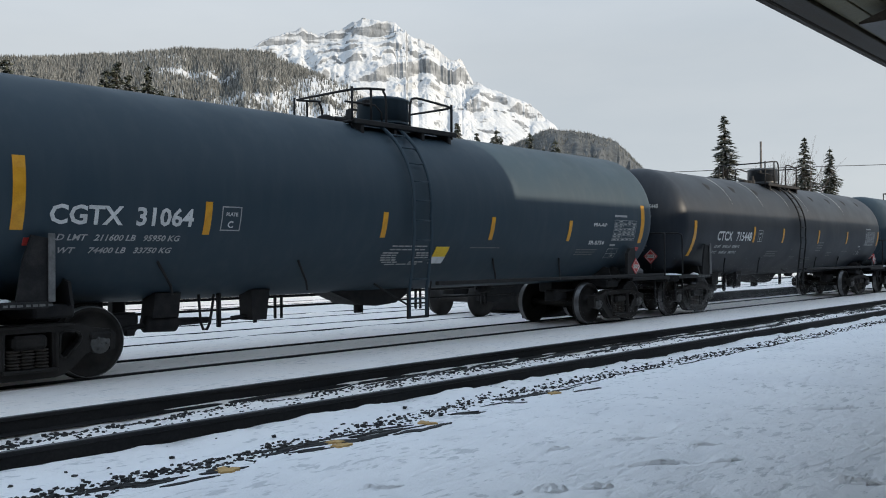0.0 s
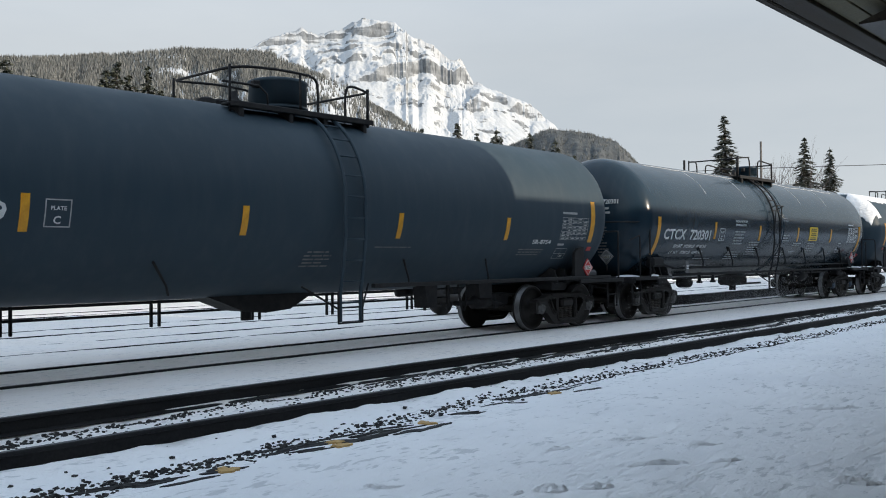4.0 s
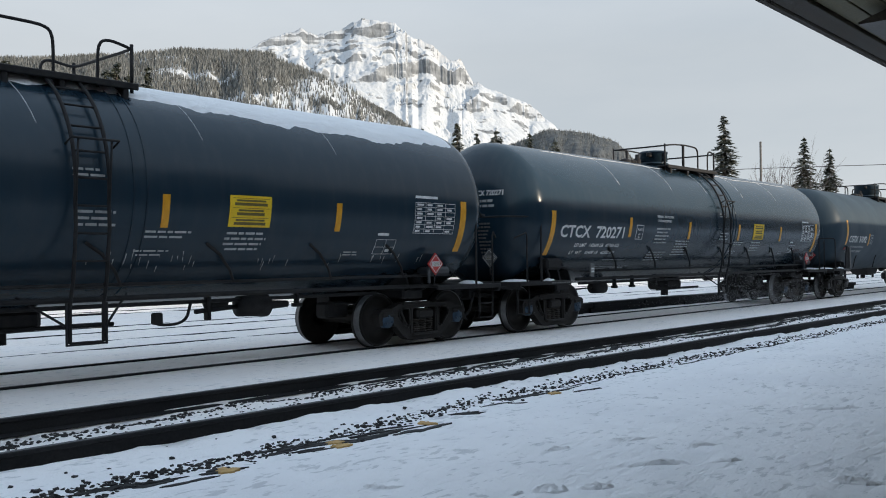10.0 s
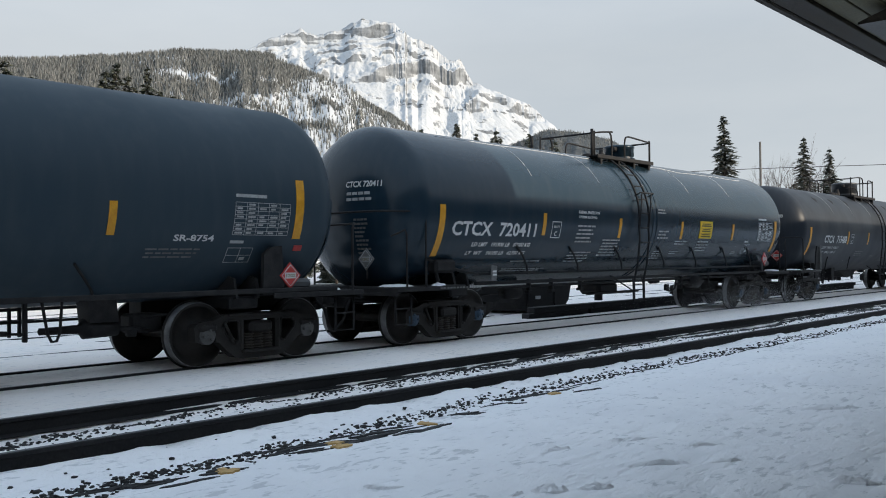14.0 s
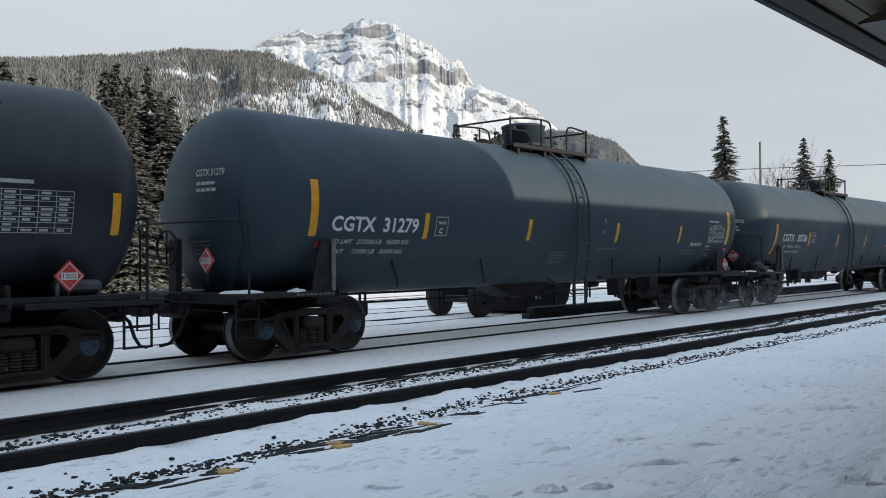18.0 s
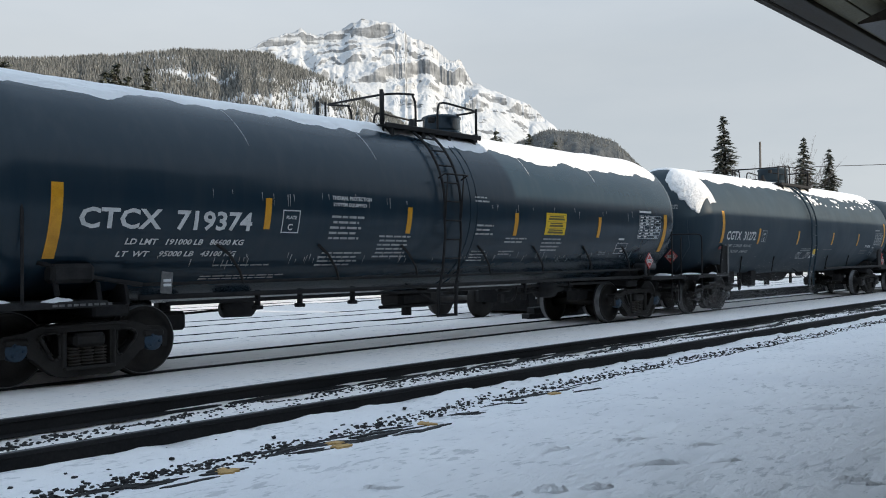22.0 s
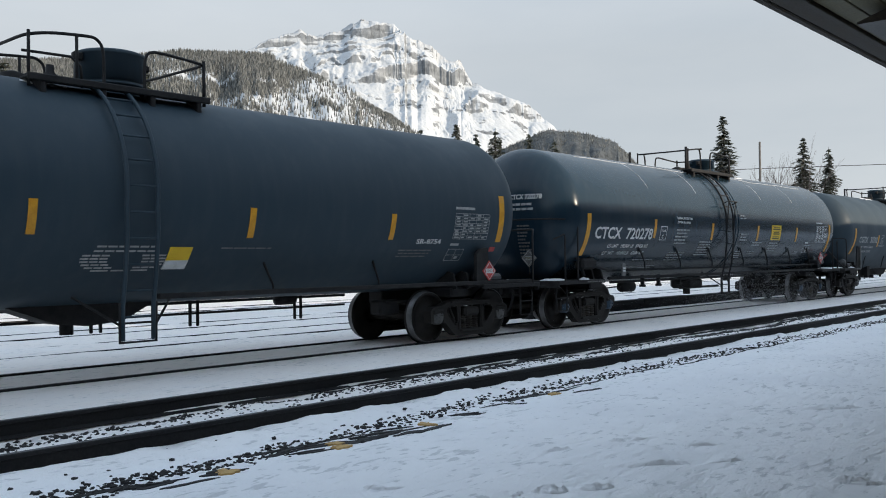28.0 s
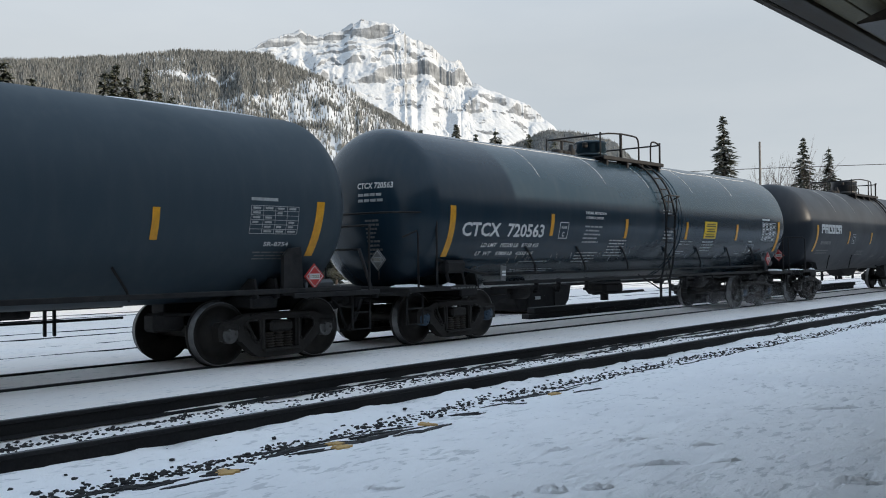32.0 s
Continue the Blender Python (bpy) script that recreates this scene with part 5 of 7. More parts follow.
        if kind == "B":
            sh.tube([(8.50, -1.34, top - 0.45), (8.28, -1.46, top - 0.34), (8.25, -1.46, top - 0.42), (8.25, -1.46, 1.0)], 0.018, 6).tube([(8.56, 1.05, 1.0), (8.56, 1.05, top)], 0.017, 6)
        if kind == "D":
            sh.tube([(8.58, -0.9, 1.76), (8.36, -1.42, 1.06)], 0.030, 6).tube([(8.58, -0.9, 1.76), (8.58, -0.3, 1.76)], 0.020, 6)
        return sh
    sub("end_handrail", end_rail, "thin round end handrail")
    if s < 0:
        sub("deck_stencil", lambda: Shape().add([(6.70 + x, -1.478, z) for i in range(9) for x, z in ((i * 0.085, 1.02), (i * 0.085 + (0.05, 0.07, 0.06)[i % 3], 1.02), (i * 0.085 + (0.05, 0.07, 0.06)[i % 3], 1.05), (i * 0.085, 1.05))],
                                                [(4 * i, 4 * i + 1, 4 * i + 2, 4 * i + 3) for i in range(9)]))
    for y in (-1.33, 1.33):
        sub("step%d" % (y > 0), lambda: Shape().tube([(8.40, y, 1.0), (8.40, y, 0.42), (8.02, y, 0.42), (8.02, y, 1.0)], 0.02, 6).tube([(8.40, y, 0.70), (8.02, y, 0.70)], 0.016, 6), "sill step of bent rod", "sill_step")
    sub("coupler", lambda: Shape().box((8.78, 0, 0.88), (0.42, 0.20, 0.20), 0.04).box((9.0, 0.04, 0.88), (0.22, 0.34, 0.28), 0.06).box((8.70, 0.0, 1.02), (0.12, 0.3, 0.12), 0.03)
        .tube([(8.66, -1.25, 0.98), (8.72, -0.3, 0.95), (8.9, -0.05, 1.04)], 0.016, 6), "cast knuckle coupler")
    sub("air_hose", lambda: Shape().tube([(8.50, -0.32, 0.85), (8.62, -0.38, 0.70), (8.70, -0.36, 0.48), (8.82, -0.30, 0.33), (8.95, -0.25, 0.30)], 0.026, 7), "black rubber air hose")
    sub("brake_pipe", lambda: Shape().tube([(5.2, -0.5, 0.78), (7.9, -0.5, 0.78), (8.45, -0.34, 0.84)], 0.025, 6).box((5.3, -0.35, 0.68), (0.5, 0.3, 0.28), 0.04))


def snow_cap(kind, seed, low_front, low_back, wave):
    """Packed snow along the top; its ragged edge lies at an angle up from the waist, front to back."""
    R, L, D, _, _ = FORM[kind]
    cols, rows = 620, 14
    u = np.linspace(-L - 0.10, L + 0.10, cols)
    low = low_front + (low_back - low_front) * (u + L) / (2 * L) + wave * fbm(u * 0.75, u * 0 + 0.3, 5, seed)
    low = low + 0.045 * fbm(u * 3.4, u * 0 + 7, 4, seed + 6)
    low = low - 0.10 * np.clip(fbm(u * 0.4, u * 0 + 4, 3, seed + 1), 0, 1)
    if kind != "B":
        low = low + 0.22 * np.exp(-(u + L) / 0.55)
    low = np.clip(low, 0.35, 1.5)
    px, py, pz = np.zeros((rows, cols)), np.zeros((rows, cols)), np.zeros((rows, cols))
    for r in range(rows):
        f = r / (rows - 1)
        ang = low + (math.pi - 0.95 - low) * f
        inner = 0 < f < 1
        lift = (math.sin(math.pi * f) ** 0.35 * 0.05 + 0.010 * fbm(u * 2.2, u * 0 + f * 4, 3, seed + 2)) if inner else np.full(cols, -0.01)
        taper = np.clip((u - u[0]) * 12, 0, 1) * np.clip((u[-1] - u) * 3, 0, 1)
        rad = R + lift * taper - (1 - taper) * 0.012 - np.clip(u - L, 0, 1) * 0.2 - np.clip(-L - u, 0, 1) * 0.12
        px[r], py[r], pz[r] = u, -rad * np.cos(ang), axis(R) + rad * np.sin(ang)
    return grid_mesh("snow_cap", px, py, pz, M_SNOWCAP)


def head_snow(kind, seed, y0, y1, tip, low, high):
    """A hanging patch of snow on the leading head; tip: where along its width it hangs lowest."""
    R, L, D, _, _ = FORM[kind]
    cols, rows = 60, 22
    f = np.linspace(0, 1, cols)
    y = y0 + (y1 - y0) * f
    crown = axis(R) + np.sqrt(np.clip(R * R - y * y, 0.01, None)) * 0.999
    hang = np.clip(1 - np.abs(f - tip) / np.where(f < tip, tip + 0.02, 1 - tip + 0.02), 0, 1) ** 0.9
    bottom = high + (low - high) * hang + 0.06 * fbm(f * 9, f * 0, 4, seed)
    bottom = np.minimum(bottom, crown - 0.03)
    g = np.linspace(0, 1, rows)[:, None]
    Y = np.repeat(y[None], rows, 0)
    Z = crown[None] + (bottom - crown)[None] * g
    Y0, Z0 = Y, Z
    swell = 1 + 0.034 * (1 - g) ** 3
    Y, Z = Y * swell, axis(R) + (Z - axis(R)) * swell
    q = np.clip(1 - (Y0 * Y0 + (Z0 - axis(R)) ** 2) / (R * R), 0, 1)
    puff = 0.045 * np.cos(np.pi / 2 * g) ** 0.4 * np.sin(np.pi * f)[None] ** 0.4
    edge = np.where((g >= 1) | (f[None] <= 0) | (f[None] >= 1), -0.012, 0.0)
    X = -L - D * np.sqrt(q) - puff - edge + 0.16 * (g <= 0)
    return grid_mesh("head_snow", X, Y, Z, M_SNOWCAP)


def snow_clots(kind, seed, count, z_low, z_high):
    """Loose clots of snow stuck to the upper shell."""
    R, L, D, _, _ = FORM[kind]
    rng = random.Random(seed)
    sh = Shape()
    for _ in range(count):
        x, s = rng.uniform(-1, L), R * rng.uniform(z_low, z_high)
        c = Vector(on_shell(R, x, s, 0.0))
        n = (c - Vector((x, 0, axis(R)))).normalized()
        t = Vector((1, 0, 0))
        w = n.cross(t)
        a = 0.02 + 0.26 * rng.random() ** 3
        b = rng.uniform(0.018, 0.04) + a * 0.25
        k = 9
        ring = [c + t * (math.cos(6.283 * i / k) * a * rng.uniform(0.7, 1.2)) + w * (math.sin(6.283 * i / k) * b * rng.uniform(0.7, 1.2)) - n * 0.006 for i in range(k)]
        o = ring + [c + n * 0.028]
        sh.add(o, [(i, (i + 1) % k, k) for i in range(k)], 0, True)
    return sh.mesh("stuck_snow", M_SNOWCAP)


CROWN_SNOW = {   # along the tank from, to, how far up the shell, how broad
    "702": ((1.45, 2.75, 1.22, 0.10), (4.4, 7.0, 1.36, 0.07), (-3.2, -1.6, 1.30, 0.12)), "250": ((-1.35, -0.75, 1.16, 0.12), (0.4, 1.2, 1.30, 0.10)), "278": ((2.3, 3.0, 1.28, 0.05),), "726": ((1.2, 2.2, 1.33, 0.06),),
}


def crown_snow(R, x0, x1, up, w, seed):
    """A thin ragged streak of snow lying along the shell."""
    u, v = np.meshgrid(np.linspace(0, 1, 40), np.linspace(-1, 1, 9))
    half = w * np.sin(np.pi * u) ** 0.5 * (0.7 + 0.6 * fbm(u * 5, u * 0 + 1, 4, seed))
    x = x0 + (x1 - x0) * u
    ang = up + (v * half + 0.03 * fbm(u * 4, u * 0 + 7, 3, seed + 1)) / R
    r = R - 0.004 + 0.022 * np.clip(1 - v * v, 0, 1) * np.sin(np.pi * u) ** 0.3
    return grid_mesh("snow_patch", x, -r * np.cos(ang), axis(R) + r * np.sin(ang), M_SNOWCAP)


def rime_drips(R, seed, count, levels):
    """Thin frozen runs down the lower jacket, thicker at the top and in loose bunches."""
    rng = random.Random(seed)
    sh = Shape()
    for _ in range(count):
        x = rng.choice((-4.6, -3.2, -1.7, 1.6, 3.1, 4.9, 6.2)) + rng.gauss(0, 0.55)
        s0 = round_up(R, rng.choice(levels) + rng.gauss(0, 0.03))
        n, w = rng.uniform(0.05, 0.18), rng.uniform(0.004, 0.009)
        sh.add([on_shell(R, x - w, s0, 0.006), on_shell(R, x + w, s0, 0.006), on_shell(R, x + w * 0.3 + 0.01, s0 - n, 0.006), on_shell(R, x - w * 0.1 + 0.01, s0 - n, 0.006)], [(0, 1, 2, 3)])
    return sh.mesh("frozen_drip", M_FADED)


def top_gear(car, kind, R, lad):
    """Manway, valves, platform and looped pipe railings round the top of the ladder."""
    z = axis(R) + R
    glossy = kind == "B"
    hr, hh = (0.37, 0.38) if glossy else (0.34, 0.45) if kind == "D" else (0.47, 0.51)
    hx = (1.05 if lad < 0 else -0.54) if glossy else (0.42 if kind == "D" else 0.34 if kind == "C" else 0.15)
    xl, xr = -1.33, 1.15 if lad < 0 else 1.42

    def put(name, make, label="", mat=M_IRON, at=0.0, over=None):
        key = (name, kind, round(lad, 2), label, at)
        return part(name, cached(key, lambda: make().mesh(name, mat)), over or car, label, pose(at, 0, 0))
    man = put("manway", lambda: Shape().turned([(z - 0.12, hr - 0.04), (z + 0.04, hr - 0.04), (z + 0.05, hr + 0.03), (z + 0.08, hr + 0.03), (z + 0.09, hr - 0.02), (z + 0.12, hr - 0.02), (z + 0.13, hr + 0.01), (z + hh - 0.05, hr), (z + hh - 0.04, hr + 0.02), (z + hh, hr + 0.02), (z + hh + 0.03, hr - 0.05), (z + hh + 0.04, 0.005)], "z", (0, 0, 0), 36),
              "round manway housing on top of the tank", M_BLACK if glossy else FORM[kind][3] if kind in "AED" else M_HATCH, hx)
    put("latch", lambda: Shape().box((-hr - 0.06, -0.12, z + hh - 0.10), (0.14, 0.10, 0.12), 0.02), "", M_IRON, 0.0, man)
    put("hinge", lambda: Shape().box((hr + 0.06, 0.0, z + hh - 0.10), (0.12, 0.12, 0.10), 0.02), "", M_IRON, 0.0, man)
    put("valve", lambda: Shape().turned([(z - 0.05, 0.10), (z + 0.12, 0.10), (z + 0.16, 0.06), (z + 0.26, 0.05), (z + 0.27, 0.005)], "z", (0, 0, 0), 14), "safety valve", M_IRON, hx - 0.85)
    put("vent", lambda: Shape().turned([(z - 0.05, 0.15), (z + 0.09, 0.15), (z + 0.13, 0.05), (z + 0.14, 0.005)], "z", (0, 0.1, 0), 14).box((0.25, 0.05, z + 0.05), (0.3, 0.2, 0.12), 0.03), "low valve fittings", M_IRON, hx - 1.3)
    mid, span = (xl + xr) / 2, xr - xl
    for y in (-0.72, 0.72):
        put("walkway", lambda: Shape().box((mid, y, z - 0.08), (span, 0.34, 0.035), 0.008).box((mid, y * 1.22, z - 0.10), (span + 0.1, 0.04, 0.09)), "steel grating walkway", M_IRON) if y < 0 else part(
            "walkway", cached(("walkway", kind, lad, "far"), lambda: Shape().box((mid, y, z - 0.08), (span, 0.34, 0.035), 0.008).box((mid, y * 1.22, z - 0.10), (span + 0.1, 0.04, 0.09)).mesh("walkway", M_IRON)), car, "steel grating walkway")
    for k, x in enumerate((xl + 0.15, mid - 0.3, mid + 0.4, xr - 0.12)):
        part("walkway_leg", cached(("leg", R), lambda: Shape().box((0, -0.72, z - 0.20), (0.08, 0.30, 0.22)).mesh("walkway_leg", M_IRON)), car, "", pose(x, 0, 0))
    h, r, e = z + (0.64 if kind == "C" else 0.50), 0.021, lad - 0.12
    back = 0.85 if glossy else 0.36
    for y in (-0.84, 0.84):
        def long_rail():
            sh = Shape().tube(bent([(xl, 0, h - 0.06), (xl, y * 0.85, h - 0.06), (xl + 0.25, y, h - 0.02), (mid - 0.5, y, h + 0.02), (e - 0.10, y, h + 0.01), (e, y, h - 0.10), (e, y, z - 0.16)]), r, 7)
            sh.tube([(e - back, y, z - 0.1), (e - back, y, h)], r * (1.7 if glossy else 1.0), 7).tube([(xl + 0.02, y * 0.9, z - 0.2), (xl + 0.02, y * 0.9, h - 0.01)], r, 7)
            return sh.mesh("railing", M_IRON)

        def short_rail():
            b = lad + 0.46
            sh = Shape().tube(bent([(b, y, z - 0.16), (b, y, h - 0.12), (b + 0.11, y, h - 0.02), (xr - 0.08, y, h - 0.08), (xr, y * 0.9, h - 0.09), (xr, 0, h - 0.09)]), r, 7)
            return sh.tube([(xr - 0.01, y * 0.97, z - 0.18), (xr - 0.01, y * 0.97, h - 0.03)], r * 1.2, 7).mesh("railing", M_IRON)
        part("railing", cached(("long", kind, lad, y), long_rail), car, "bent pipe railing")
        part("railing", cached(("short", kind, lad, y), short_rail), car, "bent pipe railing")
    if not glossy:
        put("low_rail", lambda: Shape().tube([(xl, -0.6, z + 0.26), (xl + 0.55, -0.75, z + 0.24), (xl + 0.66, -0.8, z + 0.12), (xl + 0.68, -0.8, z - 0.15)], r * 0.85, 6), "")


def ladder(car, kind, R, lad):
    """A ladder that follows the shell from the platform down to a stirrup below the tank."""
    def path(x):
        pts = []
        for i in range(17):
            a = 1.18 - i * (1.18 + 0.12) / 16
            pts.append((x, -(R + 0.09) * math.cos(a), axis(R) + (R + 0.09) * math.sin(a)))
        return pts + [(x, -(R + 0.09), 1.9), (x, -(R + 0.02), 1.3), (x, -1.44, 0.95), (x, -1.44, 0.52)]
    paint = FORM[kind][3] if kind in "AED" else M_IRON
    thick = 0.030 if kind in "AED" else 0.024
    for dx in (-0.21, 0.21):
        part("stringer", cached(("stringer", kind, dx), lambda: Shape().tube(path(dx), thick, 7).mesh("stringer", paint)), car, "", pose(lad, 0, 0))
    pts = [Vector(q) for q in path(0)]
    acc, want, k = 0.0, 0.15, 0
    for p, q in zip(pts, pts[1:]):
        d = (q - p).length
        while want <= acc + d:
            c = p + (q - p) * ((want - acc) / d)
            part("rung", cached(("rung", paint.name), lambda: Shape().tube([(-0.21, 0, 0), (0.21, 0, 0)], 0.014, 6).mesh("rung", paint)), car, "", pose(lad + 0, c.y, c.z))
            want += 0.33
        acc += d
    if kind == "B":
        part("ladder_guard", cached("ladder_guard", lambda: Shape().tube([(-0.30, -R - 0.02, 2.88), (-0.30, -R - 0.17, 2.95), (0.30, -R - 0.17, 2.95), (0.30, -R - 0.02, 2.88)], 0.016, 6)
                                    .tube([(-0.21, -R - 0.16, 2.95), (-0.21, -R - 0.10, 2.2)], 0.014, 6).tube([(0.21, -R - 0.16, 2.95), (0.21, -R - 0.10, 2.2)], 0.014, 6).mesh("ladder_guard", M_IRON)), car, "", pose(lad, 0, 0))
    part("stirrup", cached("stirrup", lambda: Shape().tube([(-0.25, -1.44, 1.0), (-0.25, -1.44, 0.50), (0.25, -1.44, 0.50), (0.25, -1.44, 1.0)], 0.02, 6).tube([(-0.25, -1.44, 0.74), (0.25, -1.44, 0.74)], 0.015, 6)
                              .tube([(-0.25, -1.44, 0.72), (-0.7, -1.1, 1.08)], 0.016, 6).tube([(0.25, -1.44, 0.72), (0.7, -1.1, 1.08)], 0.016, 6).mesh("stirrup", M_IRON)), car, "bent rod step below the ladder", pose(lad, 0, 0))


def brake_gear(car, way):
    """Brake cylinder on its bracket, push rod in a hanger and the valve box; way = -1 for a car that runs the other way round."""
    def put(name, make, label=""):
        def turned_round():
            me = make().mesh(name, M_IRON)
            if way < 0:
                me.transform(Matrix.Diagonal((-1, 1, 1, 1)))
                me.flip_normals()
            return me
        part(name, cached((name, "gear", way), turned_round), car, label)
    put("brake_cylinder", lambda: Shape().turned([(-5.0, 0.02), (-4.98, 0.12), (-4.52, 0.135), (-4.46, 0.06), (-3.95, 0.045), (-3.93, 0.01)], "x", (0, -0.5, 0.62), 16)
        .tube([(-5.45, -0.5, 0.53), (-5.2, -0.5, 0.58), (-4.95, -0.5, 0.60)], 0.04, 7).box((-5.2, -0.5, 0.52), (0.14, 0.10, 0.10), 0.02), "brake cylinder with its push rod")
    put("bracket", lambda: Shape().plate([(-4.94, 0.70), (-4.90, 1.04), (-4.50, 1.04), (-4.54, 0.70)], -0.66, -0.34))
    put("rod_hanger", lambda: Shape().tube(bent([(-4.19, -0.62, 1.0), (-4.15, -0.62, 0.50), (-4.02, -0.62, 0.49), (-3.93, -0.62, 1.0)], 1), 0.020, 6), "bent rod hanger")
    put("hanger", lambda: Shape().box((-3.77, -0.5, 0.75), (0.055, 0.07, 0.50), 0.01))
    put("brake_valve", lambda: Shape().plate([(-3.28, 0.58), (-3.30, 1.04), (-2.96, 1.04), (-3.02, 0.58)], -0.66, -0.34).tube([(-3.26, -0.5, 0.64), (-3.55, -0.5, 0.62)], 0.035, 7).tube([(-3.5, -0.5, 0.62), (-3.8, -0.5, 0.60)], 0.018, 6).tube([(-3.12, -0.5, 0.58), (-3.12, -0.5, 0.53)], 0.03, 7), "dark valve box hanging below the tank")


def under_gear(car, kind, R, lad):
    """Bottom outlet, pipes, brake cylinder and hangers below the shell."""
    def put(name, make, label=""):
        return part(name, cached((name, kind), lambda: make().mesh(name, M_IRON)), car, label)
    b = axis(R) - R
    if kind in "AEDCP":
        put("outlet_skid", lambda: Shape().plate([(-1.5, b + 0.06), (-0.75, b - 0.22), (-0.35, b - 0.26), (0.15, b - 0.22), (0.7, b + 0.06)], -0.3, 0.3).tube([(-0.5, 0, b - 0.1), (-0.5, 0, b - 0.38)], 0.09, 10), "wedge-shaped guard round the bottom outlet")
        put("side_pipe", lambda: Shape().tube([(-5.4, 1.0, 0.84), (5.4, 1.0, 0.84)], 0.026, 6).tube([(-5.4, 1.0, 0.66), (5.4, 1.0, 0.66)], 0.022, 6))
        for x in (-3.88, -3.74, -1.58, -1.44, 0.35, 0.50, 2.04, 2.18, 4.2, 4.34):
            part("hanger", cached("hanger", lambda: Shape().box((0, 1.0, 0.74), (0.045, 0.05, 0.58), 0.01).mesh("hanger", M_IRON)), car, "", pose(x, 0, 0))
    else:
        put("outlet_skid", lambda: Shape().box((0, 0, b - 0.14), (0.9, 0.6, 0.30), 0.08).tube([(0, 0, b - 0.1), (0, 0, b - 0.45)], 0.10, 10).tube([(-1.0, -0.3, b - 0.25), (1.4, -0.3, b - 0.25)], 0.03, 6), "boxed bottom outlet valve")
        put("side_pipe", lambda: Shape().tube([(-6.3, -1.25, 1.20), (7.3, -1.25, 1.20)], 0.024, 6).tube([(-5.6, -0.9, 0.92), (5.8, -0.9, 0.92)], 0.03, 6), "long pipe handrail under the tank side")
        for x in (-4.7, -2.9, -1.1, 0.9, 2.6, 4.4, 6.0):
            part("rail_bracket", cached("rail_bracket", lambda: Shape().tube([(-0.42, -R * 0.90 - 0.02, 1.72), (-0.18, -R * 0.84 - 0.05, 1.58), (0.0, -1.30, 1.36), (0.10, -1.25, 1.18)], 0.022, 6).mesh("rail_bracket", M_IRON)), car, "", pose(x, 0, 0))
        put("brake_rigging", lambda: Shape().turned([(3.02, 0.02), (3.05, 0.15), (3.55, 0.17), (3.60, 0.07), (3.95, 0.05)], "x", (0, -0.85, 0.82), 16).tube([(2.3, -0.9, 0.78), (3.05, -0.85, 0.82)], 0.035, 7)
            .tube(bent([(1.62, -0.95, 0.70), (1.72, -0.95, 0.62), (2.12, -0.95, 0.64), (2.2, -0.95, 0.92)]), 0.022, 6).box((1.68, -0.95, 0.72), (0.14, 0.10, 0.16), 0.02).box((2.5, -0.9, 0.82), (0.06, 0.12, 0.34), 0.012), "brake cylinder with its rods and levers")
        for x in (-4.1, -3.3, -2.2, 4.1):
            part("hanger", cached("hanger_short", lambda: Shape().box((0, -0.9, 0.92), (0.05, 0.10, 0.28), 0.012).box((0, -0.9, 0.80), (0.14, 0.12, 0.06), 0.012).mesh("hanger", M_IRON)), car, "", pose(x, 0, 0))
    if kind == "B":
        put("brake_cylinder", lambda: Shape().turned([(-4.45, 0.02), (-4.43, 0.13), (-3.95, 0.14), (-3.85, 0.05)], "x", (0, -0.5, 0.78), 16).tube([(-3.2, 0.3, 0.74), (-5.6, 0.1, 0.68)], 0.02, 6), "brake cylinder")
    else:
        brake_gear(car, 1 if lad < 0 else -1)
    put("reservoir", lambda: Shape().turned([(3.3, 0.02), (3.32, 0.09), (3.7, 0.09), (3.72, 0.02)], "x", (0, 0.4, 0.84), 12), "")
    put("release_box", lambda: Shape().box((-4.9, 0.4, 0.82), (0.2, 0.2, 0.22), 0.03), "")
    put("side_angle", lambda: Shape().box((lad / 2 + 4.3, -1.42, 1.06), (7.6 - lad, 0.09, 0.07), 0.012).box((lad / 2 + 4.3, 1.42, 1.06), (7.6 - lad, 0.09, 0.07), 0.012) if kind != "B" else Shape().tube([(-6.2, -1.22, 1.03), (-2.0, -1.22, 1.02), (2.5, -1.22, 1.03), (7.0, -1.22, 1.02)], 0.035, 7))
    if kind != "B":
        for x in (-4.95, -2.6, 2.1, 4.3):
            part("strut", cached(("strut", R), lambda: Shape().tube([(-0.22, -R * 0.79 - 0.01, axis(R) - R * 0.625), (-0.08, -R * 0.72 - 0.02, axis(R) - R * 0.72), (0.08, -R * 0.66 - 0.02, axis(R) - R * 0.84), (0.14, -R * 0.64, axis(R) - R * 0.93)], 0.018, 6).mesh("strut", M_IRON)), car, "", pose(x, 0, 0))


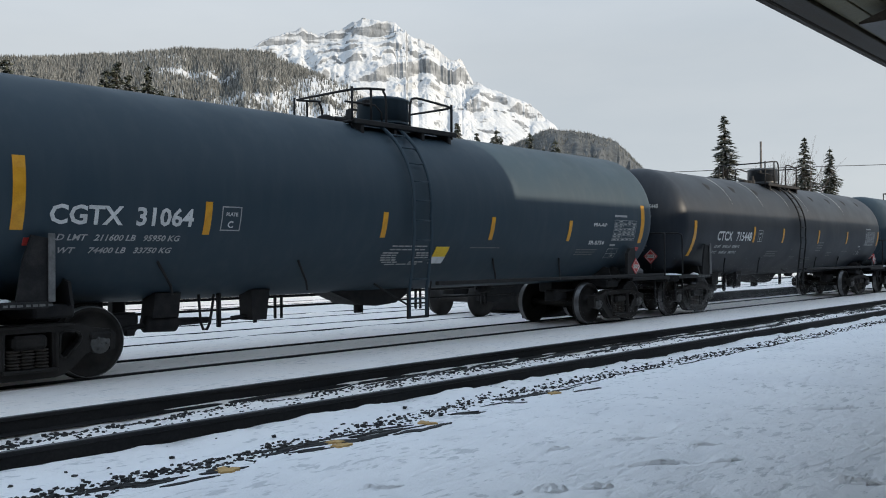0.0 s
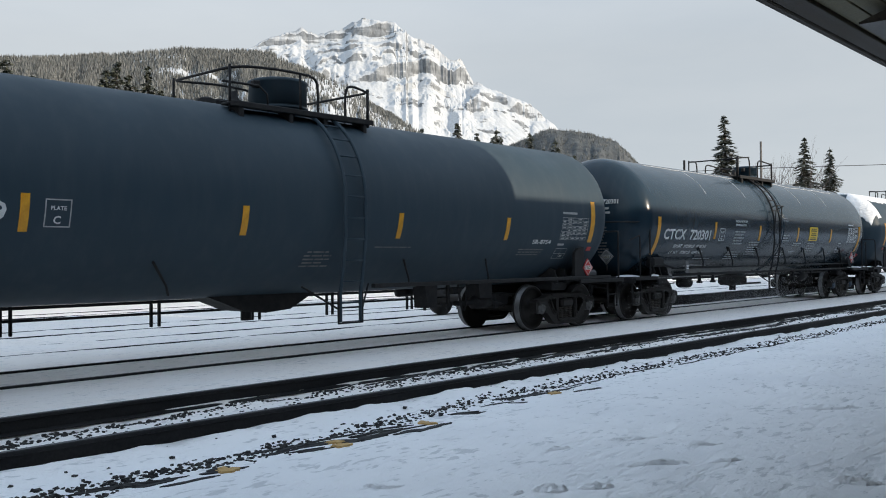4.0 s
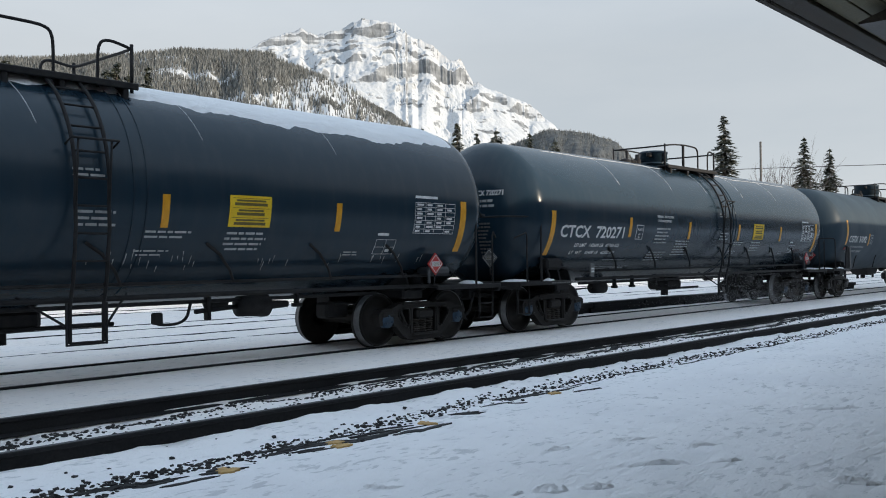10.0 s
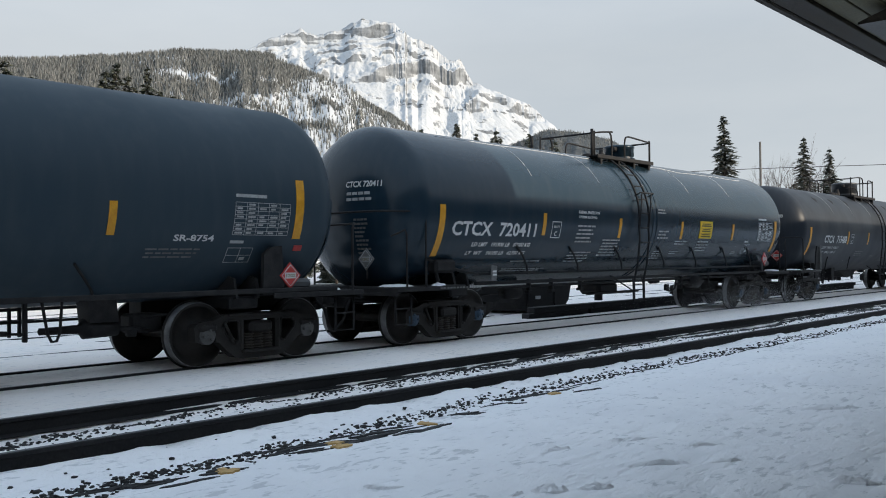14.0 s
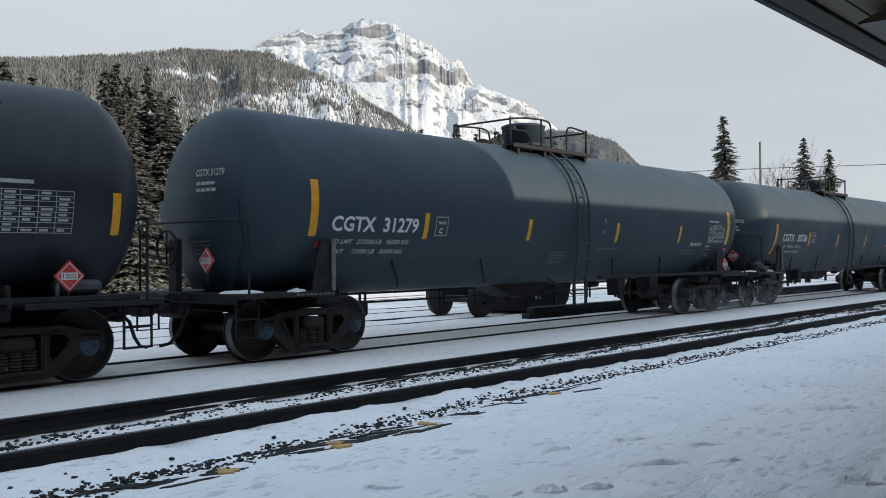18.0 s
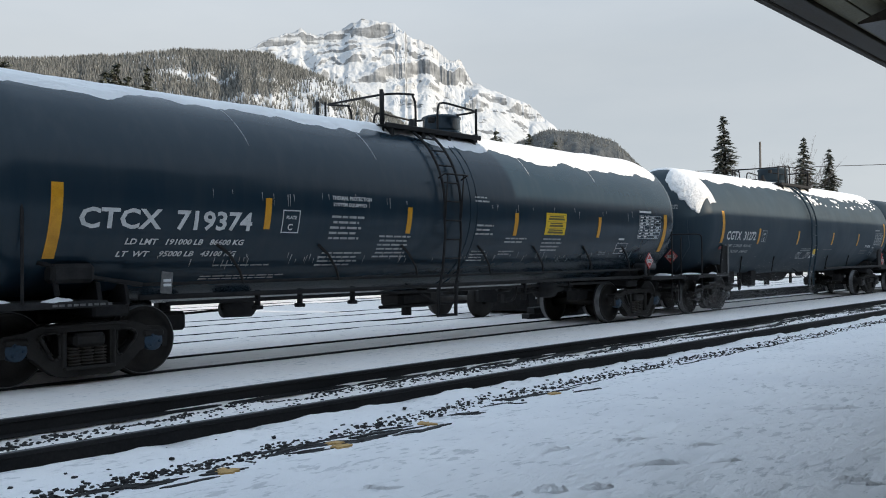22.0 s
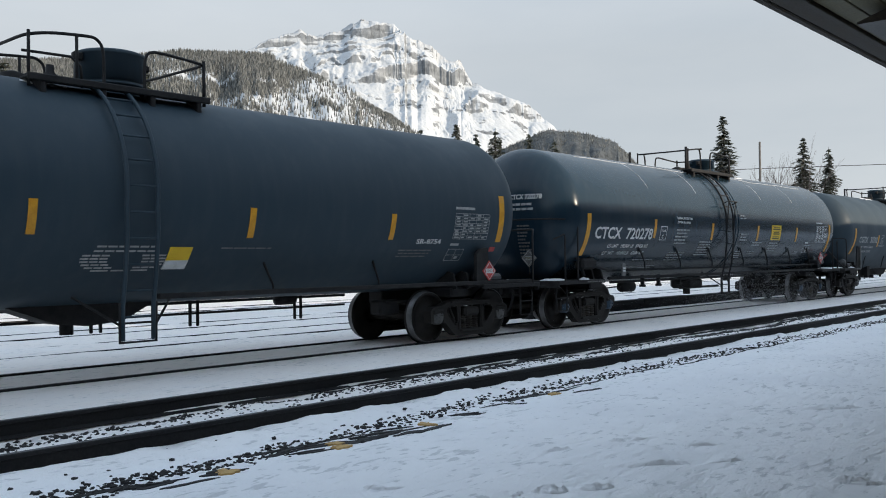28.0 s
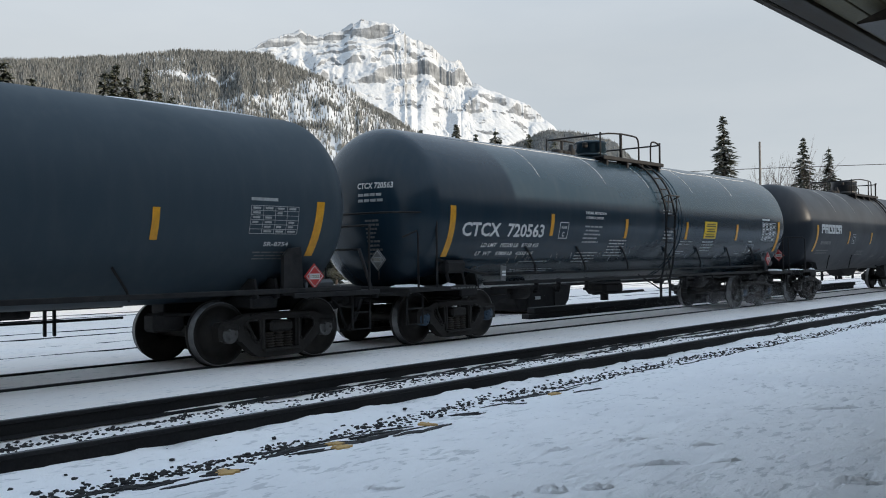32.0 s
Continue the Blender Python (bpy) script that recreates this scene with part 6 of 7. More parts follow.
def placard(car, x, y, z, material, ink, facing, label):
    """A diamond hazard placard in a small frame."""
    def make():
        s = 0.19
        sh = Shape().plate([(-s, 0), (0, -s), (s, 0), (0, s)], -0.012, 0.012)
        k = s * 0.82
        for p, q in (((-k, 0), (0, -k)), ((0, -k), (k, 0)), ((k, 0), (0, k)), ((0, k), (-k, 0))):
            sh.tube([(p[0], -0.014, p[1]), (q[0], -0.014, q[1])], 0.006, 4, 1)
        sh.box((0, -0.012, 0), (0.20, 0.012, 0.085), 0.003, 1)
        sh.tube([(0, 0.02, -s), (0, 0.02, -s - 0.16)], 0.016, 6, 2)
        return sh.mesh("placard", material, ink, M_IRON)
    ob = part("placard", cached(("placard", material.name), make), car, label, pose(x, y, z, 0, 0, facing))
    v, f = LETTERS["1202"]
    k = 0.17 / v[:, 0].max()
    part("number_code", cached("number_code", lambda: Shape().add([((a * k - 0.085), -0.0195, b * 0.055 - 0.028) for a, b in v], f).mesh("number_code", M_DARKINK)), ob)


def tank_car(kind, marks, line1, line2, centre, lad, state):
    R, L, D, paint, strips = FORM[kind]
    labels = {"E": "blue-grey tank car with white lettering and amber marks", "A": "blue-grey tank car with white lettering and amber marks", "B": "glossy black jacketed tank car with yellow notice panel",
              "C": "dull black weathered tank car with frosted seams", "D": "smooth grey-blue tank car with amber marks", "P": "dark tank car with a bold white emblem"}
    label = labels[kind]
    if "snow" in state:
        label = label.replace(" with", " under packed snow with")
    car = thing("tank_car", pose(centre, YF, 0), label, "tank car", "tank cars of the train")
    part("tank_shell", cached(("shell", kind), lambda: shell_mesh(kind)), car, {"A": "satin blue-grey painted tank", "E": "satin blue-grey painted tank", "B": "glossy black tank jacket", "C": "dull black tank", "D": "satin grey-blue tank", "P": "dull dark tank"}[kind])
    top_gear(car, kind, R, lad)
    ladder(car, kind, R, lad)
    under_gear(car, kind, R, lad)
    for s in (-1, 1):
        end_gear(car, s, kind, R, L)
    cap = M_CAPBLUE if "blue" in state else M_CAPGREY
    wheels = truck(car, -TC, cap) + truck(car, TC + EXT.get(kind, 0.0) * 0.6, M_CAPBLUE if kind == "B" else cap)
    places = PLACES.get(marks[-3:], [q[0] for q in strips])
    for x, (_, z0, z1) in zip(places, strips):
        w = 0.145 if z1 - z0 > 0.6 else 0.105
        part("reflective_strip", cached(("strip", kind, R, z0, z1, w), lambda: strip_mesh(R, z0, z1, w, 0.09 if kind == "D" and z1 - z0 > 0.6 else 0.0)), car, "amber reflective strip", pose(x, 0, 0))
    if marks:
        tx, tw, th, tz = {"A": (-6.72, 1.93, 0.25, 2.03), "E": (-6.72, 1.93, 0.25, 2.03), "B": (-7.11, 2.51, 0.27, 2.0), "C": (-6.19, 2.21, 0.26, 2.0), "D": (-6.53, 1.98, 0.24, 2.02)}[kind]
        if marks.endswith("702"):
            tx, tw = -6.70, 2.14
        mark, number = shell_letters("car_number", marks.replace(" ", "   " if kind in "CD" else "  "), R, tx, tz, th, tw, M_FADED if kind == "D" and "dust" in state else M_WHITE, 0.0, 2)
        part("reporting_mark", mark, car, "large white reporting mark")
        part("car_number", number, car, "large white car number")
        sx, sw = {"A": (-6.66, 1.70), "E": (-6.66, 1.70), "B": (-6.47, 1.78), "C": (-6.22, 1.57), "D": (-6.55, 1.65)}[kind]
        ink = M_WHITE if kind == "B" else M_FADED
        for line, lx, lz in ((line1, sx, tz - 0.20), (line2, sx - 0.08, tz - 0.36)):
            for me in shell_letters("weight_line", line, R, lx, lz, 0.088, sw, ink, 0.02, 3):
                part("weight_line", me, car)
        hy, hz, hw = {"A": (-0.20, 2.75, 0.56), "E": (-0.20, 2.75, 0.56), "B": (-0.20, 2.74, 0.72), "C": (-0.28, 2.70, 0.62), "D": (-0.33, 2.46, 0.58)}[kind]
        ink2 = M_WHITE if kind == "B" else M_FADED
        part("head_number", head_letters(R, L, D, marks, hy, hz, 0.11, hw, ink2), car, "small white car number on the head")
        tagged(part("stencil_block", cached(("headbars", kind), lambda: head_bars(R, L, D, hy - 0.03, hz - 0.08, 2, hw * 0.85, 0.20, 5, 0.008, M_FADED)), car), kind="stuff")
        low = (-0.15, 1.80, 5, 0.42, 0.30, 6, 0.085) if kind in "AE" else (-0.38, 2.20, 10, 0.32, 0.72, 6, 0.008) if kind == "B" else (-0.30, 1.84, 4, 0.36, 0.24, 6, 0.008)
        tagged(part("stencil_block", cached(("headbars2", kind), lambda: head_bars(R, L, D, *low)), car), kind="stuff")

    def bars(x, z, rows, width, height, seed):
        ink = M_FADED if kind == "B" else M_DIM
        tagged(part("stencil_block", cached(("bars", R, z, rows, width, height, seed, ink.name), lambda: bars_mesh(R, z, rows, width, height, seed, ink)), car, "", pose(x, 0, 0)), kind="stuff")

    def words(text, x, z, height, width):
        for k in range(len(text.split())):
            tagged(part("stencil_text", cached(("words", text, R, z, k), lambda: shell_letters("stencil_text", text, R, 0, z, height, width, M_WHITE, 0.0, len(text.split()))[k]), car, "", pose(x, 0, 0)), kind="stuff")

    def plate_code(x):
        def frame_mesh():
            sh = Shape()
            w, h, t = 0.32, 0.34, 0.016
            s0 = round_up(R, 1.99)
            sides = [(x0, x0 + t, h * q / 6, h * (q + 1) / 6) for x0 in (0, w - t) for q in range(6)]
            for x0, x1, a, b in [(0, w, 0, t), (0, w, h - t, h)] + sides:
                sh.add([on_shell(R, x0, s0 + a, 0.007), on_shell(R, x1, s0 + a, 0.007), on_shell(R, x1, s0 + b, 0.007), on_shell(R, x0, s0 + b, 0.007)], [(0, 1, 2, 3)])
            return sh.mesh("code_frame", M_WHITE if kind == "B" else M_FADED)
        f = part("code_frame", cached(("code", kind), frame_mesh), car, "", pose(x, 0, 0))
        part("code_letter", cached(("codeC", kind), lambda: shell_letters("code_letter", "C", R, 0.11, 2.03, 0.10, 0.09, M_WHITE)[0]), f)
        part("code_word", cached(("codeW", kind), lambda: shell_letters("code_word", "PLATE", R, 0.07, 2.20, 0.05, 0.19, M_WHITE)[0]), f)

    if kind == "B":
        lead = 0.30 if marks.endswith("278") else 0.0   # this car's first notices stand further forward
        plate_code(-4.08 - lead * 0.55)
        words("THERMAL PROTECTION", -3.15 - lead, 2.53, 0.062, 0.82)
        words("SYSTEM EQUIPPED", -3.13 - lead, 2.42, 0.062, 0.70)
        bars(-3.15 - lead, 2.28, 5, 0.75, 0.42, 1)
        bars(-3.25 - lead, 1.70, 4, 0.9, 0.30, 2)
        bars(-2.1, 1.98, 6, 0.85, 0.44, 3)
        bars(0.25, 2.75, 2, 0.45, 0.14, 4)
        bars(0.3, 2.22, 3, 0.55, 0.24, 5)
        bars(1.2, 1.98, 2, 0.75, 0.14, 6)
        bars(2.45, 1.98, 4, 0.8, 0.32, 7)
        bars(1.15, 1.72, 2, 0.5, 0.12, 8)
        bars(-5.1, 1.52, 1, 1.2, 0.06, 9)
        bars(-5.2, 1.36, 2, 1.6, 0.11, 13)
        bars(4.7, 1.70, 2, 0.35, 0.10, 10)
        if marks.endswith(("278", "301", "374", "411")):
            bars(0.35, 1.72, 4, 0.5, 0.26, 12)
        panel = part("notice_panel", cached(("panel", kind), lambda: sheet_mesh(R, 2.51, 0.70, 0.44, M_YELLOW, "notice_panel")), car, "yellow emergency notice panel", pose(2.47, 0, 0))

        def panel_lines():
            sh = Shape()
            r2 = random.Random(2)
            s1 = round_up(R, 2.51)
            for i in range(3):
                top = s1 - 0.035 - i * 0.135
                for w, a, b in ((0.62, 0.0, 0.006), (r2.uniform(0.42, 0.5), 0.022, 0.048), (r2.uniform(0.46, 0.56), 0.064, 0.104)):
                    x0 = 0.35 - w / 2
                    sh.add([on_shell(R, x0, top - b, 0.012), on_shell(R, x0 + w, top - b, 0.012), on_shell(R, x0 + w, top - a, 0.012), on_shell(R, x0, top - a, 0.012)], [(0, 1, 2, 3)])
            return sh.mesh("panel_print", M_DARKINK)
        part("panel_print", cached("panel_print", panel_lines), panel)
        part("inspection_table", cached(("table", kind), lambda: table_mesh(R, 2.56, 4, 7, 1.0, 0.52, M_WHITE)), car, "white ruled inspection table", pose(6.15, 0, 0))
        part("inspection_box", cached(("tbox", kind), lambda: table_mesh(R, 1.90, 2, 2, 0.45, 0.26, M_WHITE)), car, "", pose(5.35, 0, 0))
        for x in (-4.7, -2.2, -0.25, 2.0, 4.4):
            part("weld_seam", cached(("seam", kind), lambda: Shape().tube([on_shell(R, 0.02 * i, R * (1.25 - 0.75 * i / 8), 0.001) for i in range(9)], 0.0045, 5).mesh("weld_seam", M_FROST)), car, "frosted jacket seam", pose(x, 0, 0))
        if "snow" not in state:
            part("lap_seam", cached("lap_seam", lambda: Shape().tube([on_shell(R, x, R * (1.10 + 0.018 * math.sin(x * 1.7) + 0.010 * math.sin(x * 4.1) - 0.03 * math.tanh((x - 2.4) * 5) - 0.02 * math.tanh((x + 3.1) * 4)), 0.001) for x in [-6.6 + 0.3 * i for i in range(45)]], 0.006, 5).mesh("lap_seam", M_FROST)), car, "frosted lap seam along the jacket")
        for dx in (0.42, 0.55):
            part("jacket_band", cached(("band", kind), lambda: Shape().tube([on_shell(R, 0, R * (1.5 - 2.7 * i / 18), 0.002) for i in range(19)], 0.014, 5).mesh("jacket_band", M_BLACK)), car, "", pose(lad + dx * 1.4, 0, 0))
        if "rime" in state:
            tagged(part("frozen_drip", rime_drips(R, int(centre), 110 if marks.endswith("374") else 60, (1.62, 1.66, 2.60) if marks.endswith("374") else (1.56, 1.62, 1.66)), car, "frozen white drips along the lower jacket"), kind="stuff")
        part("anchor_plate", cached("anchor_plate", lambda: Shape().box((0, -1.47, 1.22), (0.16, 0.03, 0.28), 0.01, 0, (0, 6, 0)).box((0.0, -1.488, 1.25), (0.11, 0.006, 0.035), 0.002, 1).box((0.0, -1.488, 1.19), (0.11, 0.006, 0.035), 0.002, 1).mesh("anchor_plate", M_DIM, M_WHITE)), car, "grey bolted anchor plate", pose(-5.95, 0, 0))
        part("valve_box", cached("valve_box", lambda: Shape().box((-7.1, -1.2, 1.36), (0.55, 0.25, 0.24), 0.05).tube([(-7.5, -1.2, 1.5), (-6.8, -1.25, 1.3), (-6.2, -1.3, 1.2)], 0.03, 6).tube([(-7.3, -1.1, 1.6), (-7.3, -1.3, 1.1)], 0.035, 6).mesh("valve_box", M_IRON)), car)
    elif kind in "AED":
        plate_code(-4.36 if kind in "AE" else -4.1)
        if kind in "AE":
            bars(1.0, 1.78, 1, 1.0, 0.05, 20)
            if marks.endswith("064"):
                words("FRA-AIP", 5.00, 2.26, 0.075, 0.52)
            words("SR-8754", 5.13 + EXT.get(kind, 0.0), 1.85, 0.095, 0.62)
            bars(4.75 + EXT.get(kind, 0.0), 1.75, 3, 0.9, 0.18, 21)
            part("inspection_table", cached(("table", kind), lambda: table_mesh(R, 2.42, 5, 8, 0.95, 0.46, M_FADED)), car, "faded ruled inspection table", pose(6.03 + EXT.get(kind, 0.0), 0, 0))
            part("inspection_box", cached(("tbox", kind), lambda: table_mesh(R, 1.76, 2, 2, 0.42, 0.24, M_FADED)), car, "", pose(6.02 + EXT.get(kind, 0.0), 0, 0))
        else:
            bars(1.0, 1.72, 1, 1.0, 0.05, 30)
            slip = {"726": (0.48, 0.38), "702": (1.40, 0.06)}.get(marks[-3:], (0.4, 0.2))
            if marks.endswith("702"):
                tagged(part("stencil_block", bars_mesh(R, 1.93, 2, 0.85, 0.15, 33, M_WHITE), car, "two lines of fresh white stencil", pose(-2.4, 0, 0)), kind="stuff")
                tagged(part("stencil_block", bars_mesh(R, 1.93, 1, 0.78, 0.06, 34, M_WHITE), car, "line of fresh white stencil", pose(-4.28, 0, 0)), kind="stuff")
            words("SR-8754", 4.9 + slip[0], 1.80, 0.07, 0.45)
            bars(4.75 + slip[0], 1.72, 3, 0.8, 0.16, 31)
            part("inspection_table", cached(("table", kind), lambda: table_mesh(R, 2.40, 4, 6, 0.85, 0.40, M_FADED)), car, "faded ruled inspection table", pose(5.95 + slip[1], 0, 0))
        if "sticker" in state and kind == "E" or marks.endswith("272"):
            def round_stencil():
                s1 = round_up(R, 1.80)
                spans = [(-0.42, 0.45, 0.00), (-0.45, 0.42, 0.065)]
                for k in range(6):
                    w = 0.60 * math.sqrt(1 - ((k - 1.2) / 5.2) ** 2)
                    spans += [(-w, -w + 0.38, 0.13 + k * 0.048), (w - 0.36, w, 0.13 + k * 0.048)] if k < 5 else [(-w, w, 0.13 + k * 0.048)]
                sh = Shape()
                for a, b, d in spans:
                    n = 3 if d > 0.08 else 6
                    for i in range(n):
                        x0, x1 = a + (b - a) * i / n, a + (b - a) * (i + 0.86) / n
                        sh.add([on_shell(R, x0, s1 - d - 0.026, 0.006), on_shell(R, x1, s1 - d - 0.026, 0.006), on_shell(R, x1, s1 - d, 0.006), on_shell(R, x0, s1 - d, 0.006)], [(0, 1, 2, 3)])
                return sh.mesh("stencil_block", M_FADED)
            tagged(part("stencil_block", cached(("round_stencil", R), round_stencil), car, "", pose(lad - 0.05, 0, 0)), kind="stuff")
        else:
            bars(lad - 0.75, 1.70, 5, 0.6, 0.34, 22)
        if "sticker" in state:
            shift = {"702": 0.25, "250": -0.08, "272": 0.05}.get(marks[-3:], 0.0)
            part("lining_sticker", cached(("sticker", R), lambda: sheet_mesh(R, 1.78, 0.34, 0.34, M_YELLOW, "lining_sticker", 0.022)), car, "yellow and white paper notice", pose(lad + 0.60 + shift, 0, 0))
            part("lining_sticker", cached(("sticker2", R), lambda: sheet_mesh(R, 1.60, 0.345, 0.15, M_WHITE, "lining_sticker", 0.010)), car, "white lower half of the notice", pose(lad + 0.597 + shift, -0.004, 0))
        if marks.endswith("279"):
            def arrow():
                s0, s1 = round_up(R, 2.47), round_up(R, 2.09)
                sh = Shape()
                for q in ([(-0.008, s0), (0.008, s0), (0.008, s1), (-0.008, s1)], [(0, s0), (0.05, s0 - 0.11), (0.036, s0 - 0.11), (0.0, s0 - 0.03)], [(0, s0), (0, s0 - 0.03), (-0.03, s0 - 0.10), (-0.045, s0 - 0.10)],
                          [(0, s1), (0, s1 + 0.03), (0.036, s1 + 0.11), (0.05, s1 + 0.11)], [(0, s1), (-0.045, s1 + 0.10), (-0.03, s1 + 0.10), (0.0, s1 + 0.03)]):
                    sh.add([on_shell(R, a, b, 0.006) for a, b in q], [(0, 1, 2, 3)])
                return sh.mesh("chalk_arrow", M_FADED)
            part("chalk_arrow", arrow(), car, "chalked upright double arrow", pose(1.11, 0, 0))
        if kind in "AE":
            part("red_marker", cached(("redtail", R), lambda: sheet_mesh(R, 1.80, 0.15, 0.09, M_RED, "red_marker")), car, "small red marker", pose(7.17 + EXT[kind], 0, 0))
        if kind == "D":
            part("valve_box", cached("valve_box_d", lambda: Shape().turned([(-8.08, 0.02), (-8.06, 0.13), (-7.86, 0.15), (-7.80, 0.05)], "x", (0, -1.2, 1.20), 12).box((-7.55, -1.22, 1.12), (0.34, 0.18, 0.14), 0.03)
                 .tube([(-7.9, -1.2, 1.2), (-7.3, -1.28, 1.16), (-7.05, -1.3, 1.04)], 0.025, 6).mesh("valve_box", M_HATCH)), car, "brake valve standing on the end deck")
        if kind != "D":
            part("red_marker", cached(("redmark", R), lambda: sheet_mesh(R, 1.86, 0.15, 0.10, M_RED, "red_marker")), car, "small red marker", pose(-6.98 if kind in "AE" else -6.4, 0, 0))
    else:
        plate_code(-3.55)
        for x, z, rows, w, h, sd in ((-2.6, 1.72, 3, 0.9, 0.24, 40), (-0.55, 1.55, 2, 0.5, 0.12, 41), (0.9, 1.5, 4, 0.55, 0.28, 42), (1.42, 2.02, 4, 0.6, 0.36, 43), (2.6, 1.68, 3, 0.55, 0.18, 44), (4.0, 1.72, 1, 0.7, 0.06, 45)):
            bars(x, z, rows, w, h, sd)
        part("inspection_table", cached(("table", kind), lambda: table_mesh(R, 2.45, 5, 8, 1.05, 0.50, M_FADED)), car, "faded ruled inspection table", pose(6.2, 0, 0))
        part("inspection_box", cached(("tbox", kind), lambda: table_mesh(R, 1.80, 2, 2, 0.42, 0.24, M_FADED)), car, "", pose(5.6, 0, 0))
        for x in (-5.2, -3.1, -1.05, 0.5, 4.0):
            part("weld_seam", cached(("seam", kind), lambda: Shape().tube([on_shell(R, 0.02 * i, R * (1.25 - 0.85 * i / 8), 0.002) for i in range(9)], [0.004, 0.010, 0.013, 0.013, 0.010, 0.008, 0.006, 0.004, 0.002], 5).mesh("weld_seam", M_FADED)), car, "frosted weld seam", pose(x, 0, 0))
        if kind == "C":
            for x in (-6.0, -4.4, -2.8, 1.78, 3.37, 4.99, 6.45):
                def spot():
                    k = 18
                    out = [1 + 0.16 * math.sin(i * 1.05 + 1) + 0.10 * math.sin(i * 2.4) for i in range(k)]
                    ring = [on_shell(R, 0.13 * out[i] * math.cos(6.2832 * i / k), R * 0.78 + 0.13 * out[i] * math.sin(6.2832 * i / k), 0.003) for i in range(k)]
                    return Shape().add([on_shell(R, 0, R * 0.78, 0.013)] + ring, [(0, i + 1, (i + 1) % k + 1) for i in range(k)], 0, True).mesh("pad", M_RAIL)
                part("pad", cached("pad", spot), car, "dark round melted spot on the frosted tank", pose(x, 0, 0))
        if kind == "P":
            def emblem():
                sh = Shape()
                s0, h, w = round_up(R, 2.32), 0.30, 0.33
                for i in range(6):
                    for x0, x1, a, b in ((0, 0.10, 0, h), (0.20, 0.30, 0.0 if i % 2 else 0.12, h), (0, 0.30, h - 0.09, h), (0, 0.30, 0, 0.07) if i in (2, 3, 4) else (0, 0.30, 0.12, 0.18)):
                        sh.add([on_shell(R, i * w + x0, s0 + a, 0.007), on_shell(R, i * w + x1, s0 + a, 0.007), on_shell(R, i * w + x1, s0 + b, 0.007), on_shell(R, i * w + x0, s0 + b, 0.007)], [(0, 1, 2, 3)])
                return sh.mesh("emblem", M_WHITE)
            part("emblem", emblem(), car, "bold white emblem of block shapes", pose(-6.75, 0, 0))
            bars(-6.7, 2.05, 1, 1.25, 0.26, 50)
            bars(-6.8, 1.75, 2, 1.3, 0.2, 51)
    px, pz = {"A": (7.20, 1.27), "B": (6.71, 1.40), "C": (7.20, 1.33), "D": (7.16, 1.26), "E": (6.80, 1.27), "P": (7.20, 1.33)}[kind]
    placard(car, px, -1.43, pz, M_RED, M_WHITE, 0, "red diamond hazard placard")
    placard(car, -8.44, -0.68, 1.50, M_DIM if kind == "B" else M_RED, M_FADED, -90, "diamond hazard placard on the end of the car")
    part("placard_box", cached("placard_box", lambda: Shape().box((7.95, -1.2, 1.25), (0.5, 0.4, 0.16), 0.05).tube([(7.62, -1.4, 1.05), (7.62, -1.4, 1.3)], 0.03, 6).mesh("placard_box", M_HATCH)), car, "dull grey bracket under the placard", pose(px - 7.75, 0, pz - 1.38))
    if "snow" in state:
        front, back, wave = (1.10, 0.80, 0.075) if kind == "B" and lad > 0 else (1.06, 0.68, 0.11) if kind == "B" else (0.90, 0.80, 0.06)
        part("snow_cap", snow_cap(kind, int(centre), front, back, wave), car, "packed snow with a ragged edge")
        if kind == "B":
            part("step_snow", cached("step_snow", lambda: Shape().tube([(-8.37, -1.33, 0.425 * KZ + 0.016), (-8.05, -1.33, 0.425 * KZ + 0.016)], 0.022, 7).tube([(-8.37, -1.33, 0.70 * KZ + 0.014), (-8.05, -1.33, 0.70 * KZ + 0.014)], 0.019, 7).mesh("step_snow", M_SNOWCAP)), car, "snow lying on the sill step")
            patch_of_snow = (-0.15, 0.95, 0.45, 2.85, 3.45) if lad < 0 else (0.12, 1.32, 0.80, 2.50, 3.2)
            part("head_snow", head_snow(kind, int(centre), *patch_of_snow), car, "snow plastered on the leading head")
        else:
            part("head_snow", head_snow(kind, int(centre), -1.40, -0.30, 0.14, 2.62, 3.58), car, "snow hanging over the leading head")
            tagged(part("stuck_snow", snow_clots(kind, int(centre) + 5, 60, 0.52, 0.80), car, "clots of stuck snow"), kind="stuff")
    for x0, x1, up, w in CROWN_SNOW.get(marks[-3:], ()):
        part("snow_patch", crown_snow(R, x0, x1, up, w, int(centre + x0 * 7)), car, "thin leftover streak of snow on the tank top")
    for k, (x, y, lx, ly) in enumerate(((-8.1, -1.05, 0.7, 0.5), (-7.3, -1.3, 0.5, 0.22), (8.05, -1.1, 0.6, 0.45), (7.5, 0.8, 0.8, 0.5))):
        def drift():
            u, v = np.meshgrid(np.linspace(-1, 1, 18), np.linspace(-1, 1, 14))
            r = np.clip(1 - u * u - v * v, 0, 1)
            return grid_mesh("deck_snow", u * lx / 2, v * ly / 2, 0.055 * r ** 0.6 * (0.7 + 0.5 * fbm(u * 1.5 + k, v * 1.5, 3, 90 + k)) - 0.012 * (r <= 0), M_SNOWCAP)
        part("deck_snow", cached(("drift", k), drift), car, "small drift of snow left on the deck", pose(x + (EXT.get(kind, 0.0) * 0.7 if x > 0 else 0.0), y, 1.029, 0, 0, k * 25))
    TRAIN.append((car, centre, wheels))
    return car


for row in CARS:
    tank_car(*row)

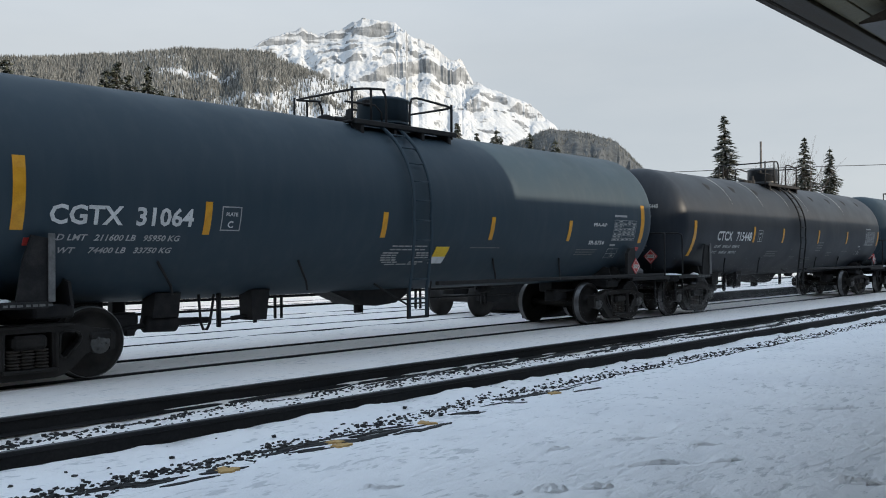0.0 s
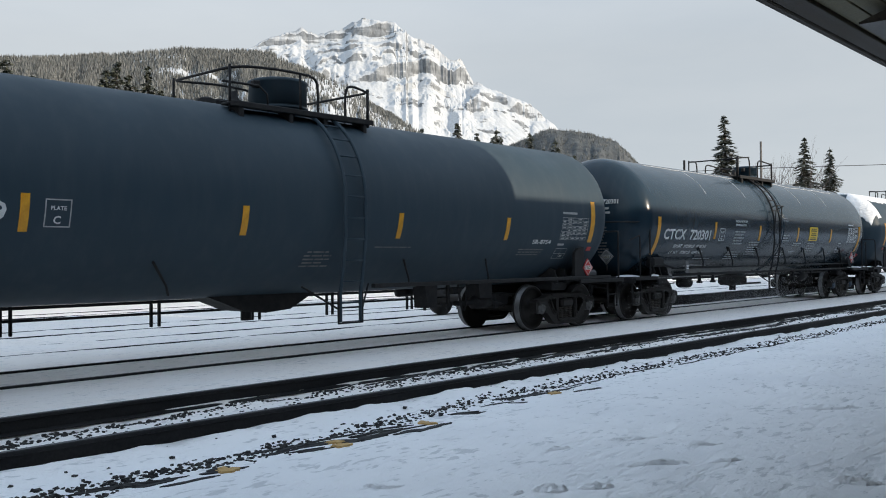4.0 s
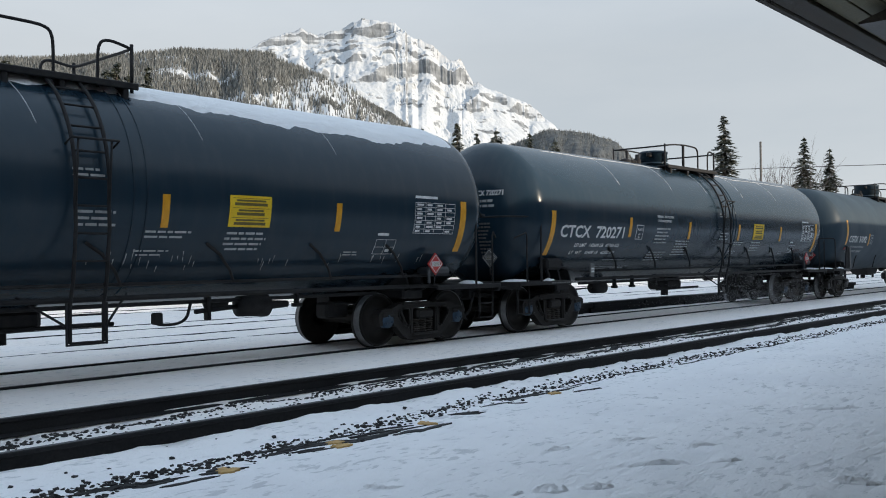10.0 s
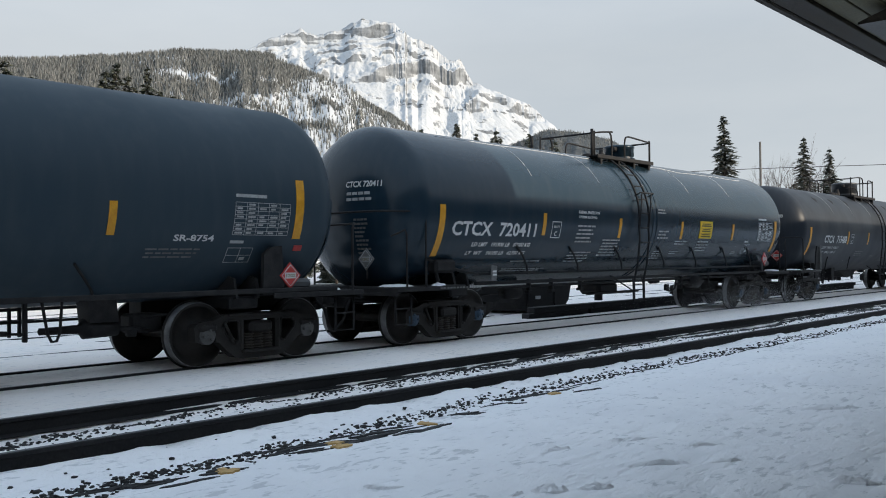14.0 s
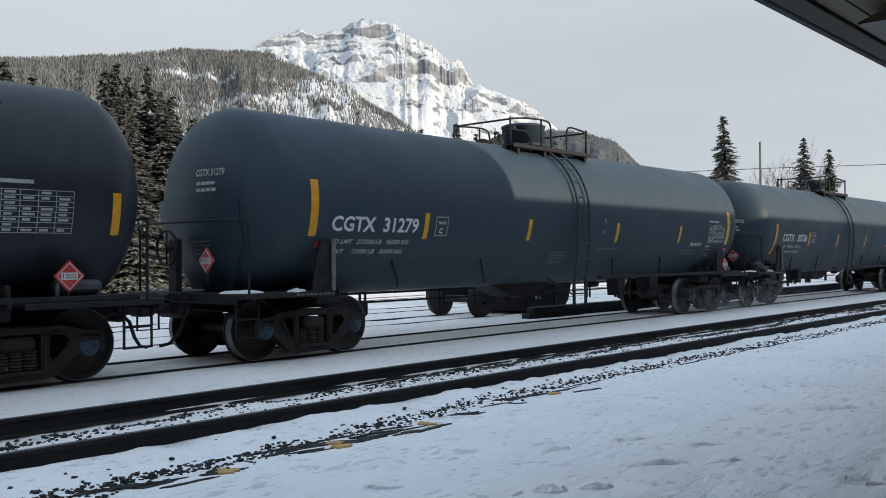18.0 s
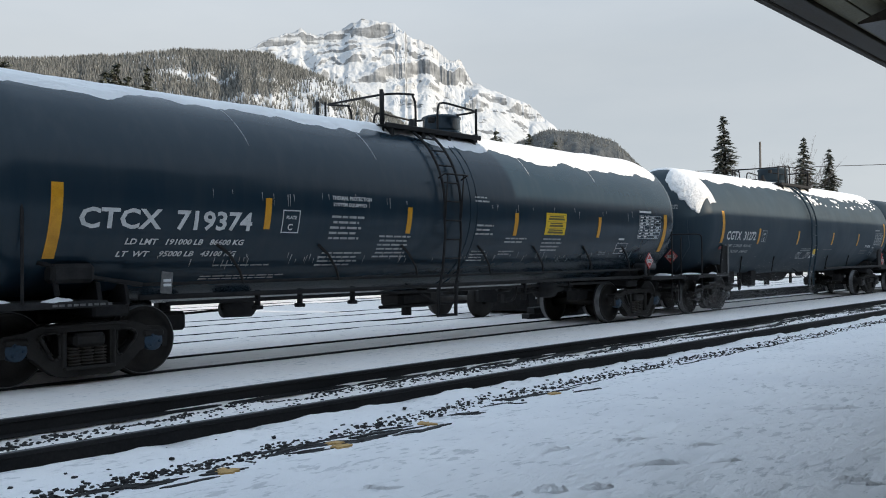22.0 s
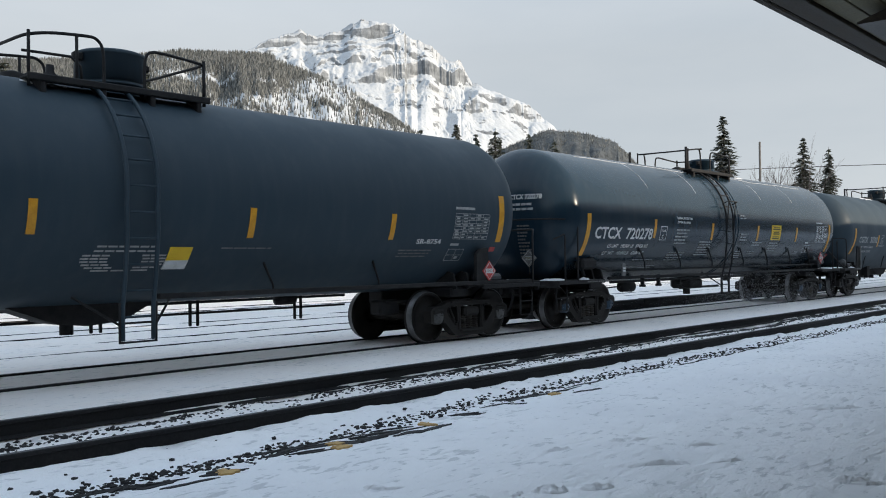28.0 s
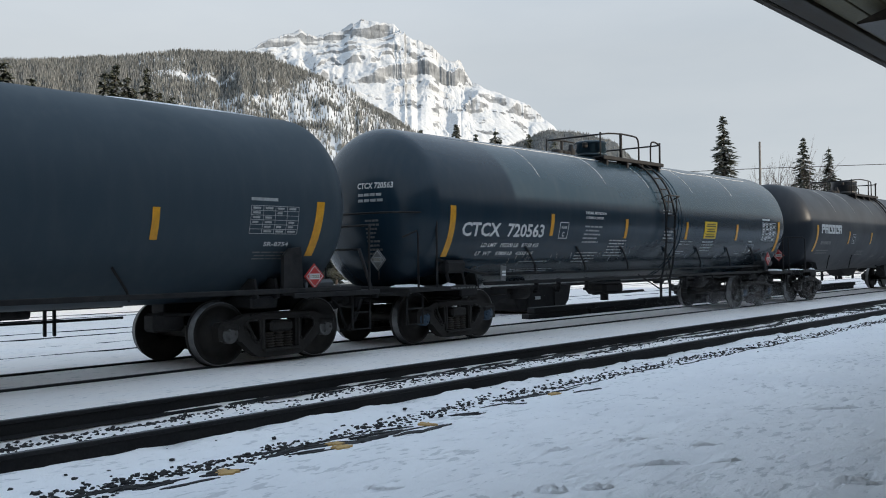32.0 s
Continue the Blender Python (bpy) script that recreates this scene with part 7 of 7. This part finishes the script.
# ---- fine snow that the wheels whirl up beside the track ----
def blown_snow(count, seed):
    rng = np.random.RandomState(seed)
    x = rng.normal(24.3, 2.6, count)
    y = rng.normal(10.35, 0.40, count)
    z = np.abs(rng.normal(0, 0.42, count)) + 0.01
    a, b = rng.normal(size=(count, 3)), rng.normal(size=(count, 3))
    a /= np.linalg.norm(a, axis=1)[:, None]
    b -= a * (a * b).sum(1)[:, None]
    b /= np.linalg.norm(b, axis=1)[:, None]
    h = rng.uniform(0.0015, 0.0032, count)[:, None]
    c = np.stack([x, y, z], -1)
    vs = np.stack([c - a * h, c - b * h, c + a * h, c + b * h], 1).reshape(-1, 3)
    me = bpy.data.meshes.new("blown_snow")
    me.from_pydata(vs.tolist(), [], np.arange(count * 4).reshape(-1, 4).tolist())
    me.materials.append(M_FROST)
    return solid("blown_snow", me, "fine snow whirled up beside the passing wheels", "snow", "stuff")


DUST = blown_snow(52000, 5)

# ---- the train moves off to the left at an even pace ----
PACE = [(0.0, 0.0), (4.0, 37.38), (8.0, 75.42), (12.0, 114.01), (16.0, 153.02), (20.0, 192.33), (24.0, 231.84), (28.0, 271.42), (32.0, 310.95)]


def gone(t):
    return float(np.interp(t, [p[0] for p in PACE], [p[1] for p in PACE]))


def when(s):
    return float(np.interp(s, [p[1] for p in PACE], [p[0] for p in PACE]))


def motions():
    walk(DUST, [(t, pose(0.5 * math.sin(t * 0.9), 0.1 * math.sin(t * 1.3), 0.04 * math.sin(t * 1.7))) for t in range(0, 33)])
    for car, centre, wheels in TRAIN:
        walk(car, [(t, pose(centre - s, YF, 0)) for t, s in PACE])
        first, last = max(0.0, when(centre - 60)), min(32.0, when(centre + 14))
        times = [first + 0.066 * i for i in range(int((last - first) / 0.066) + 1)] + [last]
        times = sorted({round(t * FPS) / FPS for t in times})
        for w, x in wheels:
            rows = [(t, pose(x, 0, 0.457) @ Matrix.Rotation(-(gone(t) - gone(first)) / 0.457, 4, "Y")) for t in times]
            if times[0] > 0.04:
                rows.insert(0, (0.0, rows[0][1]))
            if times[-1] < 31.96:
                rows.append((32.0, rows[-1][1]))
            walk(w, rows)


motions()
